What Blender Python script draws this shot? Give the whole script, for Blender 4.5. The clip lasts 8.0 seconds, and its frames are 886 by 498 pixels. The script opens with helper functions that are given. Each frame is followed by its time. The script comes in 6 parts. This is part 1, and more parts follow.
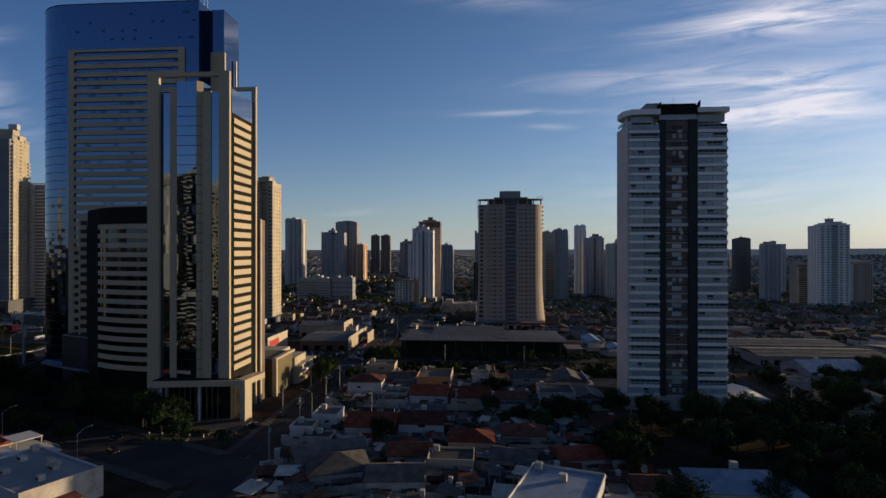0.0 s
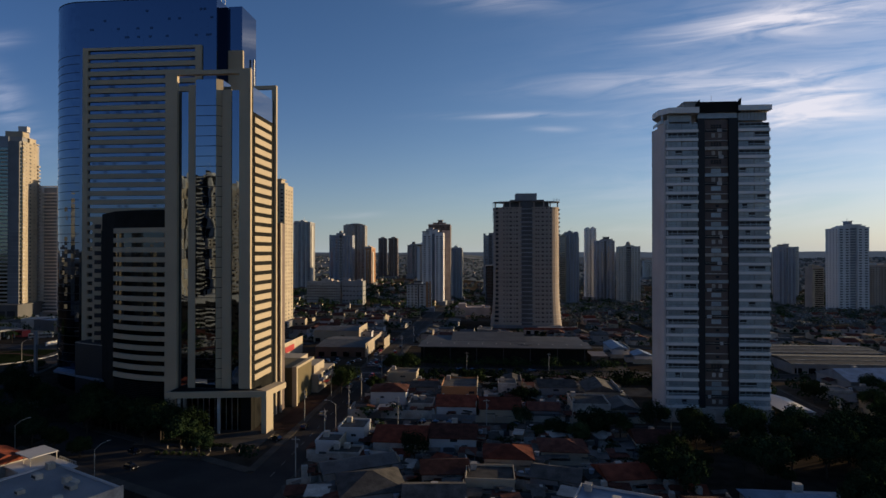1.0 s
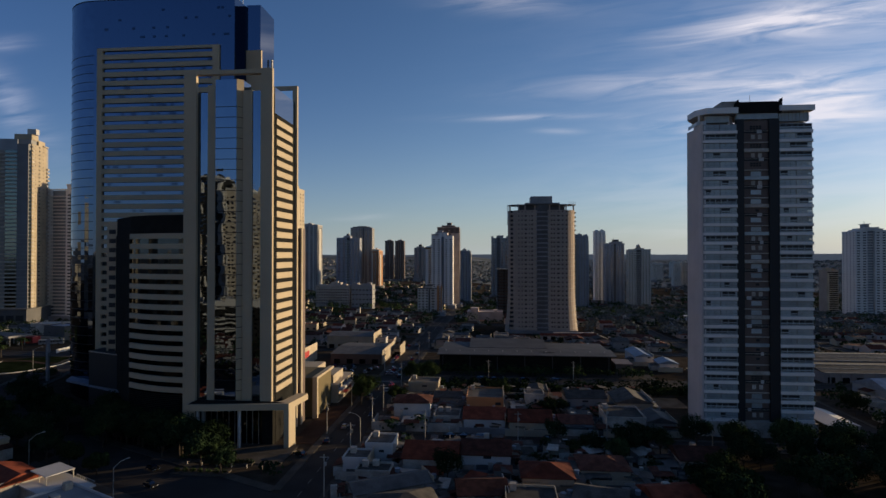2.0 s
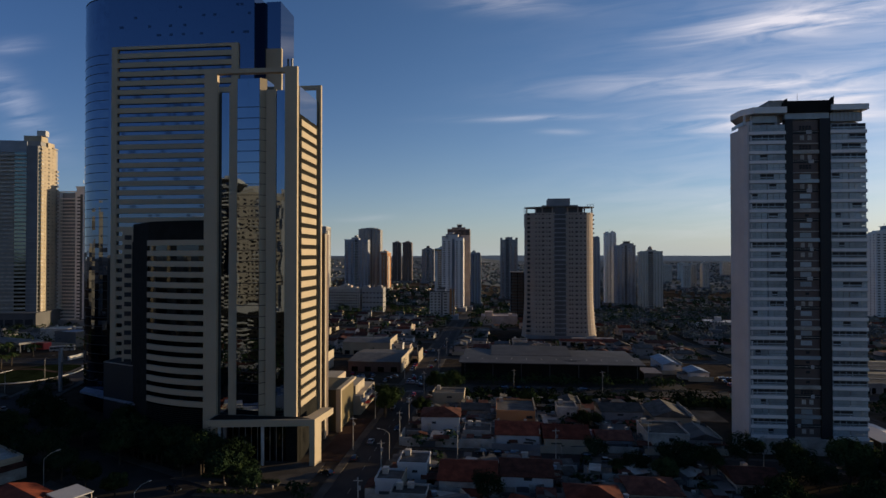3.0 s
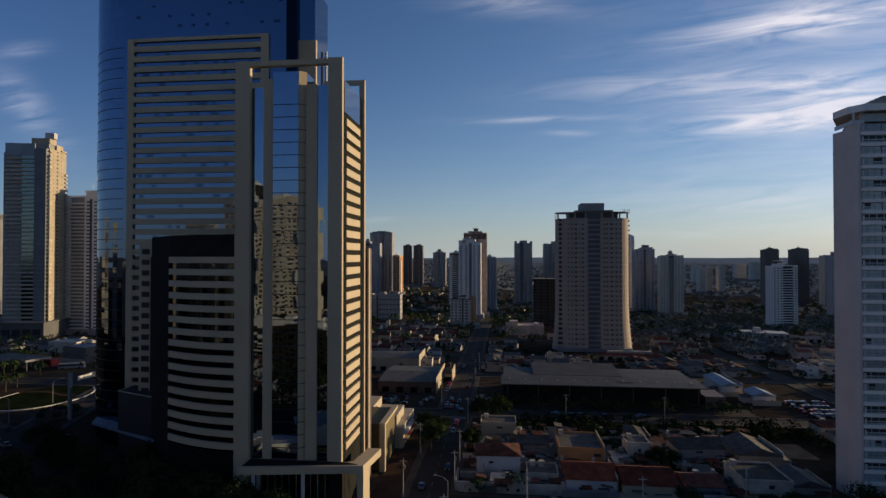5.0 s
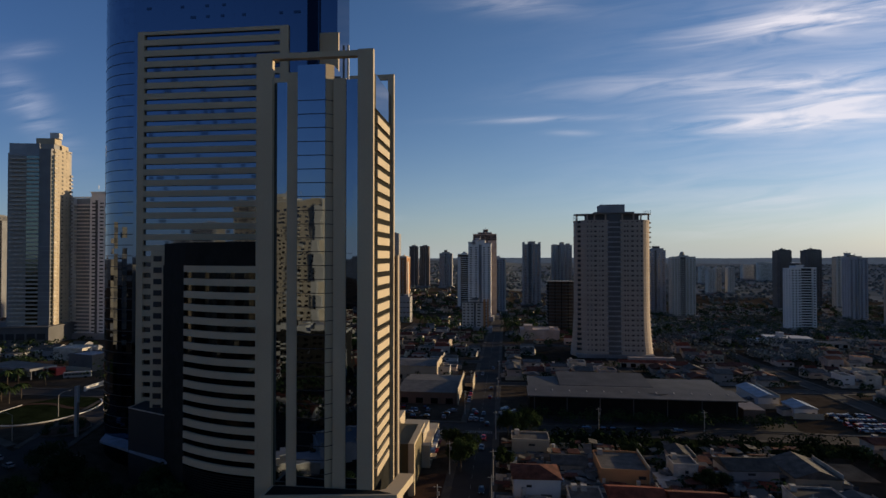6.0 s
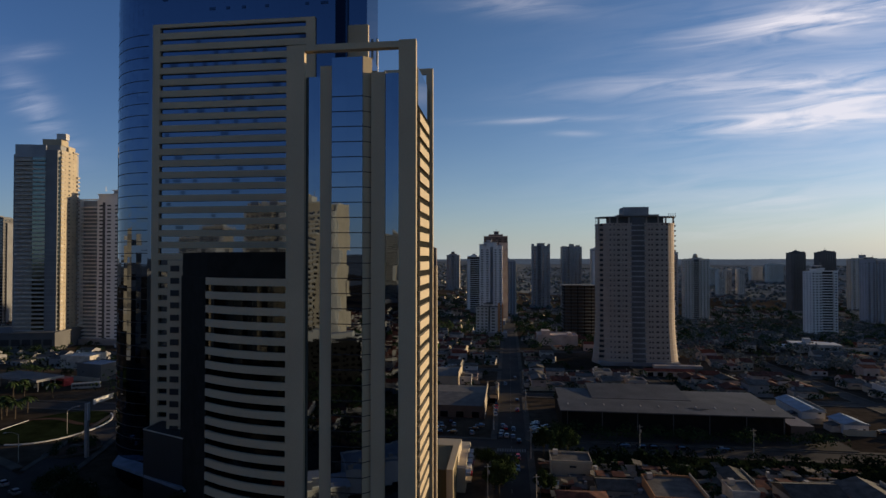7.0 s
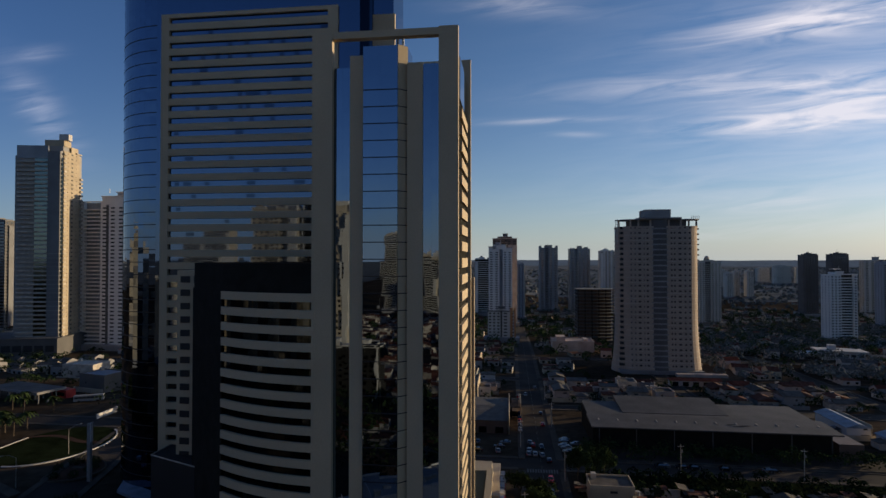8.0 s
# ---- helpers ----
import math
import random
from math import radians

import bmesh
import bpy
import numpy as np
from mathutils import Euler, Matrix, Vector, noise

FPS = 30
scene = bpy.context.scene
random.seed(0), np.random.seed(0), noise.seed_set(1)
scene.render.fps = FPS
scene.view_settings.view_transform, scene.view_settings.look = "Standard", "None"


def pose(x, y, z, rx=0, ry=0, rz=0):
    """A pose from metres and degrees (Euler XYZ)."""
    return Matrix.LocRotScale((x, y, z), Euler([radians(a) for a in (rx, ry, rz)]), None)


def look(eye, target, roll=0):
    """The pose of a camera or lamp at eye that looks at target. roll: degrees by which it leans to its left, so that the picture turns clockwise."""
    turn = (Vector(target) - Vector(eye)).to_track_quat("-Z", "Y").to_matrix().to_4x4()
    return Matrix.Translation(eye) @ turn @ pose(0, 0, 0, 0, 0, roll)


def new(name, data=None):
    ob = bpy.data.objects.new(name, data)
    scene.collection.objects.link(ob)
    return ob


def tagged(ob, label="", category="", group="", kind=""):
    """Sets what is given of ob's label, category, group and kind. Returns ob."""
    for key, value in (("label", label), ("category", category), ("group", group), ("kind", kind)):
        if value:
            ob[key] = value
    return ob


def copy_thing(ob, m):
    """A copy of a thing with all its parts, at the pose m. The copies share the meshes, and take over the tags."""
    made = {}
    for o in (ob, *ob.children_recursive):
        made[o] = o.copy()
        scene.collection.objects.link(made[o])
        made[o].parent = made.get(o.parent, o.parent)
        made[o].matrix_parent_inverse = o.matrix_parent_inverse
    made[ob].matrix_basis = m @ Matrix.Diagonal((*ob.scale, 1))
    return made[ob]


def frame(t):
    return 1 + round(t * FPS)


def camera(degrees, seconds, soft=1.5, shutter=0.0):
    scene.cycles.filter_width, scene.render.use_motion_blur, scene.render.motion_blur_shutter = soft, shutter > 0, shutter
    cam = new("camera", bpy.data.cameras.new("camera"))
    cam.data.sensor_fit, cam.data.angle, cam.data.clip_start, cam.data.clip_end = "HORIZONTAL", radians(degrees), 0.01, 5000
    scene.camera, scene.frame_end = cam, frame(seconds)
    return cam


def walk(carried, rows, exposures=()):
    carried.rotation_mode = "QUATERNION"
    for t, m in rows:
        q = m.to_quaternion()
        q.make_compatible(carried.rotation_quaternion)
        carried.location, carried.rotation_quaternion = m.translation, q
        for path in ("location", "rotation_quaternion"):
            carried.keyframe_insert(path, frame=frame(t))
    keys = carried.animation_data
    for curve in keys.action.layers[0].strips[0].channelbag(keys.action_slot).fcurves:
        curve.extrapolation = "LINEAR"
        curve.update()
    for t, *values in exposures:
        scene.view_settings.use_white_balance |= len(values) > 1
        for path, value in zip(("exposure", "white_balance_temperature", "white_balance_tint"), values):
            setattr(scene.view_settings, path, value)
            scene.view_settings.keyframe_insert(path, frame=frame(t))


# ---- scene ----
cam = camera(78.0, 8.0)
PATH = [
    (0, -0.368, -0.007, 59.328, 0.070, -0.000, 4.237),
    (0.5, -4.943, 3.852, 59.788, 0.190, -0.000, 4.493),
    (1, -9.426, 7.702, 60.107, 0.334, -0.000, 4.726),
    (1.5, -13.729, 10.953, 60.737, 0.471, -0.000, 4.908),
    (3, -27.845, 22.464, 63.707, 0.641, 0.000, 5.608),
    (3.5, -32.860, 27.036, 64.899, 0.699, 0.000, 5.767),
    (4, -37.711, 32.263, 66.136, 0.755, 0.000, 5.898),
    (4.5, -41.956, 37.721, 67.332, 0.800, 0.000, 6.042),
    (6, -56.764, 54.407, 70.846, 0.802, 0.000, 6.495),
    (6.5, -62.446, 59.851, 71.958, 0.878, 0.000, 6.715),
    (7, -68.415, 65.759, 73.367, 0.878, 0.000, 6.848),
    (7.5, -73.569, 71.393, 74.364, 0.932, 0.000, 6.955),
    (8, -78.459, 77.852, 75.677, 0.978, 0.000, 7.086),
]
walk(cam, [(t, pose(x, y, z, 90 + pitch, roll, yaw)) for t, x, y, z, pitch, roll, yaw in PATH], [(0, 0.2, 6400, 16), (8, 0.2, 6400, 16)])

# ---------- light ----------
SUN_EL, SUN_AZ = radians(7.0), radians(64.0)  # azimuth clockwise from +y
to_sun = Vector((math.cos(SUN_EL) * math.sin(SUN_AZ), math.cos(SUN_EL) * math.cos(SUN_AZ), math.sin(SUN_EL)))
sun = new("sun", bpy.data.lights.new("sun", "SUN"))
sun.data.energy, sun.data.angle, sun.data.color = 4.7, radians(0.6), (1.0, 0.80, 0.47)
sun.matrix_world = look(to_sun * 100, (0, 0, 0))

world = bpy.data.worlds.new("sky")
scene.world = world
world.use_nodes = True
wn, wl = world.node_tree.nodes, world.node_tree.links
wn.clear()


def wnode(kind, **values):
    n = wn.new(kind)
    for key, value in values.items():
        n.inputs[key].default_value = value
    return n


def wmath(op, a, b=None):
    n = wn.new("ShaderNodeMath")
    n.operation = op
    for slot, v in zip(n.inputs, (a, b)):
        if v is None:
            continue
        if isinstance(v, (int, float)):
            slot.default_value = v
        else:
            wl.new(v, slot)
    return n.outputs[0]


sky = wn.new("ShaderNodeTexSky")
sky.sky_type, sky.sun_disc = "NISHITA", False
sky.sun_elevation, sky.sun_rotation = SUN_EL, SUN_AZ
sky.altitude, sky.air_density, sky.dust_density, sky.ozone_density = 760, 0.9, 1.5, 3.4
coord = wn.new("ShaderNodeTexCoord")
parts_of = wn.new("ShaderNodeSeparateXYZ")
wl.new(coord.outputs["Generated"], parts_of.inputs[0])
# the sky ahead as a flat sheet: across and up, both over the way forward
forward = wmath("MAXIMUM", parts_of.outputs["Y"], 0.05)
across, upward = wmath("DIVIDE", parts_of.outputs["X"], forward), wmath("DIVIDE", parts_of.outputs["Z"], forward)
# cirrus banks: centre, half length, half height, slope in degrees, weight
BANKS = (
    (0.52, 0.405, 0.17, 0.024, 6.0, 0.72), (0.60, 0.420, 0.16, 0.030, 4.0, 0.45),
    (0.29, 0.306, 0.20, 0.018, 2.5, 0.30), (0.53, 0.300, 0.20, 0.024, 3.0, 0.60),
    (0.37, 0.230, 0.10, 0.011, 4.0, 0.5), (0.53, 0.258, 0.15, 0.022, 8.0, 0.9), (0.56, 0.232, 0.16, 0.016, 3.0, 0.85),
    (0.09, 0.248, 0.14, 0.006, -0.5, 0.36), (0.12, 0.222, 0.04, 0.005, -3.0, 0.18), (0.47, 0.094, 0.09, 0.010, 3.0, 0.40), (0.42, 0.050, 0.18, 0.014, 2.5, 0.32),
    (0.58, 0.30, 0.34, 0.20, 4.0, 0.20), (0.50, 0.10, 0.40, 0.07, 2.0, 0.16),
    (0.02, 0.462, 0.12, 0.022, -7.0, 0.25), (-0.95, 0.300, 0.12, 0.036, -48.0, 0.36), (-0.96, 0.417, 0.05, 0.015, 3.0, 0.3), (-0.245, 0.069, 0.05, 0.006, 2.0, 0.2),
)
banked = None
for cu, cv, ca, cb, slope, weight in BANKS:
    du, dv = wmath("SUBTRACT", across, cu), wmath("SUBTRACT", upward, cv)
    cs, sn = math.cos(radians(slope)), math.sin(radians(slope))
    along = wmath("ADD", wmath("MULTIPLY", du, cs / ca), wmath("MULTIPLY", dv, sn / ca))
    aside = wmath("ADD", wmath("MULTIPLY", du, -sn / cb), wmath("MULTIPLY", dv, cs / cb))
    spread = wmath("ADD", wmath("MULTIPLY", along, along), wmath("MULTIPLY", aside, aside))
    bank = wmath("MULTIPLY", wmath("POWER", 2.718, wmath("MULTIPLY", spread, -1.1)), weight)
    banked = bank if banked is None else wmath("ADD", banked, bank)
sheet = wn.new("ShaderNodeCombineXYZ")
wl.new(wmath("MULTIPLY", across, 4.0), sheet.inputs[0])
wl.new(wmath("MULTIPLY", wmath("SUBTRACT", upward, wmath("MULTIPLY", across, 0.09)), 30.0), sheet.inputs[1])
wisps = wnode("ShaderNodeTexNoise", Scale=1.3, Detail=9.0, Roughness=0.56, Distortion=0.9)
wl.new(sheet.outputs[0], wisps.inputs["Vector"])
torn = wmath("MAXIMUM", wmath("MULTIPLY", wmath("SUBTRACT", wisps.outputs["Fac"], 0.30), 2.7), 0.0)
ahead = wmath("MINIMUM", wmath("MAXIMUM", wmath("MULTIPLY", wmath("SUBTRACT", parts_of.outputs["Y"], 0.05), 6.0), 0.0), 1.0)
cover = wmath("MINIMUM", wmath("MULTIPLY", wmath("MULTIPLY", banked, torn), ahead), 0.8)
mix = wn.new("ShaderNodeMix")
mix.data_type = "RGBA"
wl.new(cover, mix.inputs["Factor"])
wl.new(sky.outputs[0], mix.inputs[6])
mix.inputs[7].default_value = (6.6, 6.4, 6.5, 1)
# pale haze low over the city
low = wmath("POWER", 2.718, wmath("MULTIPLY", wmath("MAXIMUM", parts_of.outputs["Z"], 0.0), -11.0))
haze = wn.new("ShaderNodeMix")
haze.data_type = "RGBA"
wl.new(wmath("MULTIPLY", low, 0.78), haze.inputs["Factor"])
wl.new(mix.outputs[2], haze.inputs[6])
haze.inputs[7].default_value = (3.35, 3.85, 3.75, 1)
# the sky deepens steadily away from the sun
sunward = wmath("ADD", wmath("MULTIPLY", parts_of.outputs["X"], to_sun.x), wmath("MULTIPLY", parts_of.outputs["Y"], to_sun.y))
away = wmath("MINIMUM", wmath("MAXIMUM", wmath("MULTIPLY", wmath("SUBTRACT", 0.35, sunward), 1.4), 0.0), 1.0)
deep = wn.new("ShaderNodeMix")
deep.data_type, deep.blend_type = "RGBA", "MULTIPLY"
wl.new(away, deep.inputs["Factor"])
wl.new(haze.outputs[2], deep.inputs[6])
deep.inputs[7].default_value = (0.70, 0.78, 0.92, 1)
back = wnode("ShaderNodeBackground", Strength=0.123)
wl.new(deep.outputs[2], back.inputs[0])
out = wn.new("ShaderNodeOutputWorld")
wl.new(back.outputs[0], out.inputs[0])


# ---------- materials ----------
def mat(name, color, rough=0.75, metal=0.0, var=0.25, big=0.12, fine=3.0, bump=0.0, bump_scale=6.0, rand=0.0, spec=0.4):
    """A surface with stains at two scales and a fine relief; rand: how far single pieces differ."""
    m = bpy.data.materials.new(name)
    m.use_nodes = True
    n, k = m.node_tree.nodes, m.node_tree.links
    b = n["Principled BSDF"]
    b.inputs["Roughness"].default_value, b.inputs["Metallic"].default_value = rough, metal
    b.inputs["Specular IOR Level"].default_value = spec
    place = n.new("ShaderNodeNewGeometry")
    total = None
    for scale, weight, detail in ((big, var, 4.0), (fine, var * 0.6, 6.0)):
        t = n.new("ShaderNodeTexNoise")
        t.inputs["Scale"].default_value, t.inputs["Detail"].default_value = scale, detail
        k.new(place.outputs["Position"], t.inputs["Vector"])
        r = n.new("ShaderNodeMapRange")
        r.inputs[1].default_value, r.inputs[2].default_value = 0.3, 0.7
        r.inputs[3].default_value, r.inputs[4].default_value = 1 - weight, 1 + weight
        k.new(t.outputs["Fac"], r.inputs[0])
        if total is None:
            total = r.outputs[0]
        else:
            mul = n.new("ShaderNodeMath")
            mul.operation = "MULTIPLY"
            k.new(total, mul.inputs[0]), k.new(r.outputs[0], mul.inputs[1])
            total = mul.outputs[0]
    if rand:
        info = n.new("ShaderNodeObjectInfo")
        r = n.new("ShaderNodeMapRange")
        r.inputs[3].default_value, r.inputs[4].default_value = 1 - rand, 1 + rand
        k.new(info.outputs["Random"], r.inputs[0])
        mul = n.new("ShaderNodeMath")
        mul.operation = "MULTIPLY"
        k.new(total, mul.inputs[0]), k.new(r.outputs[0], mul.inputs[1])
        total = mul.outputs[0]
    tint = n.new("ShaderNodeVectorMath")
    tint.operation = "SCALE"
    tint.inputs[0].default_value = color
    k.new(total, tint.inputs["Scale"])
    k.new(tint.outputs[0], b.inputs["Base Color"])
    if bump:
        t = n.new("ShaderNodeTexNoise")
        t.inputs["Scale"].default_value, t.inputs["Detail"].default_value = bump_scale, 5.0
        k.new(place.outputs["Position"], t.inputs["Vector"])
        bp = n.new("ShaderNodeBump")
        bp.inputs["Strength"].default_value, bp.inputs["Distance"].default_value = min(bump, 1.0), 0.05
        k.new(t.outputs["Fac"], bp.inputs["Height"])
        k.new(bp.outputs[0], b.inputs["Normal"])
    return m


def mirror_glass(name, color, rough=0.03, wave=0.006, wave_scale=0.2):
    """Sun-coated facade glass, slightly wavy as large panes are."""
    m = bpy.data.materials.new(name)
    m.use_nodes = True
    n, k = m.node_tree.nodes, m.node_tree.links
    b = n["Principled BSDF"]
    b.inputs["Base Color"].default_value = (*color, 1)
    b.inputs["Metallic"].default_value, b.inputs["Roughness"].default_value = 1.0, rough
    place = n.new("ShaderNodeNewGeometry")
    t = n.new("ShaderNodeTexNoise")
    t.inputs["Scale"].default_value, t.inputs["Detail"].default_value = wave_scale, 0.5
    k.new(place.outputs["Position"], t.inputs["Vector"])
    bp = n.new("ShaderNodeBump")
    bp.inputs["Strength"].default_value, bp.inputs["Distance"].default_value = 1.0, wave
    k.new(t.outputs["Fac"], bp.inputs["Height"])
    k.new(bp.outputs[0], b.inputs["Normal"])
    return m


BEIGE = mat("beige_render", (0.405, 0.318, 0.208), 0.8, var=0.08, big=0.05, bump=0.15)
BEIGE_DARK = mat("ochre_render", (0.134, 0.098, 0.041), 0.85, var=0.12, big=0.08, bump=0.15)
BLUE_GLASS = mirror_glass("blue_coated_glass", (0.108, 0.140, 0.200))
VENT_GLASS = mirror_glass("darker_pane", (0.050, 0.066, 0.095), 0.08, 0.008)
DARK_GLASS = mirror_glass("smoked_glass", (0.045, 0.055, 0.065), 0.06, 0.008)
BAY_GLASS = mirror_glass("bay_glass", (0.19, 0.235, 0.30), 0.02, 0.016, 0.24)
# near-black for joints, panes and stone, and for shade in open bays
BLACK = mat("black_joint_and_shade", (0.013, 0.012, 0.013), 0.6, var=0.1)
CHARCOAL = mat("charcoal_panel", (0.019, 0.018, 0.016), 0.85, spec=0.02, var=0.2, big=0.3)
WHITE = mat("white_paint", (0.471, 0.440, 0.414), 0.7, var=0.10, big=0.1, rand=0.08)
WHITE_OLD = mat("weathered_white", (0.372, 0.322, 0.265), 0.85, var=0.28, big=0.35, rand=0.15, bump=0.2)
CREAM = mat("cream_paint", (0.371, 0.299, 0.208), 0.85, var=0.15, big=0.15, rand=0.12)
TAN = mat("tan_concrete", (0.335, 0.255, 0.198), 0.9, var=0.12, big=0.06, rand=0.05)
GREY = mat("grey_render", (0.212, 0.198, 0.190), 0.85, var=0.2, big=0.1, rand=0.15)
TOWER_GREY = mat("tower_grey", (0.268, 0.250, 0.234), 0.85, var=0.12, big=0.08)
TOWER_PALE = mat("tower_pale", (0.449, 0.410, 0.351), 0.85, var=0.1, big=0.08)
TOWER_BLUE = mat("tower_bluegrey", (0.268, 0.270, 0.288), 0.8, var=0.1, big=0.08)
SLAB_WHITE = mat("slab_white", (0.70, 0.64, 0.58), 0.75, var=0.08, big=0.1)
SAND = mat("sandy_soil", (0.182, 0.125, 0.077), 0.95, var=0.3, big=0.2, spec=0.0)
TOWER_WHITE = mat("tower_white", (0.599, 0.560, 0.513), 0.8, var=0.08, big=0.08)
BLUEGREY = mat("bluegrey_render", (0.235, 0.250, 0.270), 0.8, var=0.15, big=0.1)
BROWN = mat("brown_tile", (0.112, 0.075, 0.059), 0.6, var=0.2, big=0.15)
PINK = mat("pinkish_render", (0.407, 0.310, 0.252), 0.85, var=0.2, big=0.15)
ORANGE = mat("orange_render", (0.385, 0.180, 0.072), 0.85, var=0.15, big=0.15)
BALCONY = mat("balcony_glazing", (0.31, 0.335, 0.33), 0.22, var=0.14, big=0.3, spec=0.6, rand=0.2)
GREEN_GLASS = mirror_glass("greenish_balcony_glass", (0.14, 0.165, 0.15), 0.08, 0.02, 0.3)
SIDE_WALL = mat("pale_pink_render", (0.520, 0.445, 0.400), 0.85, var=0.10, big=0.10)
# far ground with the haze put into a paler base colour
HAZED_LAND = mat("hazed_far_land", (0.150, 0.155, 0.148), 0.95, var=0.35, big=0.006, fine=0.06, spec=0.0)
RAIL_GLASS = mat("parapet_glass", (0.433, 0.440, 0.432), 0.25, var=0.10, big=0.2, spec=0.6)
DARKGREY = mat("dark_grey_render", (0.091, 0.085, 0.081), 0.8, var=0.15, big=0.1)
STONE = mat("grey_stone_cladding", (0.150, 0.146, 0.146), 0.75, var=0.15, big=0.1)
PANE = mirror_glass("window_pane", (0.10, 0.11, 0.13), 0.08, 0.02, 0.8)
CLAY = mat("clay_tiles", (0.147, 0.036, 0.019), 0.9, var=0.4, big=0.4, fine=5.0, bump=0.6, bump_scale=4.0, rand=0.35, spec=0.12)
CLAY_OLD = mat("old_clay_tiles", (0.095, 0.035, 0.023), 0.9, var=0.45, big=0.5, fine=5.0, bump=0.6, bump_scale=4.0, rand=0.35, spec=0.12)
METAL_ROOF = mat("metal_roof", (0.074, 0.064, 0.056), 0.75, var=0.35, big=0.3, rand=0.3)
HALL_ROOF = mat("hall_roof_sheets", (0.052, 0.047, 0.046), 0.7, var=0.35, big=0.12, fine=1.2)
FIBRE = mat("fibre_cement", (0.078, 0.068, 0.058), 0.9, var=0.4, big=0.4, rand=0.35, spec=0.15)
ASPHALT = mat("asphalt", (0.040, 0.034, 0.030), 0.9, var=0.25, big=0.1, bump=0.2, spec=0.08)
PAVING = mat("paving", (0.071, 0.060, 0.049), 0.9, var=0.3, big=0.2, spec=0.08)
EARTH = mat("red_earth", (0.054, 0.030, 0.020), 0.95, var=0.35, big=0.1, spec=0.05)
PAINTLINE = mat("road_paint", (0.14, 0.13, 0.12), 0.8, var=0.4, fine=2.0)
GRASS = mat("grass", (0.014, 0.019, 0.008), 0.95, var=0.5, big=0.15, bump=0.4, spec=0.0)
LAND = mat("city_land", (0.054, 0.041, 0.029), 0.95, var=0.5, big=0.012, fine=0.25, spec=0.0)
LEAF = mat("leaves", (0.026, 0.039, 0.015), 0.9, var=0.45, big=0.25, fine=2.0, rand=0.3, spec=0.0)
# leaves lightened and greyed to carry the haze of distance
LEAF_HAZED = mat("hazed_far_leaves", (0.108, 0.120, 0.112), 0.95, var=0.45, big=0.02, fine=0.3, spec=0.0)
LEAF_DARK = mat("dark_leaves", (0.018, 0.030, 0.014), 0.9, var=0.45, big=0.25, fine=2.0, rand=0.3, spec=0.0)
# haze over the ridges is painted: a pale colour plus a faint glow
RIDGE = mat("hazed_distant_woods", (0.175, 0.180, 0.178), 0.95, var=0.15, big=0.004, fine=0.03, spec=0.0)
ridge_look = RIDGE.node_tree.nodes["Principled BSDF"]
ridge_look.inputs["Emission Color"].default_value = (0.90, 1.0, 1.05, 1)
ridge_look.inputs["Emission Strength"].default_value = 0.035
BARK = mat("bark", (0.060, 0.044, 0.030), 0.95, var=0.3, fine=6.0)
STEEL = mat("galvanised_steel", (0.428, 0.400, 0.360), 0.5, metal=0.6, var=0.1)
POLE = mat("concrete_pole", (0.364, 0.330, 0.279), 0.85, var=0.15)
TYRE = mat("tyre", (0.021, 0.020, 0.018), 0.8, var=0.1)
CAR_WHITE = mat("car_white", (0.26, 0.255, 0.25), 0.35, var=0.03)
CAR_SILVER = mat("car_silver", (0.20, 0.20, 0.20), 0.38, metal=0.4, var=0.03)
CAR_BLACK = mat("car_black", (0.021, 0.020, 0.020), 0.2, var=0.03)
CAR_RED = mat("car_red", (0.342, 0.020, 0.013), 0.25, var=0.03)
LAMP_LENS = mat("lamp_lens", (0.670, 0.640, 0.576), 0.2, var=0.03)
RED_LENS = mat("red_lens", (0.374, 0.010, 0.009), 0.2, var=0.03)
RED_PANEL = mat("red_panel", (0.385, 0.030, 0.027), 0.5, var=0.1)
BLUE_ROOF = mat("blue_metal_roof", (0.175, 0.210, 0.259), 0.55, metal=0.2, var=0.25, big=0.3)


# ---------- building helpers ----------
def thing(name, label, category, group="", kind="", at=(0, 0, 0), turn=0.0):
    ob = tagged(new(name), label, category, group, kind)
    ob.empty_display_size = 0.5
    ob.matrix_world = pose(*at, 0, 0, turn)
    return ob


def part(name, bm, material, parent, label="", kind=""):
    """One bmesh as one mesh object under a thing or part, in the parent's own axes."""
    me = bpy.data.meshes.new(name)
    bm.to_mesh(me)
    bm.free()
    me.materials.append(material)
    ob = new(name, me)
    ob.parent = parent
    return tagged(ob, label, kind=kind)


def box(bm, x0, x1, y0, y1, z0, z1):
    v = [bm.verts.new(p) for p in ((x0, y0, z0), (x1, y0, z0), (x1, y1, z0), (x0, y1, z0), (x0, y0, z1), (x1, y0, z1), (x1, y1, z1), (x0, y1, z1))]
    for f in ((3, 2, 1, 0), (4, 5, 6, 7), (0, 1, 5, 4), (1, 2, 6, 5), (2, 3, 7, 6), (3, 0, 4, 7)):
        bm.faces.new([v[i] for i in f])
    return bm


def boxes(*sizes):
    bm = bmesh.new()
    for s in sizes:
        box(bm, *s)
    return bm


def prism(plan, z0, z1):
    """A closed plan, counter-clockwise, raised from z0 to z1."""
    bm = bmesh.new()
    low, high = [bm.verts.new((x, y, z0)) for x, y in plan], [bm.verts.new((x, y, z1)) for x, y in plan]
    bm.faces.new(list(reversed(low)))
    bm.faces.new(high)
    for i in range(len(plan)):
        j = (i + 1) % len(plan)
        bm.faces.new((low[i], low[j], high[j], high[i]))
    return bm


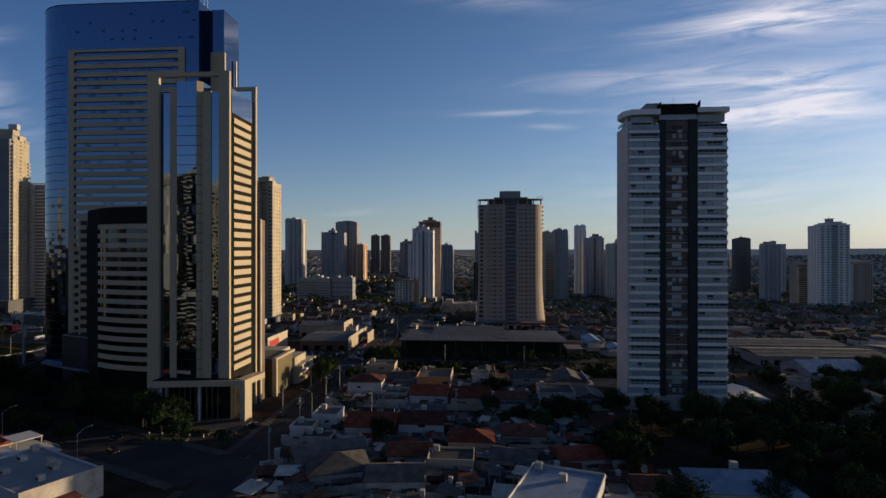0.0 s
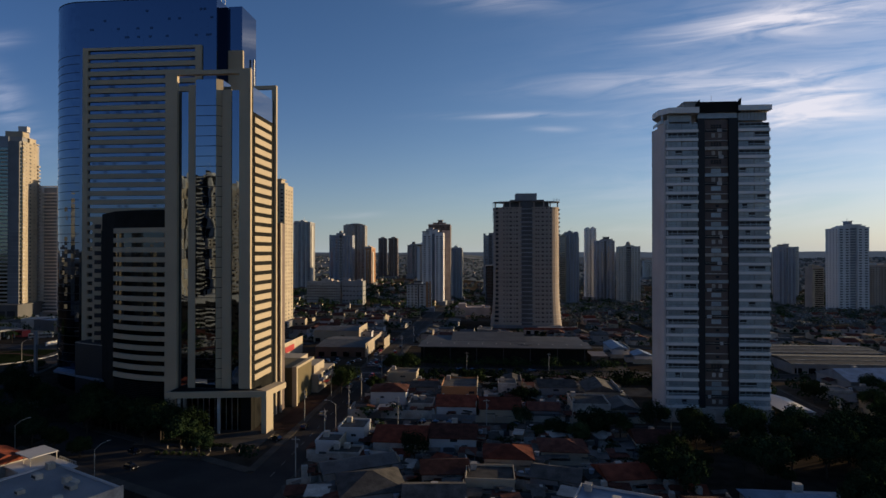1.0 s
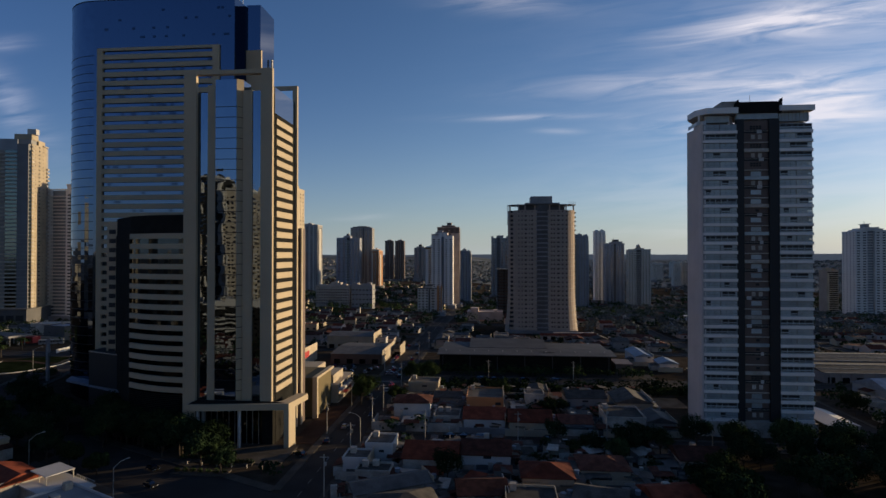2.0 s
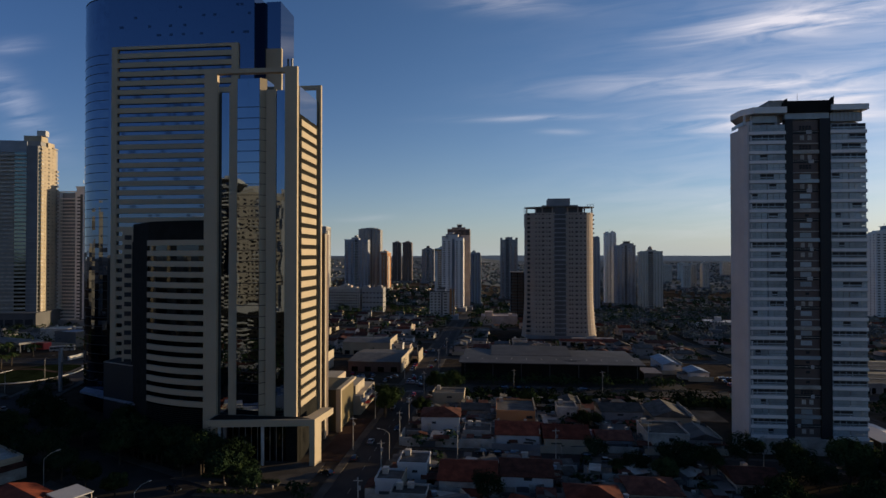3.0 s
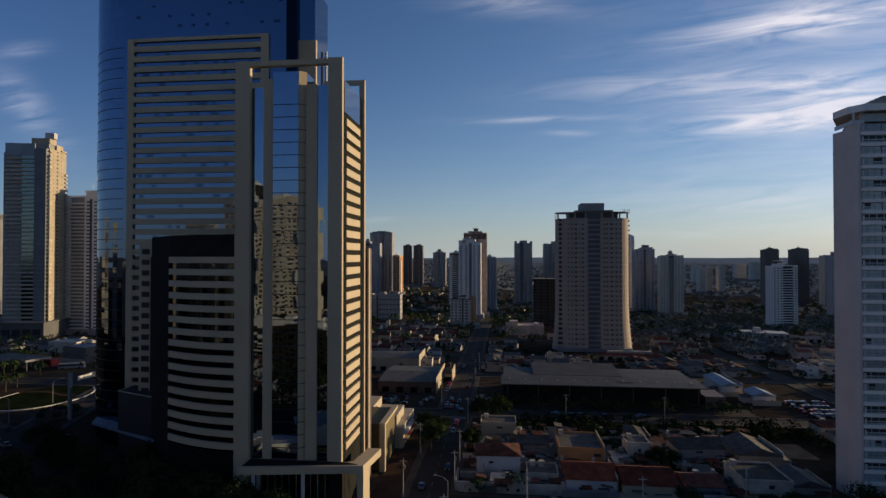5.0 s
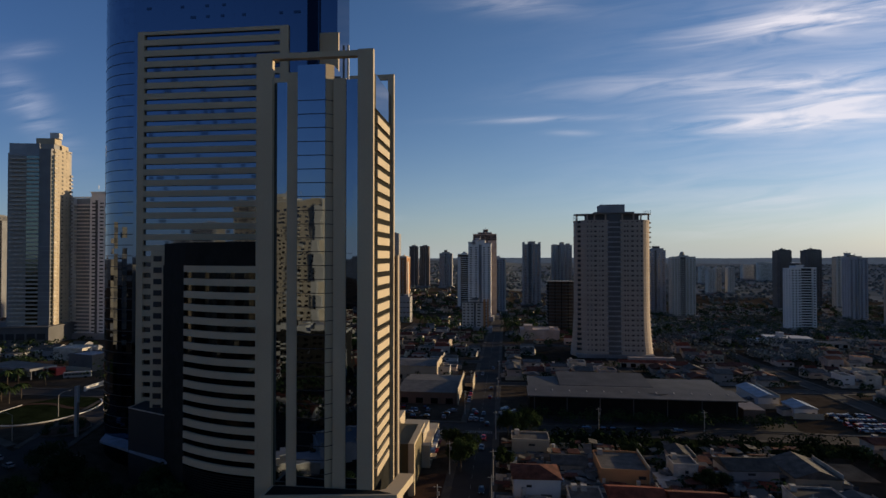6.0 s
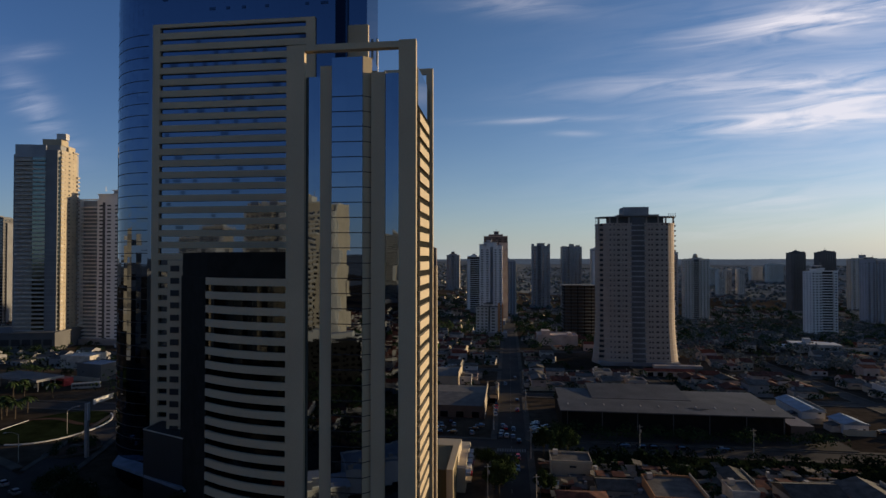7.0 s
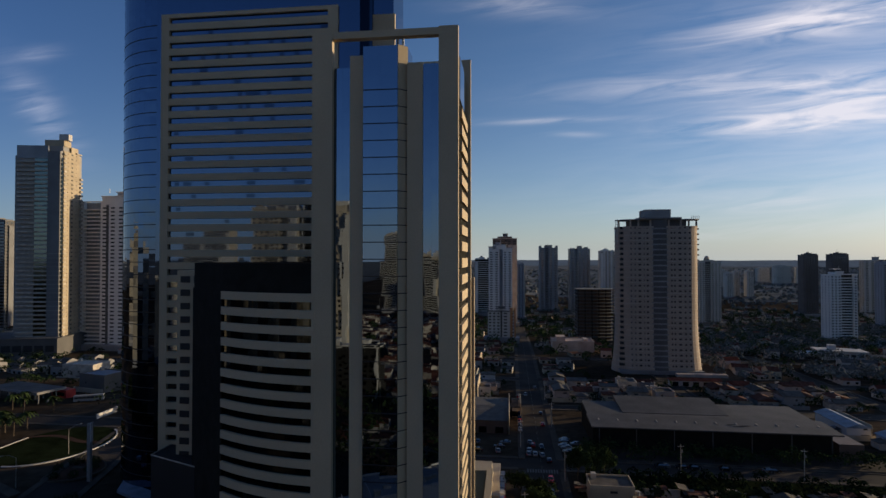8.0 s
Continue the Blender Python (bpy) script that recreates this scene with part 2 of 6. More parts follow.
def ribbon(line, z0, z1, outer, inner):
    """A band along an open plan line, from inner to outer metres on its right hand."""
    bm = bmesh.new()
    rows = []
    for i, (x, y) in enumerate(line):
        a, b = line[max(i - 1, 0)], line[min(i + 1, len(line) - 1)]
        d = Vector((b[0] - a[0], b[1] - a[1])).normalized()
        nx, ny = d.y, -d.x
        rows.append([bm.verts.new(p) for p in ((x + nx * inner, y + ny * inner, z0), (x + nx * outer, y + ny * outer, z0), (x + nx * outer, y + ny * outer, z1), (x + nx * inner, y + ny * inner, z1))])
    for a, b in zip(rows, rows[1:]):
        for i in range(4):
            j = (i + 1) % 4
            bm.faces.new((a[i], b[i], b[j], a[j]))
    bm.faces.new(rows[0])
    bm.faces.new(list(reversed(rows[-1])))
    bmesh.ops.recalc_face_normals(bm, faces=bm.faces)
    return bm


SHARED = {}


def piece(name, size, centre, material, parent, label=""):
    """A box-shaped piece; alike pieces share one mesh."""
    key = (name, tuple(round(s, 3) for s in size), material.name)
    if key not in SHARED:
        sx, sy, sz = (s / 2 for s in size)
        me = bpy.data.meshes.new(name)
        bm = boxes((-sx, sx, -sy, sy, -sz, sz))
        bm.to_mesh(me)
        bm.free()
        me.materials.append(material)
        SHARED[key] = me
    ob = new(name, SHARED[key])
    ob.parent = parent
    ob.location = centre
    return tagged(ob, label)


def smooth(a, b, v):
    u = min(max((v - a) / (b - a), 0.0), 1.0)
    return u * u * (3 - 2 * u)


def land(x, y):
    """Height of the ground: level round the towers, a valley beyond, low hills at the skyline."""
    z = -3.0 * smooth(300, 480, y) + 9.0 * smooth(-150, -222, x) * (1 - smooth(330, 440, y)) * smooth(-80, 60, y)
    right = smooth(-260, 60, x)
    z -= (33.0 * right + 8.0 * (1 - right)) * smooth(480, 1000, y)
    far = math.hypot(x, y)
    z += (58.0 + 9 * noise.noise((x * 0.0007, y * 0.0007, 0))) * smooth(2300, 4500, far)
    z += 6.0 * noise.noise((x * 0.003, y * 0.003, 3)) * smooth(900, 1800, far)
    return z


# ---------- ground ----------
def steps(stops):
    out = []
    for a, b, n in stops:
        out += [a + (b - a) * i / n for i in range(n)]
    return out + [stops[-1][1]]


XS = steps(((-4900, -1000, 26), (-1000, -300, 14), (-300, 300, 24), (300, 1000, 14), (1000, 4900, 26)))
YS = steps(((-4900, -1500, 8), (-1500, 0, 10), (0, 500, 20), (500, 1200, 20), (1200, 4900, 30)))
bm = bmesh.new()
grid = [[bm.verts.new((x, y, land(x, y))) for x in XS] for y in YS]
for r0, r1 in zip(grid, grid[1:]):
    for i in range(len(XS) - 1):
        bm.faces.new((r0[i], r0[i + 1], r1[i + 1], r1[i]))
me = bpy.data.meshes.new("ground")
bm.to_mesh(me)
bm.free()
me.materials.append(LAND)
# faces past 1700 m take the hazed colour
me.materials.append(HAZED_LAND)
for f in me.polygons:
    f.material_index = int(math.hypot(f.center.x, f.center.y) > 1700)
tagged(new("ground", me), "dark earth and scrub sheet under the city, haze coloured in far off", "ground", kind="structure")
b = bmesh.new()
for far, peak, seed in ((4350, 44, 1), (4700, 62, 2)):
    rows = []
    for i in range(121):
        a = radians(-75 + i * 1.25)
        x, y = far * math.sin(a), far * math.cos(a)
        top = peak + 14 * noise.noise((i * 0.05, seed, 0)) + 4 * noise.noise((i * 0.4, seed, 5)) + 1.2 * noise.noise((i * 1.7, seed, 9))
        rows.append([b.verts.new(p) for p in ((x * 0.97, y * 0.97, -60), (x, y, top), (x * 1.03, y * 1.03, -60))])
    for r0, r1 in zip(rows, rows[1:]):
        b.faces.new((r0[0], r1[0], r1[1], r0[1]))
        b.faces.new((r0[1], r1[1], r1[2], r0[2]))
me = bpy.data.meshes.new("backdrop")
b.to_mesh(me)
b.free()
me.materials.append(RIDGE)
tagged(new("backdrop", me), "low wooded ridges along the horizon, haze in their blue-grey colour and glow", "hills", kind="structure")


def strip(name, label, material, x0, y0, x1, y1, width, lift, category="road", n=24):
    """A road or pavement ribbon that follows the ground."""
    d = Vector((x1 - x0, y1 - y0)).normalized()
    nx, ny = -d.y * width / 2, d.x * width / 2
    b = bmesh.new()
    rows = []
    for i in range(n + 1):
        x, y = x0 + (x1 - x0) * i / n, y0 + (y1 - y0) * i / n
        rows.append([b.verts.new((px, py, land(px, py) + h)) for px, py, h in ((x - nx, y - ny, -0.3), (x - nx, y - ny, lift), (x + nx, y + ny, lift), (x + nx, y + ny, -0.3))])
    for r0, r1 in zip(rows, rows[1:]):
        for i in range(3):
            b.faces.new((r0[i], r1[i], r1[i + 1], r0[i + 1]))
    bmesh.ops.recalc_face_normals(b, faces=b.faces)
    m2 = bpy.data.meshes.new(name)
    b.to_mesh(m2)
    b.free()
    m2.materials.append(material)
    return tagged(new(name, m2), label, category, kind="structure")


ROADS = []  # centre lines with half widths, kept clear of houses and trees


def road(x0, y0, x1, y1, width, label, walk_width=2.5, material=ASPHALT):
    ROADS.append((x0, y0, x1, y1, width / 2 + walk_width, width / 2, label))
    n = max(6, int(math.hypot(x1 - x0, y1 - y0) / 20))
    strip("road", label, material, x0, y0, x1, y1, width, 0.06 + 0.005 * len(ROADS), "road", n)


def pavements():
    """Raised pavements with kerbs along every road, left open where roads cross."""
    for k, (x0, y0, x1, y1, wide, half, label) in enumerate(ROADS):
        length = math.hypot(x1 - x0, y1 - y0)
        d = Vector((x1 - x0, y1 - y0)) / length
        verts, faces = [], []
        for side in (-1, 1):
            for i in range(int(length / 3)):
                pts = []
                ok = True
                for along, across in ((i * 3, half), (i * 3 + 3.0, half), (i * 3 + 3.0, wide), (i * 3, wide)):
                    px, py = x0 + d.x * along - d.y * across * side, y0 + d.y * along + d.x * across * side
                    pts.append((px, py))
                for j, (a0, b0, a1, b1, w2, h2, _) in enumerate(ROADS):
                    if j == k:
                        continue
                    e = Vector((a1 - a0, b1 - b0))
                    for px, py in pts:
                        u = max(0.0, min(1.0, ((px - a0) * e.x + (py - b0) * e.y) / e.length_squared))
                        if math.hypot(px - a0 - e.x * u, py - b0 - e.y * u) < h2:
                            ok = False
                if not ok:
                    continue
                v = len(verts)
                verts += [(px, py, land(px, py) + z) for z in (-0.3, 0.24 + 0.004 * k) for px, py in pts]
                faces += [(v + 4, v + 5, v + 6, v + 7), (v, v + 1, v + 5, v + 4), (v + 2, v + 3, v + 7, v + 6), (v + 1, v + 2, v + 6, v + 5), (v + 3, v, v + 4, v + 7)]
        m2 = bpy.data.meshes.new("pavement")
        m2.from_pydata(verts, [], faces)
        m2.materials.append(PAVING)
        tagged(new("pavement", m2), "concrete pavement with kerb beside " + " ".join(label.split()[:6]), "pavement", kind="structure")


def clear_of_roads(x, y, margin):
    for x0, y0, x1, y1, half, _, _ in ROADS:
        d = Vector((x1 - x0, y1 - y0))
        u = max(0.0, min(1.0, ((x - x0) * d.x + (y - y0) * d.y) / d.length_squared))
        if math.hypot(x - x0 - d.x * u, y - y0 - d.y * u) < half + margin:
            return False
    return True


# main street, its cross streets and the diagonal avenue
road(-67.5, 60, -67.5, 900, 11.5, "dark asphalt main street with worn lane lines")
road(-60, 197, 330, 197, 7.0, "narrow asphalt street between low houses", 1.8)
road(-340, 283, 330, 283, 9.0, "asphalt cross street beside the low market hall", 2.0)
road(-330, 365, 330, 365, 7.5, "asphalt back street between houses", 1.8)
road(-330, 437, 420, 437, 7.5, "asphalt back street between houses", 1.8)
road(-330, 520, 420, 520, 7.5, "asphalt back street between houses", 1.8)
road(-345, 262, -72, 140, 19.0, "broad dark asphalt avenue with a planted edge", 3.0)
road(-204, 203, -240, 340, 12.0, "dark asphalt side road climbing past the verge", 1.8)
road(112, 60, 112, 560, 8.0, "asphalt side street behind the white tower", 1.8)
road(20, 345, 20, 900, 7.0, "asphalt side street between houses", 1.6)
road(210, 60, 210, 700, 8.0, "asphalt side street between houses", 1.8)
road(-160, 300, -160, 700, 7.0, "asphalt side street between houses", 1.6)
road(-60, 100, 330, 100, 7.0, "narrow asphalt street between low houses", 1.6)

pavements()

# lane marks and crossing stripes
bm = bmesh.new()
for i in range(60):
    y = 150 + i * 8
    box(bm, -67.58, -67.42, y, y + 3.0, land(-67, y) + 0.05, land(-67, y) + 0.15)
me = bpy.data.meshes.new("lane_marks")
bm.to_mesh(me)
bm.free()
me.materials.append(PAINTLINE)
tagged(new("lane_marks", me), "worn white dashes along the main street", "road marking", kind="structure")
crossing = thing("crossing", "worn white zebra stripes across the main street", "crossing", kind="structure")
for i in range(12):
    piece("stripe", (0.5, 3.2, 0.014), (-72.6 + i * 0.93, 276.2, 0.15), PAINTLINE, crossing)


# ---------- glass office tower ----------
def arc(cx, cy, r, a0, a1, n):
    return [(cx + r * math.cos(radians(a0 + (a1 - a0) * i / n)), cy + r * math.sin(radians(a0 + (a1 - a0) * i / n))) for i in range(n + 1)]


def pane_wall(line, z0, z1, wide, high, tilt, material, parent, seed, label="", gap=0.004):
    """Facade panes along a plan line, each set at its own very slight angle."""
    r = random.Random(seed)
    verts, faces = [], []
    for (xa, ya), (xb, yb) in zip(line, line[1:]):
        length = math.hypot(xb - xa, yb - ya)
        dx, dy = (xb - xa) / length, (yb - ya) / length
        nx, ny = dy, -dx
        n = max(1, round(length / wide))
        for i in range(n):
            u0, u1 = length * i / n + gap, length * (i + 1) / n - gap
            z = z0
            while z < z1 - 0.5:
                top = min(z + high, z1) - gap
                a, b = r.gauss(0, tilt), r.gauss(0, tilt)
                k = len(verts)
                for u, zz in ((u0, z), (u1, z), (u1, top), (u0, top)):
                    o = 0.05 + a * (u - (u0 + u1) / 2) + b * (zz - (z + top) / 2)
                    verts.append((xa + dx * u + nx * o, ya + dy * u + ny * o, zz))
                faces.append((k, k + 1, k + 2, k + 3))
                z += high
    m2 = bpy.data.meshes.new("pane")
    m2.from_pydata(verts, [], faces)
    m2.materials.append(material)
    ob = new("pane", m2)
    ob.parent = parent
    return tagged(ob, label, kind="stuff")


office = thing("office_tower", "tall blue mirror-glass office tower with beige horizontal bars", "skyscraper", at=(0, 0, 0))
curve = arc(-177, 239.5, 20.0, 180, 270, 16)  # rounded glass corner, from the side to the front
plan = [(-118.5, 252), (-197, 252)] + curve + [(-118.5, 219.5)]
part("glass_wall", prism(plan, 0.0, 163.0), BLUE_GLASS, office, "wavy blue mirror-glass curtain wall")
pane_wall(curve, 0, 163, 1.9, 1.75, 0.010, BLUE_GLASS, office, 3)
pane_wall([(-177, 219.5), (-118.5, 219.5)], 0, 163, 3.4, 3.5, 0.0009, BLUE_GLASS, office, 4)
for i in range(37):
    z = 141.0 - i * 3.5
    part("joint", ribbon(curve, z, z + 0.22, 0.1, -0.1), BLACK, office)
frame_x0, frame_x1 = -175.2, -124.4
part("bar_frame", boxes((frame_x0, frame_x0 + 2.3, 218.7, 219.6, 12, 143.7), (frame_x1 - 2.7, frame_x1, 218.7, 219.6, 12, 143.7), (frame_x0 + 2.3, frame_x1 - 2.7, 218.7, 219.6, 142.6, 143.7)), BEIGE, office, "beige rendered frame round the bars")
for i in range(36):
    z = 140.1 - i * 3.5
    piece("bar", (frame_x1 - frame_x0 - 5.0, 0.8, 1.9), ((frame_x0 + frame_x1) / 2 - 0.2, 219.15, z), BEIGE, office)
r_vent = random.Random(8)
for i in range(150):  # flat panes of darker glass between the bars, in place of panes tilted open
    piece("vent", (r_vent.choice((1.1, 1.1, 2.2)), 0.14, 1.0), (r_vent.uniform(frame_x0 + 3.5, frame_x1 - 3.5), 219.40, 138.35 - 3.5 * r_vent.randrange(0, 32)), VENT_GLASS, office)
for i in range(20):
    piece("vent", (1.1, 0.14, 0.8), (r_vent.uniform(-174, -120), 219.40, r_vent.choice((148, 151.5, 155, 158.5))), VENT_GLASS, office)
part("roof_edge", ribbon(curve + [(-118.5, 219.5)], 163.0, 163.35, 0.08, -0.5), CHARCOAL, office)
part("roof_house", boxes((-176, -161, 229, 243, 163, 168.0)), BEIGE, office)
part("dark_recess", boxes((-118.5, -116.4, 224.5, 252, 0, 161)), VENT_GLASS, office)
part("lift_block", boxes((-116.4, -110.6, 225.4, 239.0, 143.2, 161.6)), BLUE_GLASS, office, "blue glass lift block")
part("lift_shaft", boxes((-116.4, -110.6, 226.3, 239.0, 0, 143.2)), BLUE_GLASS, office)
part("shaft_wall", boxes((-116.4, -110.2, 225.2, 226.3, 0, 143.4)), BEIGE, office, "beige lift shaft wall")
part("mast", boxes((-120.0, -119.8, 226, 226.2, 163, 176), (-118.9, -118.7, 227, 227.2, 163, 172)), STEEL, office)
part("flue", boxes((-110.1, -109.5, 234.7, 235.3, 0, 142.8), (-110.6, -110.1, 234.9, 235.1, 60, 60.4), (-110.6, -110.1, 234.9, 235.1, 130, 130.4)), STEEL, office, "slim metal flue beside the lift shaft")
# punched wall at the foot of the office tower
part("punched_wall", boxes((-165.2, -157.8, 211.6, 218.6, 8, 72.5)), BEIGE, office, "beige wall with square windows")
for i in range(18):
    z = 70.2 - i * 3.5
    piece("window", (2.6, 0.25, 1.7), (-162.9, 211.52, z), BLACK, office)
    piece("window", (2.6, 0.25, 1.7), (-159.2, 211.52, z), BLACK, office)
part("terrace_block", prism([(-171.2, 210.2), (-155.4, 204.0), (-155.4, 211.5), (-165.4, 218.6), (-171.2, 218.6)], 0, 24.6), BLACK, office, "dark glazed terrace block")
part("terrace_rim", ribbon([(-171.2, 218.6), (-171.2, 210.2), (-155.4, 204.0)], 24.6, 24.85, 0.12, -0.12), WHITE_OLD, office)
part("side_canopy", prism([(-189, 223.5), (-186, 217.0), (-150, 200.5), (-153, 207.5)], 11.2, 12.0), BLUE_ROOF, office, "pale blue-grey canopy roof")

# ---------- curved low wing ----------
wing = thing("office_wing", "curved lower wing with beige bands and dark windows", "office building")
sweep = arc(-116, 238.0, 53.0, 241.5, 268, 18)
wing_plan = [(-114.5, 219.4), (-159.2, 219.4), (-156.9, 206.0)] + sweep + [(-114.5, 185.4)]
part("window_wall", prism(wing_plan, 0, 68.4), DARK_GLASS, wing, "dark smoked-glass window wall")
part("parapet", prism([(x, y - 0.15) for x, y in wing_plan], 68.4, 74.6), CHARCOAL, wing, "blind black glass parapet")
side_wall = [(-159.25, 219.4), (-156.95, 205.9), (sweep[0][0] - 0.1, sweep[0][1] - 0.1)]
part("blind_side", ribbon(side_wall, 0, 68.4, 0.3, 0.02), CHARCOAL, wing, "dark blind side wall")
for i in range(16):
    z = 68.5 - i * 3.36
    part("band", ribbon(sweep, z - 1.72, z, 0.55, -0.1), BEIGE, wing)
for i in range(24):
    z = 1.0 + i * 0.62
    part("louvre", ribbon(sweep, z, z + 0.3, 0.35, -0.1), CHARCOAL, wing)

# ---------- hotel tower with its portal frame ----------
hotel = thing("hotel_tower", "slim beige hotel tower with mirror glass strips and portal frame", "hotel tower")
part("core", boxes((-118.3, -114.4, 185.9, 206.3, 0, 114.2), (-114.4, -88.7, 188.0, 206.3, 0, 114.2)), CHARCOAL, hotel, "dark tower core")
part("pier", boxes((-118.6, -114.4, 184.6, 185.9, 0, 121.6)), BEIGE, hotel, "tall beige pier")
part("pier", boxes((-92.6, -88.7, 184.6, 185.8, 13.2, 121.8)), BEIGE, hotel, "tall beige pier")
part("portal_beam", boxes((-114.4, -92.6, 184.7, 186.4, 120.2, 121.6)), BEIGE, hotel)
part("glass_strip", boxes((-114.4, -111.0, 186.15, 188.0, 13.4, 114.7)), BAY_GLASS, hotel)
part("glass_strip", boxes((-96.0, -92.6, 186.35, 188.0, 13.4, 115.0)), BAY_GLASS, hotel)
pane_wall([(-114.4, 186.15), (-111.0, 186.15)], 13.4, 114.7, 1.7, 3.42, 0.0030, BAY_GLASS, hotel, 5)
pane_wall([(-96.0, 186.35), (-92.6, 186.35)], 13.4, 115.0, 1.7, 3.42, 0.0030, BAY_GLASS, hotel, 6)
pane_wall([(-108.1, 185.2), (-101.0, 185.2)], 13.4, 118.6, 3.55, 3.42, 0.0030, BAY_GLASS, hotel, 7)
part("fin", boxes((-111.0, -108.1, 185.7, 188.0, 13.4, 117.0)), BEIGE, hotel)
part("wall_panel", boxes((-99.2, -96.0, 186.0, 188.0, 13.4, 115.2)), BEIGE, hotel)
part("bay_window", prism([(-108.1, 192), (-108.1, 185.2), (-101.0, 185.2), (-99.2, 186.8), (-99.2, 192)], 13.4, 118.6), BAY_GLASS, hotel, "projecting mirror-glass bay")
bay_line = [(-108.1, 185.2), (-101.0, 185.2), (-99.2, 186.8)]
for i in range(28):
    z = 109.6 - i * 3.42
    part("joint", ribbon(bay_line, z, z + 0.2, 0.12, -0.1), BLACK, hotel)
part("bay_flank", ribbon([(-100.9, 185.2), (-99.2, 186.75)], 13.4, 118.7, 0.03, -0.05), BEIGE, hotel)
for i in range(27):
    z = 105.0 - i * 3.36
    piece("side_bar", (0.6, 14.0, 1.95), (-88.45, 194.2, z), BEIGE, hotel)
part("side_glass", boxes((-88.72, -88.45, 186.2, 204.2, 107.5, 116.0)), BAY_GLASS, hotel)
part("side_pier", boxes((-89.4, -87.7, 204.4, 205.6, 0, 122.0)), BEIGE, hotel)
part("rear_beam", boxes((-100.5, -89.4, 204.5, 205.5, 120.6, 122.0)), BEIGE, hotel)
part("side_slab", boxes((-92.4, -88.8, 185.8, 188.0, 0, 114)), CHARCOAL, hotel)
# shaded front and sunlit edge are told apart by brown and cream paint
part("rear_volume", boxes((-104, -87.6, 207.5, 213.0, 0, 71)), BROWN, hotel, "stair volume, dark brown for its shaded front")
part("rear_edge", boxes((-87.58, -87.1, 207.6, 209.0, 0, 71.2)), CREAM, hotel, "edge strip of the stair volume, pale for the sun on it")
# entrance canopy
part("canopy", prism([(-114.4, 178.4), (-82.4, 183.0), (-82.0, 186.0), (-85.8, 186.0), (-87.2, 185.1), (-114.4, 185.1)], 12.3, 14.3), BEIGE, hotel, "deep beige entrance canopy")
part("canopy_wing", prism([(-85.8, 186.0), (-82.0, 186.0), (-80.6, 196.0), (-84.4, 196.0)], 12.3, 14.3), BEIGE, hotel)
part("canopy_top", prism([(-113.6, 179.3), (-84.0, 183.5), (-87.4, 184.6), (-113.6, 184.6)], 14.3, 14.42), CHARCOAL, hotel)
part("canopy_pier", prism([(-84.0, 182.9), (-82.4, 183.1), (-81.8, 187.4), (-83.4, 187.4)], 0, 12.3), BEIGE, hotel)
for x, y in ((-98.3, 182.2), (-111.0, 180.4), (-112.0, 185.4)):
    b = bmesh.new()
    bmesh.ops.create_cone(b, cap_ends=True, segments=16, radius1=0.5, radius2=0.5, depth=12.3, matrix=Matrix.Translation((x, y, 6.15)))
    part("column", b, WHITE, hotel, "round white column")
part("lobby", boxes((-114.3, -90.5, 186.2, 187.9, 0, 10.8)), DARK_GLASS, hotel, "dark lobby glazing")
for i in range(12):
    piece("mullion", (0.14, 0.2, 10.8), (-113.6 + i * 2.0, 186.1, 5.4), STEEL, hotel)
part("forecourt", boxes((-120, -80, 170, 186, 0.0, 0.25)), PAVING, hotel)

# ---------- podium beside the hotel ----------
podium = thing("podium_block", "low ochre podium block with pale raised edges", "podium")
part("body", boxes((-112, -84.6, 216.4, 236.0, 0, 14.9)), BEIGE_DARK, podium)
part("edge", boxes((-85.4, -83.6, 215.0, 216.4, 0, 15.5), (-85.4, -83.6, 216.4, 236.5, 14.6, 15.5)), BEIGE, podium)
part("rear_block", boxes((-118, -95, 236.2, 262, 0, 12)), CREAM, podium)
annex = thing("shop_annex", "stepped cream shops with balconies and red awnings", "shops")
part("body", boxes((-94.6, -82, 237, 262, 0, 7.5)), CREAM, annex)
part("upper_storey", boxes((-93, -84.5, 239, 254, 7.5, 11.0)), CREAM, annex)
for i in range(5):
    piece("balcony", (1.6, 3.6, 1.0), (-81.4, 240.5 + i * 4.6, 5.0), WHITE, annex)
    piece("awning", (1.8, 3.8, 0.5), (-81.2, 240.5 + i * 4.6, 2.9), RED_PANEL if i % 2 else CREAM, annex)
    piece("window", (0.2, 2.4, 1.5), (-82.02, 240.5 + i * 4.6, 6.2), PANE, annex)


# ---------- white residential tower ----------
def glazing_leaf(w, h):
    """Three glass panes with open joints and a rail across, as one shared mesh."""
    key = ("glazing_leaf", round(w, 2), round(h, 2))
    if key not in SHARED:
        bm = bmesh.new()
        for k in range(3):
            box(bm, -w / 2 + k * w / 3 + 0.05, -w / 2 + (k + 1) * w / 3 - 0.05, -0.08, 0.08, -h / 2 + 0.95, h / 2 - 0.04)
            box(bm, -w / 2 + k * w / 3 + 0.05, -w / 2 + (k + 1) * w / 3 - 0.05, -0.12, 0.04, -h / 2, -h / 2 + 0.86)
        me = bpy.data.meshes.new("balcony_glazing")
        bm.to_mesh(me)
        bm.free()
        me.materials.append(BALCONY)
        SHARED[key] = me
    return SHARED[key]


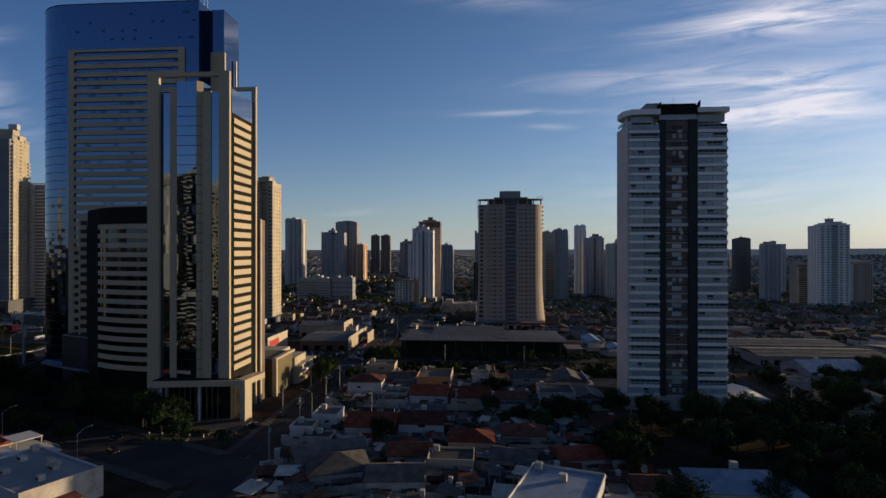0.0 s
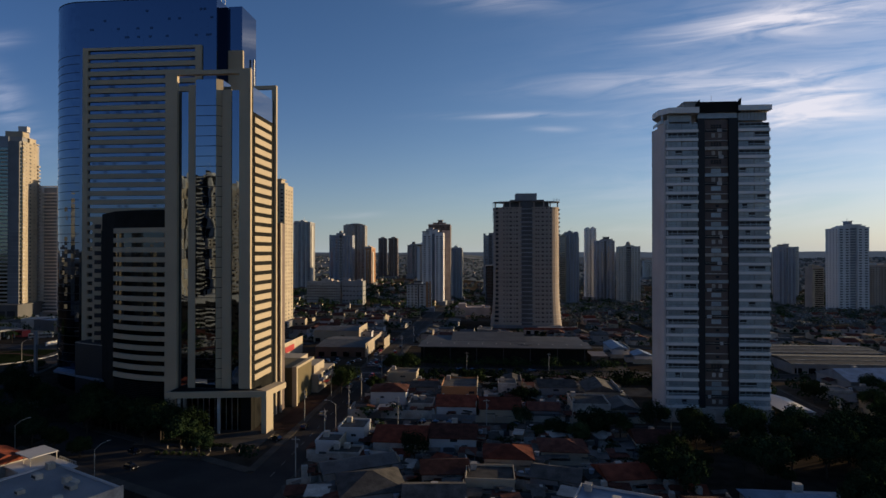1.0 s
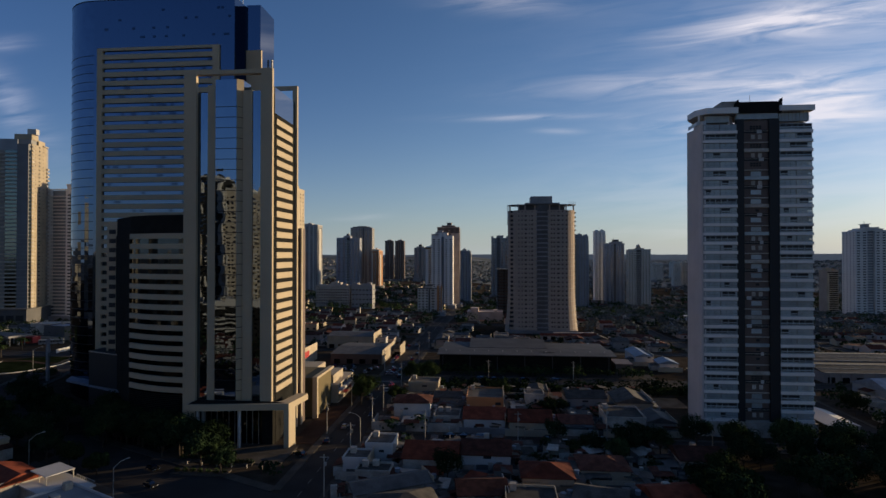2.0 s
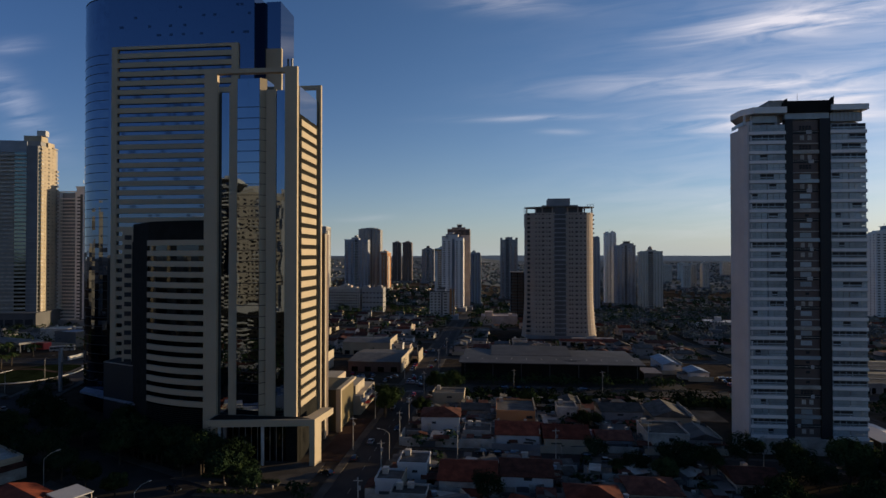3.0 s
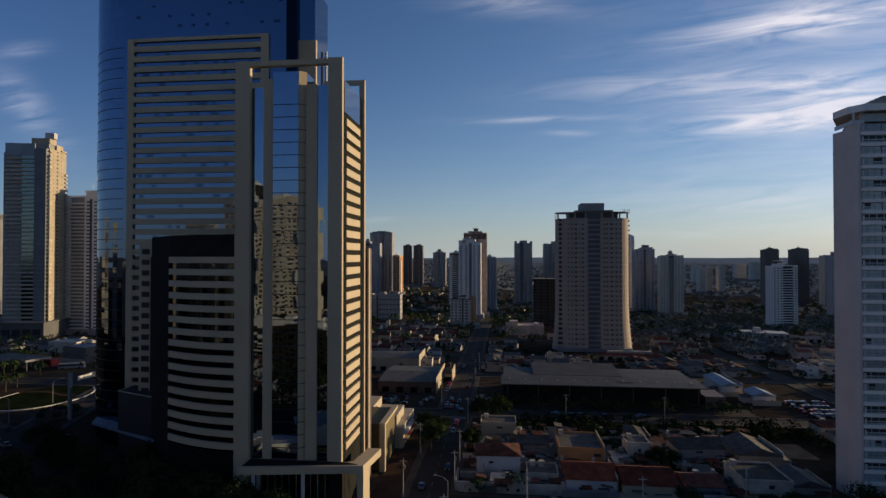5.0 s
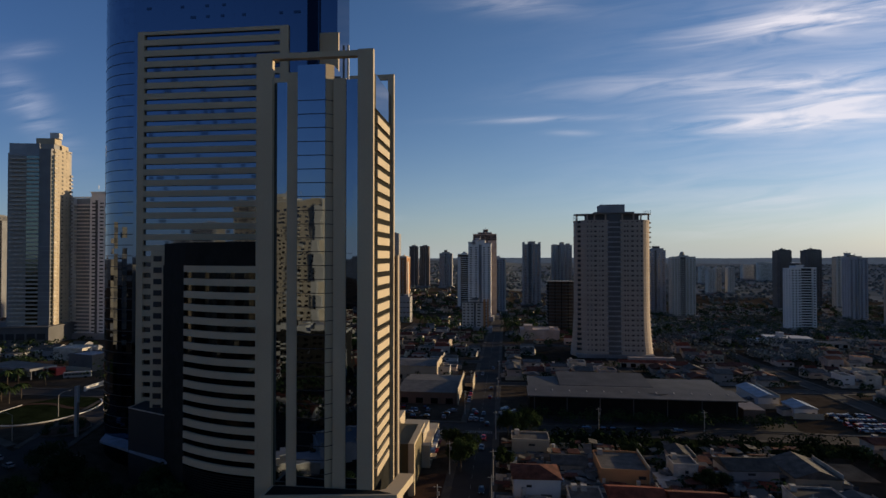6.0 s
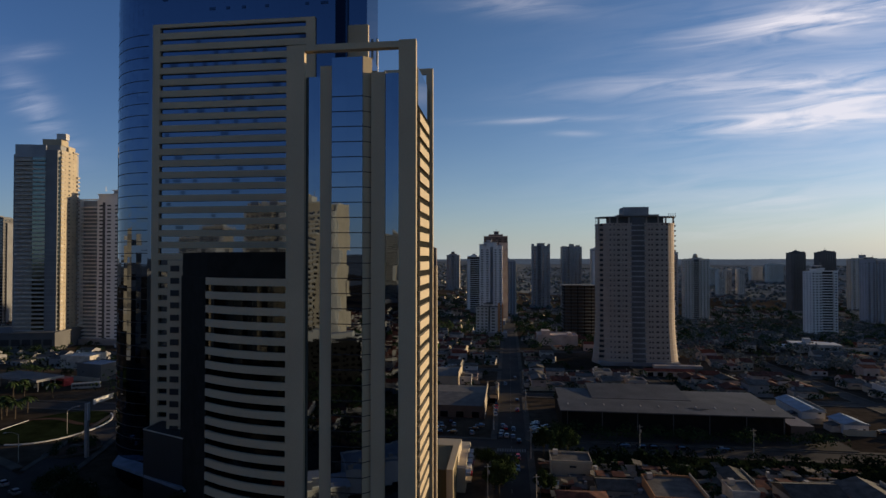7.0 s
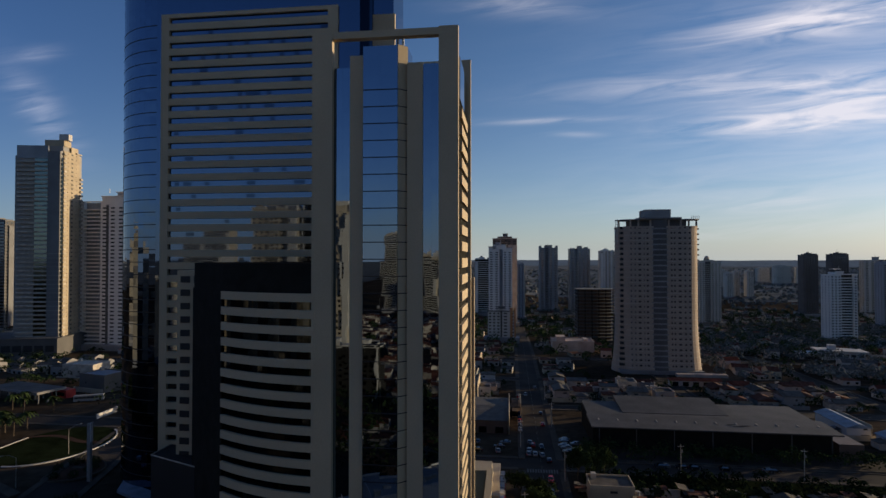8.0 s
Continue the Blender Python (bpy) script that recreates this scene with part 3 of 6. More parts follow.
def white_tower():
    t = thing("apartment_tower", "white apartment tower with glazed balconies and dark vertical strips", "apartment tower")
    Z0, H, N = 5.0, 3.15, 32
    part("core", boxes((54.6, 88.0, 210.4, 218.0, 0, 106.5), (60.5, 88.0, 218.0, 232.0, 0, 106.5)), GREY, t)
    part("side_wall", prism([(58.0, 226.0), (51.4, 217.2), (52.1, 212.6), (54.6, 212.6), (58.0, 214.0)], 0, 105), SIDE_WALL, t, "pale pinkish side wall")
    part("pilaster", prism([(52.05, 212.6), (52.3, 209.2), (52.9, 208.0), (53.5, 208.0), (53.5, 212.6)], 0, 107.0), SIDE_WALL, t, "rounded pinkish corner pilaster")
    part("base", boxes((52.5, 90, 207.5, 218.0, 0, 5.0), (60, 90, 218.0, 232.5, 0, 5.0)), WHITE_OLD, t)
    part("dark_strip", boxes((64.8, 67.1, 208.4, 210.4, 0, 107.6)), BLACK, t, "black stone strip")
    part("dark_strip", boxes((75.3, 78.5, 208.4, 210.4, 0, 107.6)), BLACK, t, "black stone strip")
    part("brown_wall", boxes((67.1, 75.3, 209.3, 210.4, 0, 107.2)), BROWN, t, "brown tiled centre wall")
    part("frieze", boxes((64.9, 78.4, 208.9, 210.4, 107.6, 109.6)), BALCONY, t, "pale glazed frieze under the roof frame")
    rng = random.Random(5)
    for i in range(N):
        z = Z0 + i * H
        for x0, x1 in ((53.6, 64.8), (78.5, 89.2)):
            xm, w = (x0 + x1) / 2, x1 - x0
            slab = piece("balcony_slab", (w, 2.4, 1.0), (xm, 209.2, z + 0.5), SLAB_WHITE, t)
            piece("drip_edge", (w + 0.06, 2.46, 0.12), (0, 0, -0.5), WHITE_OLD, slab)
            for q in range(2):  # two glazed leaves, each of three panes
                leaf = new("balcony_glazing", glazing_leaf(w / 2 - 0.2, H - 1.0))
                leaf.parent, leaf.location = t, (xm + (q - 0.5) * w / 2, 208.5, z + 1.0 + (H - 1.0) / 2)
            draw = rng.random()
            if draw < 0.74:
                if draw < 0.3:
                    a, b = x0 + 0.3, x1 - 0.4
                elif draw < 0.56:
                    a = rng.choice((x0 + 0.4, x0 + 3.4, x1 - 5.0))
                    b = min(a + rng.choice((2.2, 4.2, 5.6)), x1 - 0.4)
                else:
                    a = rng.uniform(x0 + 0.4, x1 - 4)
                    b = min(a + rng.choice((1.6, 2.8)), x1 - 0.4)
                # black panel before the glazing, painted as the shade of an open bay
                bay = piece("open_bay", (round(b - a, 1), 0.14, 1.5), ((a + b) / 2, 208.44, z + 2.2), BLACK, t, "black panel for the shade in an open balcony behind a glass rail")
                piece("rail", (round(b - a, 1), 0.08, 0.34), (0, -0.08, -0.3), BALCONY, bay)
                for k in range(1, int((b - a) / 1.9)):
                    piece("mullion", (0.16, 0.16, 1.5), (k * 1.9 - (b - a) / 2, -0.03, 0), BALCONY, bay)
        piece("edge_window", (0.5, 0.1, 1.5), (54.05, 207.95, z + 2.0), WHITE, t)
        piece("side_slab", (1.2, 9.0, 1.0), (89.3, 214.5, z + 0.5), SLAB_WHITE, t)
        piece("side_glazing", (0.5, 8.4, H - 1.0), (88.6, 214.5, z + 1.0 + (H - 1.0) / 2), BALCONY, t)
        # centre bay: a ledge, or a black panel as gallery shade, under each brown panel
        if i % 3 == 1:
            gallery = piece("gallery", (7.8, 0.16, 1.1), (71.2, 209.26, z + 0.75), BLACK, t, "black panel for the shade in an open service gallery")
            piece("rail", (7.9, 0.1, 0.14), (0, -0.5, 0.1), WHITE_OLD, gallery)
            piece("door", (rng.choice((1.0, 1.6)), 0.1, 1.1), (rng.choice((-2.4, 1.2, 1.8)), -0.1, 0), WHITE, gallery)
        elif i % 3 == 2:
            piece("ledge", (7.9, 0.8, 1.15), (71.2, 208.95, z + 0.6), WHITE_OLD if i % 2 else BALCONY, t)
        else:
            piece("ledge", (7.9, 0.5, 0.3), (71.2, 209.1, z + 0.2), WHITE_OLD, t)
        draw = rng.random()
        if draw < 0.5:
            pane = piece("window", (3.3, 0.16, 1.5), (71.2, 209.24, z + 2.15), BALCONY, t, "pale curtained window")
            piece("window_frame", (3.6, 0.1, 0.12), (0, -0.04, -0.8), GREY, pane)
        elif draw < 0.65:
            for k in range(4):
                piece("window", (0.7, 0.16, 0.6), (69.8 + k * 0.95, 209.24, z + 2.5), BLACK, t)
                piece("window", (0.7, 0.16, 0.6), (69.8 + k * 0.95, 209.24, z + 1.75), BLACK, t)
        elif draw < 0.82:
            piece("window", (1.2, 0.16, 1.5), (70.3, 209.24, z + 2.1), WHITE_OLD, t)
            piece("window", (1.2, 0.16, 1.5), (72.6, 209.24, z + 2.1), WHITE_OLD, t)
        else:
            piece("window", (1.1, 0.16, 0.8), (71.6, 209.24, z + 2.2), BLACK, t)
        if i % 2:
            piece("side_window", (0.3, 1.2, 0.9), (52.15, 214.4, z + 1.9), PANE, t)
        else:
            piece("side_window", (0.3, 1.2, 1.2), (52.15, 214.4, z + 1.9), BROWN, t)
    z = Z0 + N * H
    part("penthouse", boxes((56.5, 64.7, 211.4, 218, z, 109.4)), WHITE_OLD, t)
    part("penthouse_glazing", boxes((55.2, 62.6, 209.6, 211.2, z + 1.0, 109.2), (79.0, 88.6, 209.4, 210.9, z + 1.0, 109.6)), BALCONY, t)
    part("terrace_rail", boxes((52.0, 54.6, 208.2, 208.3, z, z + 1.2), (51.8, 51.9, 208.2, 217.0, z, z + 1.2)), RAIL_GLASS, t, "glass terrace rail")
    for x in (53.0, 55.0, 62.8):
        piece("terrace_column", (0.5, 0.5, 109.4 - z), (x, 210.2, (z + 109.4) / 2), WHITE, t)
    part("penthouse", boxes((78.6, 87.8, 211, 231, z, 110.0)), WHITE_OLD, t)
    for k in range(8):
        piece("penthouse_mullion", (0.16, 0.1, 3.4), (79.6 + k * 1.2, 209.34, z + 2.8), GREY, t)
    part("roof_slab", prism([(64.9, 207.4), (64.9, 230), (60.0, 230), (51.6, 217.4), (51.9, 211.0), (54.6, 207.4)], 109.4, 111.4), SLAB_WHITE, t)
    part("roof_slab", boxes((78.4, 89.5, 207.4, 232.5, 110.0, 111.8)), SLAB_WHITE, t)
    part("roof_frame", boxes((65.3, 78.0, 208.3, 209.4, 109.6, 113.4)), CHARCOAL, t, "dark roof sign frame")
    for x0, x1, lean in ((63.6, 65.3, -0.9), (77.6, 79.2, 0.9)):
        b = bmesh.new()
        v = [b.verts.new(p) for y in (208.0, 210.2) for p in ((x0, y, 109.6), (x1, y, 109.6), (x1 + max(lean, 0) * 0.3, y, 114.6 if lean > 0 else 114.2), (x0 + min(lean, 0) * 0.3 + 0.9, y, 112.8 if lean > 0 else 113.0))]
        for f in ((0, 1, 2, 3), (7, 6, 5, 4), (0, 4, 5, 1), (1, 5, 6, 2), (2, 6, 7, 3), (3, 7, 4, 0)):
            b.faces.new([v[k] for k in f])
        bmesh.ops.recalc_face_normals(b, faces=b.faces)
        part("roof_horn", b, CHARCOAL, t, "slanted dark roof horn")
    part("tank_house", boxes((60.2, 65.3, 209.2, 227, 111.4, 113.9), (65.5, 78.5, 213, 227, 110.5, 114.6)), WHITE_OLD, t)
    part("aerial", boxes((71.9, 72.0, 215, 215.1, 114.6, 117.5)), STEEL, t)
    return t


white_tower()


# ---------- rounded beige tower in the middle distance ----------
def round_tower():
    t = thing("round_tower", "tan apartment tower with rounded ends and open roof crown", "apartment tower", at=(22.7, 468, -4))

    def outline(s):
        pts = []
        for sx, a0, a1 in ((1, -90, 70), (-1, 110, 270)):
            for i in range(13):
                a = radians(a0 + (a1 - a0) * i / 12)
                pts.append((sx * 15.6 + (12.1 + s) * math.cos(a), 12 + (12.5 + s) * math.sin(a)))
        return pts

    def flare(z):
        return 2.8 * max(0.0, 1 - z / 42.0) ** 2.2

    b = bmesh.new()
    rows = []
    for z, s in [(k, flare(k)) for k in (0, 4, 8, 14, 20, 28, 36, 44, 101.6)]:
        rows.append([b.verts.new((x, y, z)) for x, y in outline(s)])
    for r0, r1 in zip(rows, rows[1:]):
        for i in range(len(r0)):
            j = (i + 1) % len(r0)
            b.faces.new((r0[i], r0[j], r1[j], r1[i]))
    b.faces.new(rows[-1])
    part("wall", b, TAN, t)
    bow = [(5.6 * math.cos(radians(a)), 1.0 + 2.6 * math.sin(radians(a))) for a in range(180, 361, 15)]
    b = bmesh.new()
    rows = [[b.verts.new((x, y - flare(z), z)) for x, y in bow + [(5.6, 2.5), (-5.6, 2.5)]] for z in (3, 8, 14, 20, 28, 36, 44, 106)]
    for r0, r1 in zip(rows, rows[1:]):
        for k in range(len(r0)):
            b.faces.new((r0[k], r0[(k + 1) % len(r0)], r1[(k + 1) % len(r0)], r1[k]))
    b.faces.new(rows[-1])
    part("centre_recess", b, DARKGREY, t, "shaded grey bowed centre bay")
    lines = bmesh.new()
    for i in range(27):
        z = 4.9 + i * 3.62
        ring = [[lines.verts.new((x, y, zz)) for x, y in outline(flare(zz) + 0.12)] for zz in (z, z + 0.35)]
        for k in range(len(ring[0])):
            n = (k + 1) % len(ring[0])
            lines.faces.new((ring[0][k], ring[0][n], ring[1][n], ring[1][k]))
    part("floor_line", lines, WHITE_OLD, t, kind="stuff")
    for i in range(27):
        z = 6.0 + i * 3.62
        s = flare(z)
        part("balcony", ribbon([(x, y - s) for x, y in bow], z - 0.5, z + 0.5, 0.5, 0.05), GREY, t, "grey bowed balcony front")
        for x, w in ((-19.0, 0.9), (-16.4, 0.9), (-13.4, 1.7), (-10.4, 0.7), (-8.2, 1.3), (7.6, 1.0), (9.6, 1.0), (13.0, 1.8), (16.4, 1.0), (19.6, 1.0)):
            u = min(1.0, max(0.0, (abs(x) - 15.6) / (12.1 + s)))
            front = 12 - (12.5 + s) * math.sqrt(1 - u * u)
            piece("window", (w, 0.5 if u == 0 else 1.2, 1.05), (x, front + (0.13 if u == 0 else 0.32), z + 0.6), DARKGREY if w < 1.0 else BLACK, t)
        corner = 12 - (12.5 + s) * math.sqrt(1 - min(1.0, 8.4 / (12.1 + s)) ** 2)
        # solid black block, its colour taking the place of shade in the balcony
        open_bay = piece("corner_balcony", (3.4, 2.6, 2.1), (-24.0 - s * 0.6, corner + 1.0, z + 0.5), BLACK, t, "black block for the shade in an open corner balcony")
        piece("parapet", (3.7, 2.8, 0.95), (0, -0.25, -1.1), TAN, open_bay)
        piece("side_balcony", (1.0, 6.0, 1.0), (27.9 + s, 11.5, z), WHITE_OLD, t)
    part("crown_slab", prism([(x * 1.02, (y - 12) * 0.7 + 9) for x, y in outline(0.0)], 106.1, 106.7), GREY, t)
    part("crown_cap", boxes((-14, 14, -1.8, 25, 106.7, 107.7)), GREY, t)
    for x in (-26.0, -19.2, -14, -6, 0, 6, 14, 19.2, 26.0):
        yy = 12 - 12.5 * math.sqrt(1 - min(1.0, max(0.0, (abs(x) - 15.6) / 12.1)) ** 2)
        part("crown_post", boxes((x - 0.5, x + 0.5, yy + 0.1, yy + 1.3, 101.4, 106.1)), TAN, t)
    part("crown_rail", prism([(x * 1.01, (y - 12) * 1.02 + 12) for x, y in outline(0.0)], 100.6, 101.8), TAN, t)
    part("crown_core", boxes((-18.4, 18.4, 3, 20, 101.4, 106.1)), DARKGREY, t)
    part("tank_house", boxes((-9, 8.5, 4, 20, 107.7, 113.6)), GREY, t)
    for x in (-28.2, -27.0):
        piece("scaffold_pole", (0.3, 0.3, 16.0), (x, 6.0, 98.0), STEEL, t)
    for k in range(4):
        piece("scaffold_bar", (1.5, 0.2, 0.2), (-27.6, 6.0, 91.5 + k * 4.0), STEEL, t)
    for k in range(5):
        piece("starter_bars", (0.25, 0.25, 3.0), (22.5 + k * 1.2, 5.0, 107.6), STEEL, t)
    part("base_hall", boxes((-27.5, 27.5, -4.5, 28, 0, 3.6)), GREY, t)
    part("side_ramp", boxes((8, 40, -10, -5, 0, 3.0)), PINK, t)
    return t


round_tower()


# ---------- generic towers of the skyline ----------
def tower(x, y, w, d, top, wall, label, style="grid", floor=3.2, trim=None, roof=(0.25, 0.6, 4.0), category="apartment tower", name="apartment_tower", cols=0, turn=0.0):
    """A tower block by its front left corner, width, depth and roof height; style: grid, bands, strips."""
    z0 = land(x + w / 2, y) - 1.0
    t = thing(name, label, category, "towers of the skyline", at=(x, y, z0), turn=turn)
    h = top - z0
    trim = trim or TOWER_PALE
    part("wall", boxes((0, w, 0, d, 0, h)), wall, t)
    part("roof_edge", boxes((-0.25, w + 0.25, -0.25, 0.15, h, h + 0.9), (-0.25, w + 0.25, d - 0.15, d + 0.25, h, h + 0.9), (-0.25, 0.15, 0.15, d - 0.15, h, h + 0.9), (w - 0.15, w + 0.25, 0.15, d - 0.15, h, h + 0.9)), trim, t)
    a, b, rh = roof
    part("tank_house", boxes((w * a, w * b, d * 0.25, d * 0.75, h, h + rh)), trim, t)
    part("tank", boxes((w * (a + 0.08), w * (a + 0.2), d * 0.35, d * 0.6, h + rh, h + rh + 1.6)), wall, t)
    n = int((h - 5) / floor)
    r = random.Random(int(x * 3 + y))
    part("parapet_block", boxes((w * r.uniform(0.02, 0.1), w * r.uniform(0.2, 0.35), d * 0.1, d * 0.6, h, h + r.uniform(1.5, 4.5))), trim, t)
    part("parapet_block", boxes((w * r.uniform(0.7, 0.78), w * r.uniform(0.86, 0.97), d * 0.1, d * 0.6, h, h + r.uniform(1.5, 3.5))), wall, t)
    part("aerial", boxes((w * 0.5, w * 0.5 + 0.25, d * 0.5, d * 0.5 + 0.25, h, h + rh + r.uniform(4, 8))), STEEL, t)
    if h > 40:
        part("stair_bay", boxes((w * 0.02, w * r.uniform(0.14, 0.2), -1.6, 0.0, 0, h - r.uniform(2, 7))), trim, t)
        part("side_bay", boxes((w, w + 1.4, d * 0.15, d * r.uniform(0.4, 0.6), 0, h - r.uniform(3, 9))), trim, t)
        part("base_block", boxes((-4, w + 4, -5, d, 0, 6.5)), GREY, t)
    if style == "bands" and (y > 900 or y < 200):
        b3, b4 = bmesh.new(), bmesh.new()
        for i in range(n):
            z = 5 + i * floor
            box(b3, -0.35, w + 0.35, -0.47, 0.2, z - 0.57, z + 0.57)
            box(b4, 0.8, w - 0.8, -0.17, 0.1, z + 0.65, z + floor - 0.6)
        part("floor_band", b3, trim, t, kind="stuff")
        part("window_strip", b4, PANE, t, kind="stuff")
    elif style == "bands":
        for i in range(n):
            piece("floor_band", (w + 0.7, 0.7, 0.9), (w / 2, -0.12, 5 + i * floor), trim, t)
            piece("window_strip", (w - 1.6, 0.3, floor - 1.5), (w / 2, -0.02, 5 + i * floor + 0.6 + (floor - 1.3) / 2), PANE, t)
        b2 = bmesh.new()
        for i in range(n):
            for k in range(max(2, int(d / 5))):
                yy = 2.0 + k * 5.0
                box(b2, w - 0.1, w + 0.06, yy, yy + 1.6, 5 + i * floor + 0.9, 5 + i * floor + 2.3)
        part("side_window_grid", b2, PANE, t, kind="stuff")
    else:
        c = cols or max(3, int(w / 4.2))
        b2 = bmesh.new()
        for i in range(n):
            z = 5 + i * floor
            for k in range(c):
                xm = (k + 0.5) * w / c
                box(b2, xm - 0.26 * w / c, xm + 0.26 * w / c, -0.07, 0.1, z + 0.9, z + 2.25)
            for k in range(max(2, int(d / 4.5))):
                ym = (k + 0.5) * d / max(2, int(d / 4.5))
                box(b2, w - 0.1, w + 0.07, ym - 0.8, ym + 0.8, z + 0.9, z + 2.25)
        part("window_grid", b2, PANE, t, kind="stuff")
        if style == "strips":
            for k in range(1, 4):
                piece("rib", (w * 0.07, 0.9, h), (w * k / 4, -0.2, h / 2), trim, t)
        else:
            piece("corner_rib", (0.9, 0.7, h), (0.4, -0.2, h / 2), trim, t)
            piece("corner_rib", (0.9, 0.7, h), (w - 0.4, -0.2, h / 2), trim, t)
            b3 = bmesh.new()
            for i in range(n):
                box(b3, w * 0.38, w * 0.62, -0.95, 0.05, 4.9 + i * floor, 5.9 + i * floor)
            part("balcony", b3, trim, t, kind="stuff")
    return t


def core_tower(x, y, w, d, top, wall, label, core=(0.4, 0.6), recess=None, slab=None, floor=3.2, cols=(2, 2), crown=((0.0, 1.0, 0.0),), cap=(0.42, 0.58, 6.0), lean=0.0, category="apartment tower", name="apartment_tower"):
    """A tower with a balcony bay between two wings, its recess coloured dark for shade; crown: stretches of the width
    and their extra height.
    """
    z0 = land(x + w / 2, y) - 1.0
    t = thing(name, label, category, "towers of the skyline", at=(x, y, z0), turn=lean)
    h = top - z0
    # the default dark grey paints the shade between the balconies
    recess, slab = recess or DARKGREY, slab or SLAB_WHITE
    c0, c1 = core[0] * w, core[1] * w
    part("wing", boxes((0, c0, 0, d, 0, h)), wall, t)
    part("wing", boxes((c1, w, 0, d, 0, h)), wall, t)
    part("centre_bay", boxes((c0, c1, 3.2, d, 0, h)), recess, t, "recessed centre bay, where dark its colour stands for shade")
    n = int((h - 6) / floor)
    b1, b2, b3 = bmesh.new(), bmesh.new(), bmesh.new()
    for i in range(n):
        z = 6 + i * floor
        box(b1, c0 + 0.1, c1 - 0.1, -0.7, 3.3, z - 0.1, z + 0.9)
        for a, e, k in ((0.0, c0, cols[0]), (c1, w, cols[1])):
            for q in range(k):
                xm = a + (q + 0.5) * (e - a) / k
                box(b2, xm - 0.24 * (e - a) / k, xm + 0.24 * (e - a) / k, -0.06, 0.2, z + 1.0, z + 2.3)
        for q in range(max(2, int(d / 6))):
            ym = (q + 0.5) * d / max(2, int(d / 6))
            box(b2, -0.06, 0.2, ym - 0.8, ym + 0.8, z + 1.0, z + 2.2)
            box(b2, w - 0.2, w + 0.06, ym - 0.8, ym + 0.8, z + 1.0, z + 2.2)
        box(b3, -0.12, c0 * 0.98, -0.12, 0.1, z - 0.12, z + 0.16)
        box(b3, c1 * 1.005, w + 0.12, -0.12, 0.1, z - 0.12, z + 0.16)
    part("balcony", b1, slab, t, kind="stuff")
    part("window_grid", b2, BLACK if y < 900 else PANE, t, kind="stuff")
    part("floor_line", b3, wall, t, kind="stuff")
    for a, e, rise in crown:
        if rise:
            part("roof_step", boxes((a * w, e * w, 0.6, d * 0.8, h, h + rise)), wall, t)
        part("parapet", boxes((a * w - 0.3, e * w + 0.3, -0.3, 0.6, h + rise, h + rise + 1.1)), slab, t)
    a, e, rise = cap
    part("tank_house", boxes((a * w, e * w, d * 0.3, d * 0.7, h, h + rise)), recess, t)
    part("roof_lid", boxes((a * w - 0.8, e * w + 0.8, d * 0.25, d * 0.75, h + rise, h + rise + 0.7)), slab, t)
    part("aerial", boxes((w * 0.5, w * 0.5 + 0.3, d * 0.5, d * 0.5 + 0.3, h + rise, h + rise + 4.0)), STEEL, t)
    part("base_block", boxes((-4, w + 4, -5, d, 0, 6.0)), GREY, t)
    return t


def stepped_tower():
    """The tall tower by the avenue: a glazed front, a blind rounded column and a warm side with small windows."""
    t = thing("apartment_tower", "tall grey and cream tower with glazed balconies and stepped top", "apartment tower", "towers of the skyline", at=(-475.5, 473.5, -3), turn=12)
    H, N = 3.55, 45
    part("body", boxes((0, 33.7, 1.0, 30, 0, 166.5)), TOWER_GREY, t)
    part("shoulder", boxes((-4.2, 0, 5, 24, 0, 163)), TOWER_GREY, t)
    part("column", boxes((24.2, 33.7, -0.6, 1.0, 0, 166.0)), STONE, t, "grey blind column")
    for i in range(22):
        piece("column_band", (9.5, 0.3, 0.6), (28.95, -0.7, 8.0 + i * 3.55), GREY, t)
    part("side_wall", boxes((33.7, 34.4, 3.5, 26.0, 0, 167)), CREAM, t, "cream side wall in the sun")
    part("crown_wall", boxes((0, 24.2, 0.2, 1.0, 160.0, 170.5)), BLUEGREY, t, "blue-grey blind crown")
    for i in range(N):
        z = 8.0 + i * H
        if z < 159:
            slab = piece("balcony_slab", (23.4, 2.2, 1.25), (12.4, 0.1, z), WHITE_OLD, t)
            piece("balcony_glass", (21.6, 0.2, 2.5), (12.0, -0.3 + 0.9, 1.6 + 0.2), GREEN_GLASS, slab)
        piece("ledge", (1.6, 3.2, 1.5), (34.9, 3.6, z), WHITE_OLD, t)
        if z < 150:
            piece("ledge", (1.6, 3.2, 1.5), (34.9, 27.2, z), WHITE_OLD, t)
        piece("side_window", (0.2, 2.2, 1.1), (34.42, 15.0, z + 1.2), BLACK, t)
        piece("side_window", (0.2, 1.0, 0.7), (34.42, 9.0, z + 1.2), BROWN, t)
        piece("side_window", (0.2, 1.0, 0.7), (34.42, 21.0, z + 1.2), BROWN, t)
    part("roof_block", boxes((10, 33.5, 4, 12, 166.5, 171)), TOWER_GREY, t)
    part("roof_block", boxes((19, 34.0, 4, 14, 171, 176.0)), CREAM, t)
    part("roof_block", boxes((24, 34.2, 14, 24, 166.5, 172.0)), CREAM, t)
    part("roof_lid", boxes((30, 35.2, 20, 28, 167.0, 168.2)), WHITE_OLD, t)
    part("sign_box", boxes((29.5, 37.0, 5, 10, 176.0, 181.0)), WHITE, t, "white roof sign box")
    part("podium", boxes((-30, 38, -9, 36, 0, 14)), DARKGREY, t)
    part("podium_lid", boxes((-31, 38.6, -9.6, 37, 14, 15.2)), DARKGREY, t)
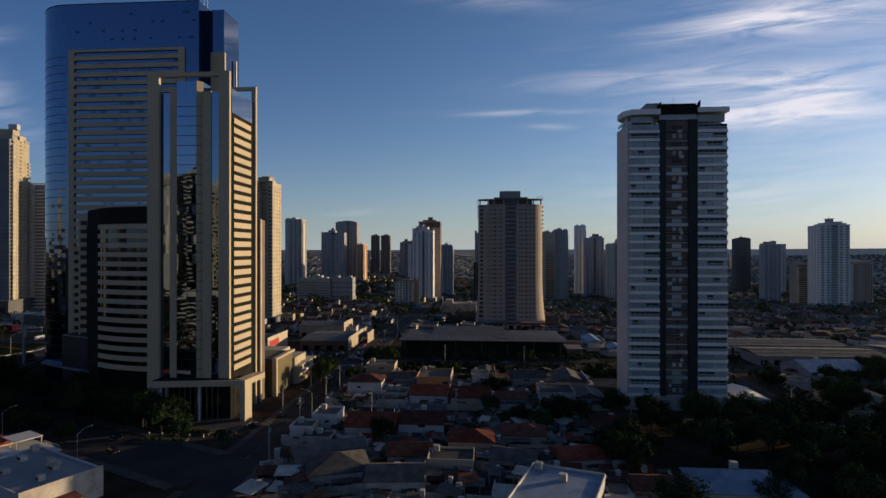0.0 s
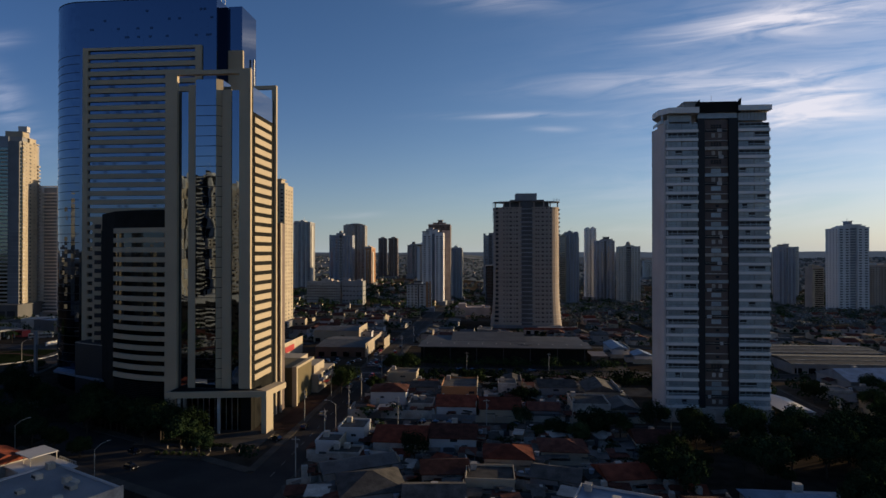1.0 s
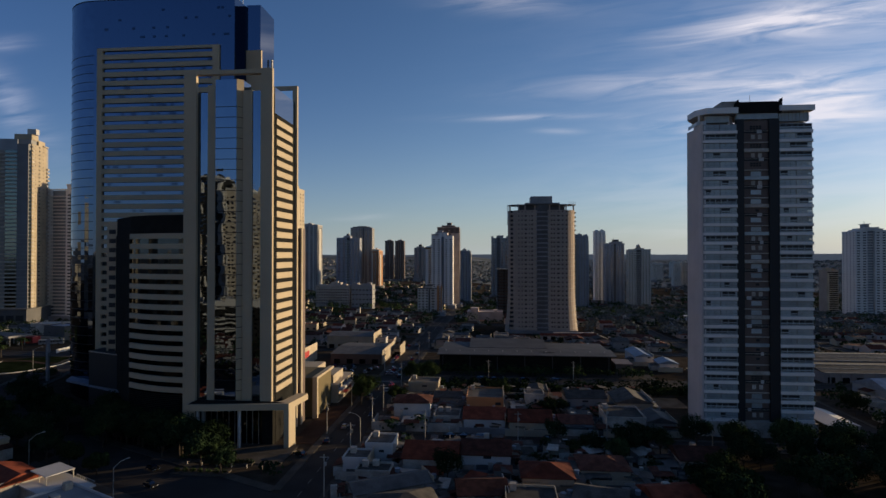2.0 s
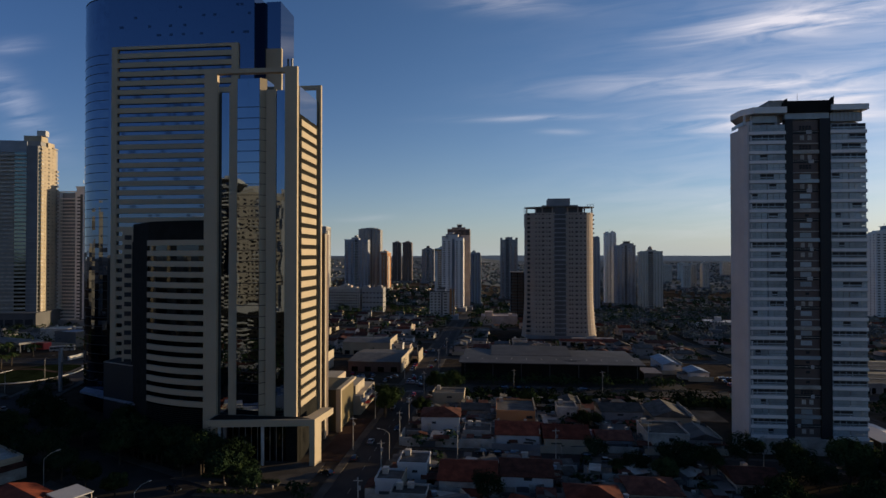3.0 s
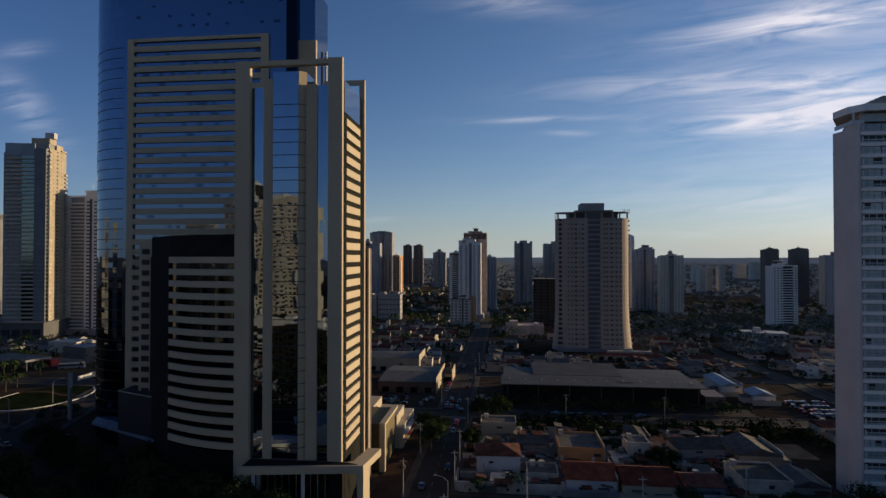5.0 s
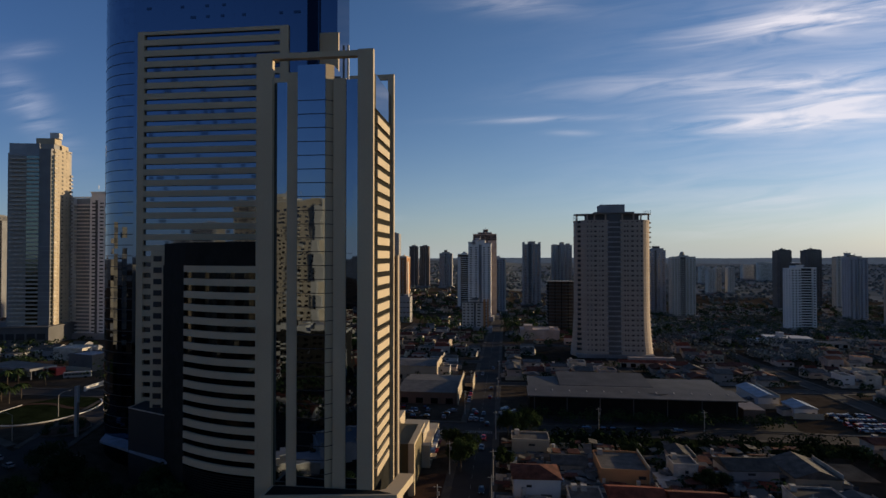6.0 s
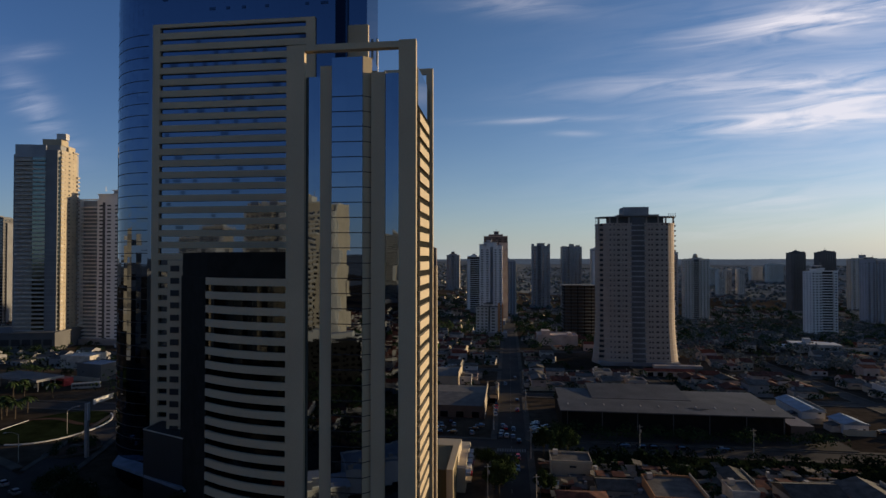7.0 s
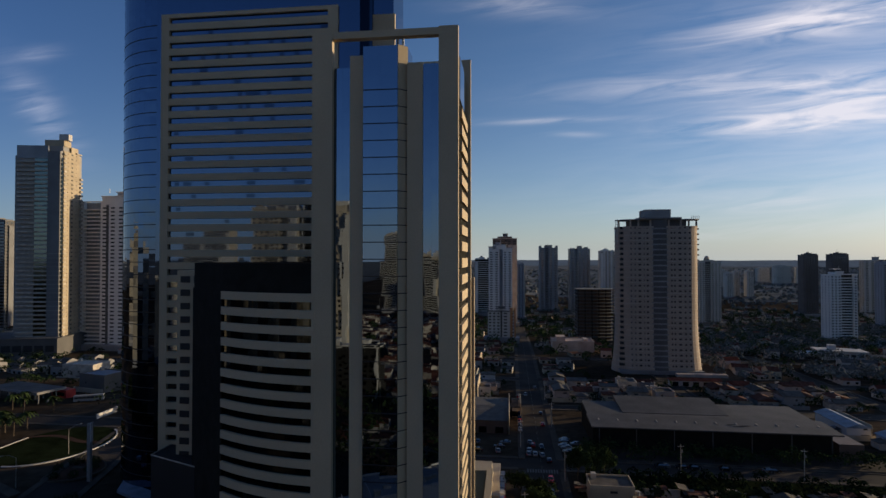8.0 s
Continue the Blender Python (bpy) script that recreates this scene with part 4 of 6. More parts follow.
    # black panels on the solid wall, coloured as shade inside openings
    for k in range(8):
        piece("podium_opening", (6.5, 0.3, 5.0), (-25 + k * 8.2, -9.06, 7.0), BLACK, t)


# to the left, beyond the avenue
stepped_tower()
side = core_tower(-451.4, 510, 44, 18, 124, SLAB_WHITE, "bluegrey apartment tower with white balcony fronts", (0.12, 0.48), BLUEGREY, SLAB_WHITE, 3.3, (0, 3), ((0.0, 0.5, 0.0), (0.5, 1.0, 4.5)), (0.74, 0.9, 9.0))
# flat dark strip on the wall, drawn for the shade of a recess
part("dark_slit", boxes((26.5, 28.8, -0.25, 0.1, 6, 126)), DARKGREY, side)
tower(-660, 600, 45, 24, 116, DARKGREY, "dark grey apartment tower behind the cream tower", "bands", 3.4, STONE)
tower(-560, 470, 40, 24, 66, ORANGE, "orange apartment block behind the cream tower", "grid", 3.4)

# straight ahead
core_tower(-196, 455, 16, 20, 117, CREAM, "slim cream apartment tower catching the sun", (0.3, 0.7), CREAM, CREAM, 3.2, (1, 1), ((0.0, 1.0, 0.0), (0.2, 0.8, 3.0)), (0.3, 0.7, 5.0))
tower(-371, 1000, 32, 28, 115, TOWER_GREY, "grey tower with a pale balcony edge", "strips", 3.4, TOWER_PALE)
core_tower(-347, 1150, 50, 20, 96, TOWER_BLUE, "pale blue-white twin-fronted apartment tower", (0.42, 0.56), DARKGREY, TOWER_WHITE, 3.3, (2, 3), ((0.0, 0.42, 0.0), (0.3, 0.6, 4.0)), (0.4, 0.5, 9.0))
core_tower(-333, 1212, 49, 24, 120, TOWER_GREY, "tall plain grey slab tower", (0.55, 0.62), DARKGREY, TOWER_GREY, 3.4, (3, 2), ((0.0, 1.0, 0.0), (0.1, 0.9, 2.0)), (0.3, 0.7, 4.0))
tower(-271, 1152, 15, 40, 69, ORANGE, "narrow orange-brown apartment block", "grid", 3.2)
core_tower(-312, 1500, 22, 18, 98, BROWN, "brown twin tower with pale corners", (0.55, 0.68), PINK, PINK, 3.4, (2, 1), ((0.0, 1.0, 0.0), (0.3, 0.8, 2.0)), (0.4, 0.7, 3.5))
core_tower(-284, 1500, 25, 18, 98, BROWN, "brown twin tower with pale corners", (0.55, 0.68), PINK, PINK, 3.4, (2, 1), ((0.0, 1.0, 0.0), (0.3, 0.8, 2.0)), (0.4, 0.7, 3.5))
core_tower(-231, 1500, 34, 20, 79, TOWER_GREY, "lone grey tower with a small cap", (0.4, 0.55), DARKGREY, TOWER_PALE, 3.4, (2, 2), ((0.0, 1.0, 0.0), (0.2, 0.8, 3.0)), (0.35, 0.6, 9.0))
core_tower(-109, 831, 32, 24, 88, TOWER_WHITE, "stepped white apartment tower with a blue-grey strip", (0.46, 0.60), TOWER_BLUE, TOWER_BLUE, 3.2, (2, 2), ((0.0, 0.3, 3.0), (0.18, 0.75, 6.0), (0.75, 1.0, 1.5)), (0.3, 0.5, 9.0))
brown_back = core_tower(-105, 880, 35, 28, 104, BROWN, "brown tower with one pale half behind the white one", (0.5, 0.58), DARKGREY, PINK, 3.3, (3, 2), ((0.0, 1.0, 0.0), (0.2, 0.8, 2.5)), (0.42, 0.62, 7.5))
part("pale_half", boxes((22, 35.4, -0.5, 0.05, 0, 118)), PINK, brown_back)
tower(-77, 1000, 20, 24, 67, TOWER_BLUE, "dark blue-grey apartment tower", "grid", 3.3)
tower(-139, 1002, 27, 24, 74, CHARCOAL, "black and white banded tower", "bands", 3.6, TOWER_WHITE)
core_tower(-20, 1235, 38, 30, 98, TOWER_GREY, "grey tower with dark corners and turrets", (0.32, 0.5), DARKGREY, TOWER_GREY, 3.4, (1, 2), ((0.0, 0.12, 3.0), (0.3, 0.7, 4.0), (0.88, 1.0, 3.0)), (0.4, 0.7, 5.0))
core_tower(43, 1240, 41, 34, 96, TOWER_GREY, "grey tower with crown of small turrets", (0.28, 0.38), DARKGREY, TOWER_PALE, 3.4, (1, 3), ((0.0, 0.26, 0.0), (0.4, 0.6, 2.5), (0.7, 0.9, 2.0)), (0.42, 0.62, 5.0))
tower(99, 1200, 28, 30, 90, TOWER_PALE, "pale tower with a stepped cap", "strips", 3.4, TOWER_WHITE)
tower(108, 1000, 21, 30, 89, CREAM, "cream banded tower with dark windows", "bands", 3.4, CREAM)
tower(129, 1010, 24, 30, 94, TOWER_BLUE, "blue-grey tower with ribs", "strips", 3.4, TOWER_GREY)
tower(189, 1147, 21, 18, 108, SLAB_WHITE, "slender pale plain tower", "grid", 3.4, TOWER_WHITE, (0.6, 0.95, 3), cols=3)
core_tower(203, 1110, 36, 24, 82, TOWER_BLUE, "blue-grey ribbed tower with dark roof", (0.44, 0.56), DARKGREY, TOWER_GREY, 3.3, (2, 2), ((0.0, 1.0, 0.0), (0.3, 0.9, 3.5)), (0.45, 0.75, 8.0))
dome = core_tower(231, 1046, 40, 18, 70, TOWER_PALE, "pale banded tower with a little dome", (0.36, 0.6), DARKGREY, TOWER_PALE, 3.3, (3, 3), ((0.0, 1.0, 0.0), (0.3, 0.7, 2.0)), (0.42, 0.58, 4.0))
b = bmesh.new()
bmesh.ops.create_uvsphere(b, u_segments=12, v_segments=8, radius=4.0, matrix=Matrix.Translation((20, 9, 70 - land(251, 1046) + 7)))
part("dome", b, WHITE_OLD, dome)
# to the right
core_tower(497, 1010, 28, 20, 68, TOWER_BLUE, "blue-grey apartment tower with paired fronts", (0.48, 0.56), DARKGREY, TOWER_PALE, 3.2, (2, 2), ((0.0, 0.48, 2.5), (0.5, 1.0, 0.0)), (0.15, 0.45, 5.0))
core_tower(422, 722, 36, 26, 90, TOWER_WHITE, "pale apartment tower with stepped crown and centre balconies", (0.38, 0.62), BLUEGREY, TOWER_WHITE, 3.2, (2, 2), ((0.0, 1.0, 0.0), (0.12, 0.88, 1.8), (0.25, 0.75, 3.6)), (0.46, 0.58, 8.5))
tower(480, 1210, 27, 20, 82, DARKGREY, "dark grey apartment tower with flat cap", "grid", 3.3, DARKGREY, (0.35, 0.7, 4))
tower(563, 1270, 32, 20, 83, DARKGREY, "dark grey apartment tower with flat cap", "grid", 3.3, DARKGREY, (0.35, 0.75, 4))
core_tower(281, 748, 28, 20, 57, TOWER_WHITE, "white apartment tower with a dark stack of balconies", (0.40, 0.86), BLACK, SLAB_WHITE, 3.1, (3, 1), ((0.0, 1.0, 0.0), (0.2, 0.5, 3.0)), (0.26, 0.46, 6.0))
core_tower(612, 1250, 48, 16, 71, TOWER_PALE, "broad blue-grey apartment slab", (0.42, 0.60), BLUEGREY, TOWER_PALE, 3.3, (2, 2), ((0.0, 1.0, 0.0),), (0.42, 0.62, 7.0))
tower(491, 900, 17, 20, 36, TAN, "small tan banded block", "bands", 3.2, CREAM)
tower(631, 1000, 41, 24, 38, TAN, "low tan apartment block", "grid", 3.2)
# far blocks: the pale wall colour stands in for haze
for x, y, w, top in ((520, 1700, 18, 34), (549, 1722, 17, 37), (575, 1700, 18, 39), (541, 2000, 39, 28), (980, 2600, 50, 33), (1004, 2500, 66, 44), (1090, 2500, 40, 40), (700, 2300, 40, 30)):
    tower(x, y, w, 20, top, TOWER_PALE, "far apartment block, pale in colour for the haze", "grid", 3.4)
# lower blocks
midrise = core_tower(-101.3, 622, 27, 12, 23, TOWER_PALE, "cream mid-rise block with an orange side", (0.46, 0.52), DARKGREY, DARKGREY, 3.1, (3, 2), ((0.0, 1.0, 0.0), (0.3, 0.62, 3.0)), (0.4, 0.6, 4.0), 0.0, "apartment block", "apartment_block")
part("orange_bay", boxes((21.8, 24.2, -0.6, 0.02, 0, 35), (25.8, 27.3, -0.6, 0.02, 0, 35)), ORANGE, midrise, "orange painted bay")
tower(-244, 702, 44, 20, 21, WHITE_OLD, "weathered white low hospital block with window rows", "grid", 3.4, WHITE_OLD, (0.4, 0.7, 4), "office block", "office_block", cols=14)
tower(-197, 700, 27, 16, 22, TOWER_GREY, "blind grey block with a pale side", "grid", 6.0, TOWER_GREY, (0.1, 0.3, 2), "office block", "office_block")
tower(-43, 560, 35, 24, 3.5, PINK, "pinkish blind-walled hall with flat roof", "grid", 9.0, PINK, (0.1, 0.2, 1), "hall", "hall")
skeleton = thing("building_shell", "unfinished concrete frame of a building with open floors", "construction site", at=(-13, 640, land(0, 640)))
part("core_wall", boxes((2, 35, 9, 24, 0, 54)), BROWN, skeleton, "dark brown box filling the open floors")
for i in range(16):
    piece("floor_slab", (37, 26, 0.5), (18.5, 13, 3.4 * (i + 1)), DARKGREY, skeleton)
for i in range(6):
    for k in range(3):
        piece("column", (0.7, 0.7, 54), (1.5 + i * 6.8, 2 + k * 11, 27), CHARCOAL, skeleton)
# beyond the camera, seen only in the mirror glass
tower(-233, -20, 34, 20, 112, CREAM, "cream apartment tower mirrored in the hotel glass", "grid", 3.2, TOWER_PALE, (0.3, 0.7, 4), turn=180)
tower(-211.5, -24, 19, 18, 117, CHARCOAL, "dark office tower mirrored in the hotel glass", "grid", 3.4, turn=180)
tower(-171.5, -20, 38, 20, 106, CREAM, "cream apartment slab mirrored in the hotel glass", "grid", 3.2, TOWER_PALE, (0.5, 0.9, 5), turn=180)
tower(-150, 6, 96, 14, 27, CHARCOAL, "low dark parking block before the cream towers", "grid", 3.4, turn=180, category="parking block", name="parking_block")
for x, y, w, top in ((-300, -330, 30, 96), (-170, -430, 28, 74), (-430, -290, 34, 112), (-100, -360, 26, 62), (-540, -420, 36, 100), (-30, -480, 30, 84), (-240, -560, 40, 110), (-390, -620, 40, 92), (-120, -640, 36, 78), (40, -420, 28, 66)):
    tower(x, y, w, 22, top, CREAM, "sunlit cream apartment tower far behind the viewpoint", "bands", 3.2, TOWER_PALE, turn=180)
for x, y, w, d, top in ((-350, 70, 26, 24, 74), (-410, 150, 30, 24, 92), (-330, 10, 24, 24, 60), (-460, 40, 34, 26, 105), (-520, 190, 34, 26, 84), (-300, -60, 22, 22, 52)):
    tower(x, y, w, d, top, CREAM, "cream apartment tower mirrored in the curved glass", "bands", 3.2, WHITE_OLD)
tower(100, -200, 40, 30, 90, TOWER_PALE, "pale apartment tower behind the viewpoint", "bands", 3.2, turn=180)
tower(-380, -180, 40, 30, 80, TOWER_GREY, "grey apartment tower behind the viewpoint", "bands", 3.2, turn=180)


# ---------- market hall and its surroundings ----------
hall = thing("market_hall", "wide low market hall with grey metal roof and dark front", "market hall")
part("body", boxes((-46, 43, 304, 340, -1.5, 8.8)), CHARCOAL, hall, "dark recessed glass front")
for x0, x1, y0, y1, z0, z1 in ((-47, 45, 300, 316, 9.0, 10.3), (-31, 12, 322, 345, 9.0, 11.2), (-46, 44, 316.5, 340, 8.8, 9.6)):
    b = bmesh.new()
    low = [b.verts.new(p) for p in ((x0, y0, z0), (x1, y0, z0), (x1, y1, z0), (x0, y1, z0))]
    top = [b.verts.new(p) for p in ((x0, y0, z0 + 0.5), (x1, y0, z0 + 0.5), (x1, y1, z1), (x0, y1, z1))]
    b.faces.new(list(reversed(low)))
    b.faces.new(top)
    for i in range(4):
        b.faces.new((low[i], low[(i + 1) % 4], top[(i + 1) % 4], top[i]))
    part("roof", b, HALL_ROOF, hall, "shallow grey metal roof sheets")
for i in range(12):
    piece("skylight", (0.35, 2.4, 0.16), (-43 + i * 7.6, 309.0, 9.98), WHITE_OLD, hall)
for i in range(7):
    piece("post", (0.3, 0.3, 9.2), (-44 + i * 14.2, 301.0, 4.4), DARKGREY, hall)
part("side_wall", boxes((45.2, 54, 304, 318, -1.5, 5.0)), BROWN, hall, "brown brick side wall")
mark = boxes((8.0, 12.5, 305.6, 306.2, 9.9, 10.0), (11.0, 14.5, 306.6, 307.3, 9.95, 10.05), (6.6, 9.0, 307.4, 308.0, 10.0, 10.1))
part("roof_mark", mark, BLACK, hall, "dark painted emblem shape on the roof")
part("kerb", boxes((-54, 62, 289.0, 290.0, -0.3, 0.5)), PAVING, hall)
tagged(part("car_park", boxes((-53, 62, 290, 303, -0.4, 0.09)), ASPHALT, hall), "asphalt forecourt")
lawn = thing("lawn_strip", "dark grass strip in front of the market hall", "lawn", kind="structure")
part("turf", boxes((-54, 70, 262, 276, -0.2, 0.14)), GRASS, lawn)
earth = thing("earth_lot", "bare red earth lot beside the main street", "lot", kind="structure")
part("soil", boxes((-84, -76, 188, 232, -0.2, 0.16)), EARTH, earth)


def shed(x0, x1, y0, y1, h, wall, roof_mat, label, name="shop", lit_end=True):
    """A long hall with a shallow roof behind raised end walls."""
    t = thing(name, label, "shop", "halls and shops", at=(x0, y0, land((x0 + x1) / 2, y0)))
    w, d = x1 - x0, y1 - y0
    part("wall", boxes((0, w, 0, d, -0.5, h)), wall, t)
    b = bmesh.new()
    pts = ((-0.3, -0.4, h), (w + 0.3, -0.4, h), (w + 0.3, d / 2, h + 1.4), (-0.3, d / 2, h + 1.4), (w + 0.3, d + 0.4, h), (-0.3, d + 0.4, h))
    v = [b.verts.new(p) for p in pts]
    for f in ((0, 1, 2, 3), (3, 2, 4, 5), (1, 4, 2), (0, 3, 5), (0, 5, 4, 1)):
        b.faces.new([v[i] for i in f])
    part("roof", b, roof_mat, t)
    if w > 50:  # pale gutters and roof lights along the long sheds
        for yy, zz in ((-0.5, h + 0.05), (d * 0.25, h + 0.75), (d / 2, h + 1.45)):
            piece("gutter", (w, 0.35, 0.22), (w / 2, yy, zz), WHITE_OLD, t)
        for i in range(int(w / 5)):
            piece("post", (0.4, 0.4, h), (2.5 + i * 5.0, -0.7, h / 2), GREY, t)
    if lit_end:
        part("end_wall", boxes((w + 0.31, w + 0.7, -0.6, d + 0.6, -0.5, h + 2.2)), CREAM, t)
    for i in range(max(2, int(w / 6))):
        piece("opening", (3.4, 0.2, 2.6), ((i + 0.5) * w / max(2, int(w / 6)), -0.03, 1.5), PANE, t)
    return t


# brown walls on this hall stand for the shade under an open roof
shed(-109, -80, 317, 356, 5.6, BROWN, METAL_ROOF, "long pale shop hall with fibre-cement roof")
shed(-128, -97, 372, 396, 8.0, CREAM, METAL_ROOF, "cream shop hall with lit end wall")
shed(-150, -122, 300, 330, 7.5, WHITE_OLD, METAL_ROOF, "white warehouse with red sign panels")
shed(-78, -74.5, 344, 362, 4.5, CREAM, FIBRE, "small cream shop with awning")
shed(18, 48, 428, 434, 3.4, PINK, CLAY, "low pinkish hall with red clay roof", lit_end=False)
shed(140, 205, 292, 318, 5.0, GREY, FIBRE, "long grey shed with metal roof", lit_end=False)
shed(140, 205, 325, 350, 5.0, GREY, FIBRE, "long grey shed with metal roof", lit_end=False)
shed(216, 300, 240, 270, 5.0, GREY, FIBRE, "long grey shed with metal roof", lit_end=False)
shed(216, 320, 300, 330, 5.0, WHITE_OLD, FIBRE, "long pale shed with metal roof", lit_end=False)
villa = thing("modern_house", "large white modern house with stepped flat roofs", "house", at=(150, 545, land(172, 550)), turn=-10)
part("wing", boxes((0, 20, 2, 16, -1, 4.2)), WHITE, villa)
part("main_block", boxes((14, 46, 6, 22, -1, 6.4)), WHITE, villa)
part("roof_slab", boxes((-1.2, 22, 0.8, 17, 4.2, 4.9)), WHITE, villa)
part("roof_slab", boxes((12.8, 47.5, 4.6, 23, 6.4, 7.2)), WHITE, villa)
part("stair_tower", boxes((22, 27, 10, 15, 7.2, 11.0)), WHITE, villa)
for i in range(6):
    piece("window", (3.6, 0.2, 2.0), (17.5 + i * 5.0, 5.96, 3.6), BLACK, villa)
# no real opening: a black panel painted as carport shade
piece("carport_opening", (12.0, 0.2, 2.4), (8.5, 1.96, 1.4), BLACK, villa)
shed(196, 222, 536, 548, 3.6, WHITE_OLD, METAL_ROOF, "low weathered hall beside the white house", lit_end=False)
sand = thing("sandy_lot", "pale sandy lot behind the low houses", "lot", kind="structure")
part("soil", boxes((44, 60, 241, 256, -0.2, 0.18)), SAND, sand)
red_sign = thing("sign_panel", "red sign panel on the warehouse wall", "sign", at=(-121.4, 300, 4.0))
part("panel", boxes((0.0, 0.3, 2, 16, 0, 3.4)), RED_PANEL, red_sign)


# ---------- houses ----------
def house(x, y, w, d, h, wall, roof_mat, kind, label, turn=0.0, rng=random):
    t = thing("house", label, "house", "low houses", at=(x, y, land(x, y)), turn=turn)
    x0, x1, y0, y1 = -w / 2, w / 2, -d / 2, d / 2
    part("wall", boxes((x0, x1, y0, y1, -0.6, h)), wall, t)
    b = bmesh.new()
    if kind == "flat":
        for s in ((x0 - 0.15, x1 + 0.15, y0 - 0.15, y0 + 0.1, h, h + 0.9), (x0 - 0.15, x1 + 0.15, y1 - 0.1, y1 + 0.15, h, h + 0.9), (x0 - 0.15, x0 + 0.1, y0 + 0.1, y1 - 0.1, h, h + 0.9), (x1 - 0.1, x1 + 0.15, y0 + 0.1, y1 - 0.1, h, h + 0.9)):
            box(b, *s)
        part("parapet", b, wall, t)
        part("roof", boxes((x0 + 0.1, x1 - 0.1, y0 + 0.1, y1 - 0.1, h, h + 0.35)), roof_mat, t)
        part("water_tank", boxes((x0 + 1, x0 + 2.6, y1 - 2.8, y1 - 1.2, h + 0.35, h + 2.0)), WHITE_OLD, t)
    else:
        o, r = 0.5, min(w, d) * 0.19
        if kind == "gable":
            ridge = ((0, y0 - o), (0, y1 + o)) if d > w else ((x0 - o, 0), (x1 + o, 0))
        else:
            k = min(w, d) / 2
            ridge = ((0, y0 + k), (0, y1 - k)) if d > w else ((x0 + k, 0), (x1 - k, 0))
        c = [(x0 - o, y0 - o), (x1 + o, y0 - o), (x1 + o, y1 + o), (x0 - o, y1 + o)]
        e = [b.verts.new((*p, h - 0.1)) for p in c] + [b.verts.new((*p, h + 0.08)) for p in c]
        q = [b.verts.new((*p, h + r)) for p in ridge]
        b.faces.new((e[3], e[2], e[1], e[0]))
        for i in range(4):
            b.faces.new((e[i], e[(i + 1) % 4], e[4 + (i + 1) % 4], e[4 + i]))
        if d > w:
            faces = ((e[4], e[5], q[0]), (e[5], e[6], q[1], q[0]), (e[6], e[7], q[1]), (e[7], e[4], q[0], q[1]))
        else:
            faces = ((e[4], e[5], q[1], q[0]), (e[5], e[6], q[1]), (e[6], e[7], q[0], q[1]), (e[7], e[4], q[0]))
        for f in faces:
            b.faces.new(f)
        part("roof", b, roof_mat, t)
    r2 = random.Random(int(x * 31 + y * 17))
    if r2.random() < 0.45 and kind != "hip":
        part("party_wall", boxes((x1 + 0.02, x1 + 0.25, y0 - 0.3, y1 + 0.3, -0.4, h + r2.uniform(0.7, 1.8))), CREAM if r2.random() < 0.6 else WHITE_OLD, t)
    for i in range(r2.choice((2, 2, 3)) if w > 9 else 1):
        xm = r2.uniform(x0 + 1.2, x1 - 1.2)
        piece("window", (r2.choice((1.0, 1.5, 2.2)), 0.12, r2.choice((0.7, 1.0))), (xm, y0 - 0.02, r2.choice((1.6, 1.8)) if h < 5 or i else 4.5), BLACK, t)
    # a garage door, or a flat dark panel for the shade of a veranda
    piece("garage_door" if r2.random() < 0.5 else "veranda", (min(3.2, w * 0.4), 0.14, 2.2), (r2.uniform(x0 + 2, x1 - 2), y0 - 0.03, 1.1), DARKGREY, t)
    piece("window", (0.12, 1.3, 0.9), (x1 + (0.3 if kind != "hip" else 0.02), r2.uniform(-1.5, 1.5), 1.7), BLACK, t)
    return t


def annex(t, w, d, r):
    """Lean-to, yard wall and tank, which make each lot uneven."""
    side = r.choice((-1, 1))
    aw, ad, ah = r.uniform(2.5, 4.0), r.uniform(3.5, min(7.0, d)), r.uniform(2.3, 2.9)
    x0 = side * w / 2 if side > 0 else -w / 2 - aw
    y0 = r.uniform(-d / 2, d / 2 - ad)
    part("annex_wall", boxes((x0, x0 + aw, y0, y0 + ad, -0.5, ah)), WHITE_OLD, t)
    b = bmesh.new()
    lo, hi = (ah + 0.05, ah + 0.8) if side < 0 else (ah + 0.8, ah + 0.05)
    v = [b.verts.new(p) for p in ((x0 - 0.3, y0 - 0.3, lo), (x0 + aw + 0.3, y0 - 0.3, hi), (x0 + aw + 0.3, y0 + ad + 0.3, hi), (x0 - 0.3, y0 + ad + 0.3, lo))]
    u = [b.verts.new(q.co + Vector((0, 0, 0.08))) for q in v]
    b.faces.new(list(reversed(v)))
    b.faces.new(u)
    for i in range(4):
        b.faces.new((v[i], v[(i + 1) % 4], u[(i + 1) % 4], u[i]))
    part("annex_roof", b, r.choice((FIBRE, CLAY_OLD, METAL_ROOF)), t)
    yy = -d / 2 - r.uniform(1.6, 2.6)
    part("yard_wall", boxes((-w / 2 - 1.5, w / 2 + 1.5, yy - 0.08, yy + 0.08, -0.3, r.uniform(1.8, 2.6))), r.choice((WHITE_OLD, CREAM, GREY)), t)
    if r.random() < 0.35:
        part("roof_box", boxes((-0.8, 0.9, d * 0.2, d * 0.2 + 1.4, 3.0, 8.0 if d > 12 else 5.2)), WHITE_OLD, t)
    if r.random() < 0.5:
        b = bmesh.new()
        bmesh.ops.create_cone(b, cap_ends=True, segments=12, radius1=0.6, radius2=0.75, depth=1.1, matrix=Matrix.Translation((x0 + aw / 2, y0 + ad / 2, ah + 1.0)))
        part("water_tank", b, BLUEGREY, t)


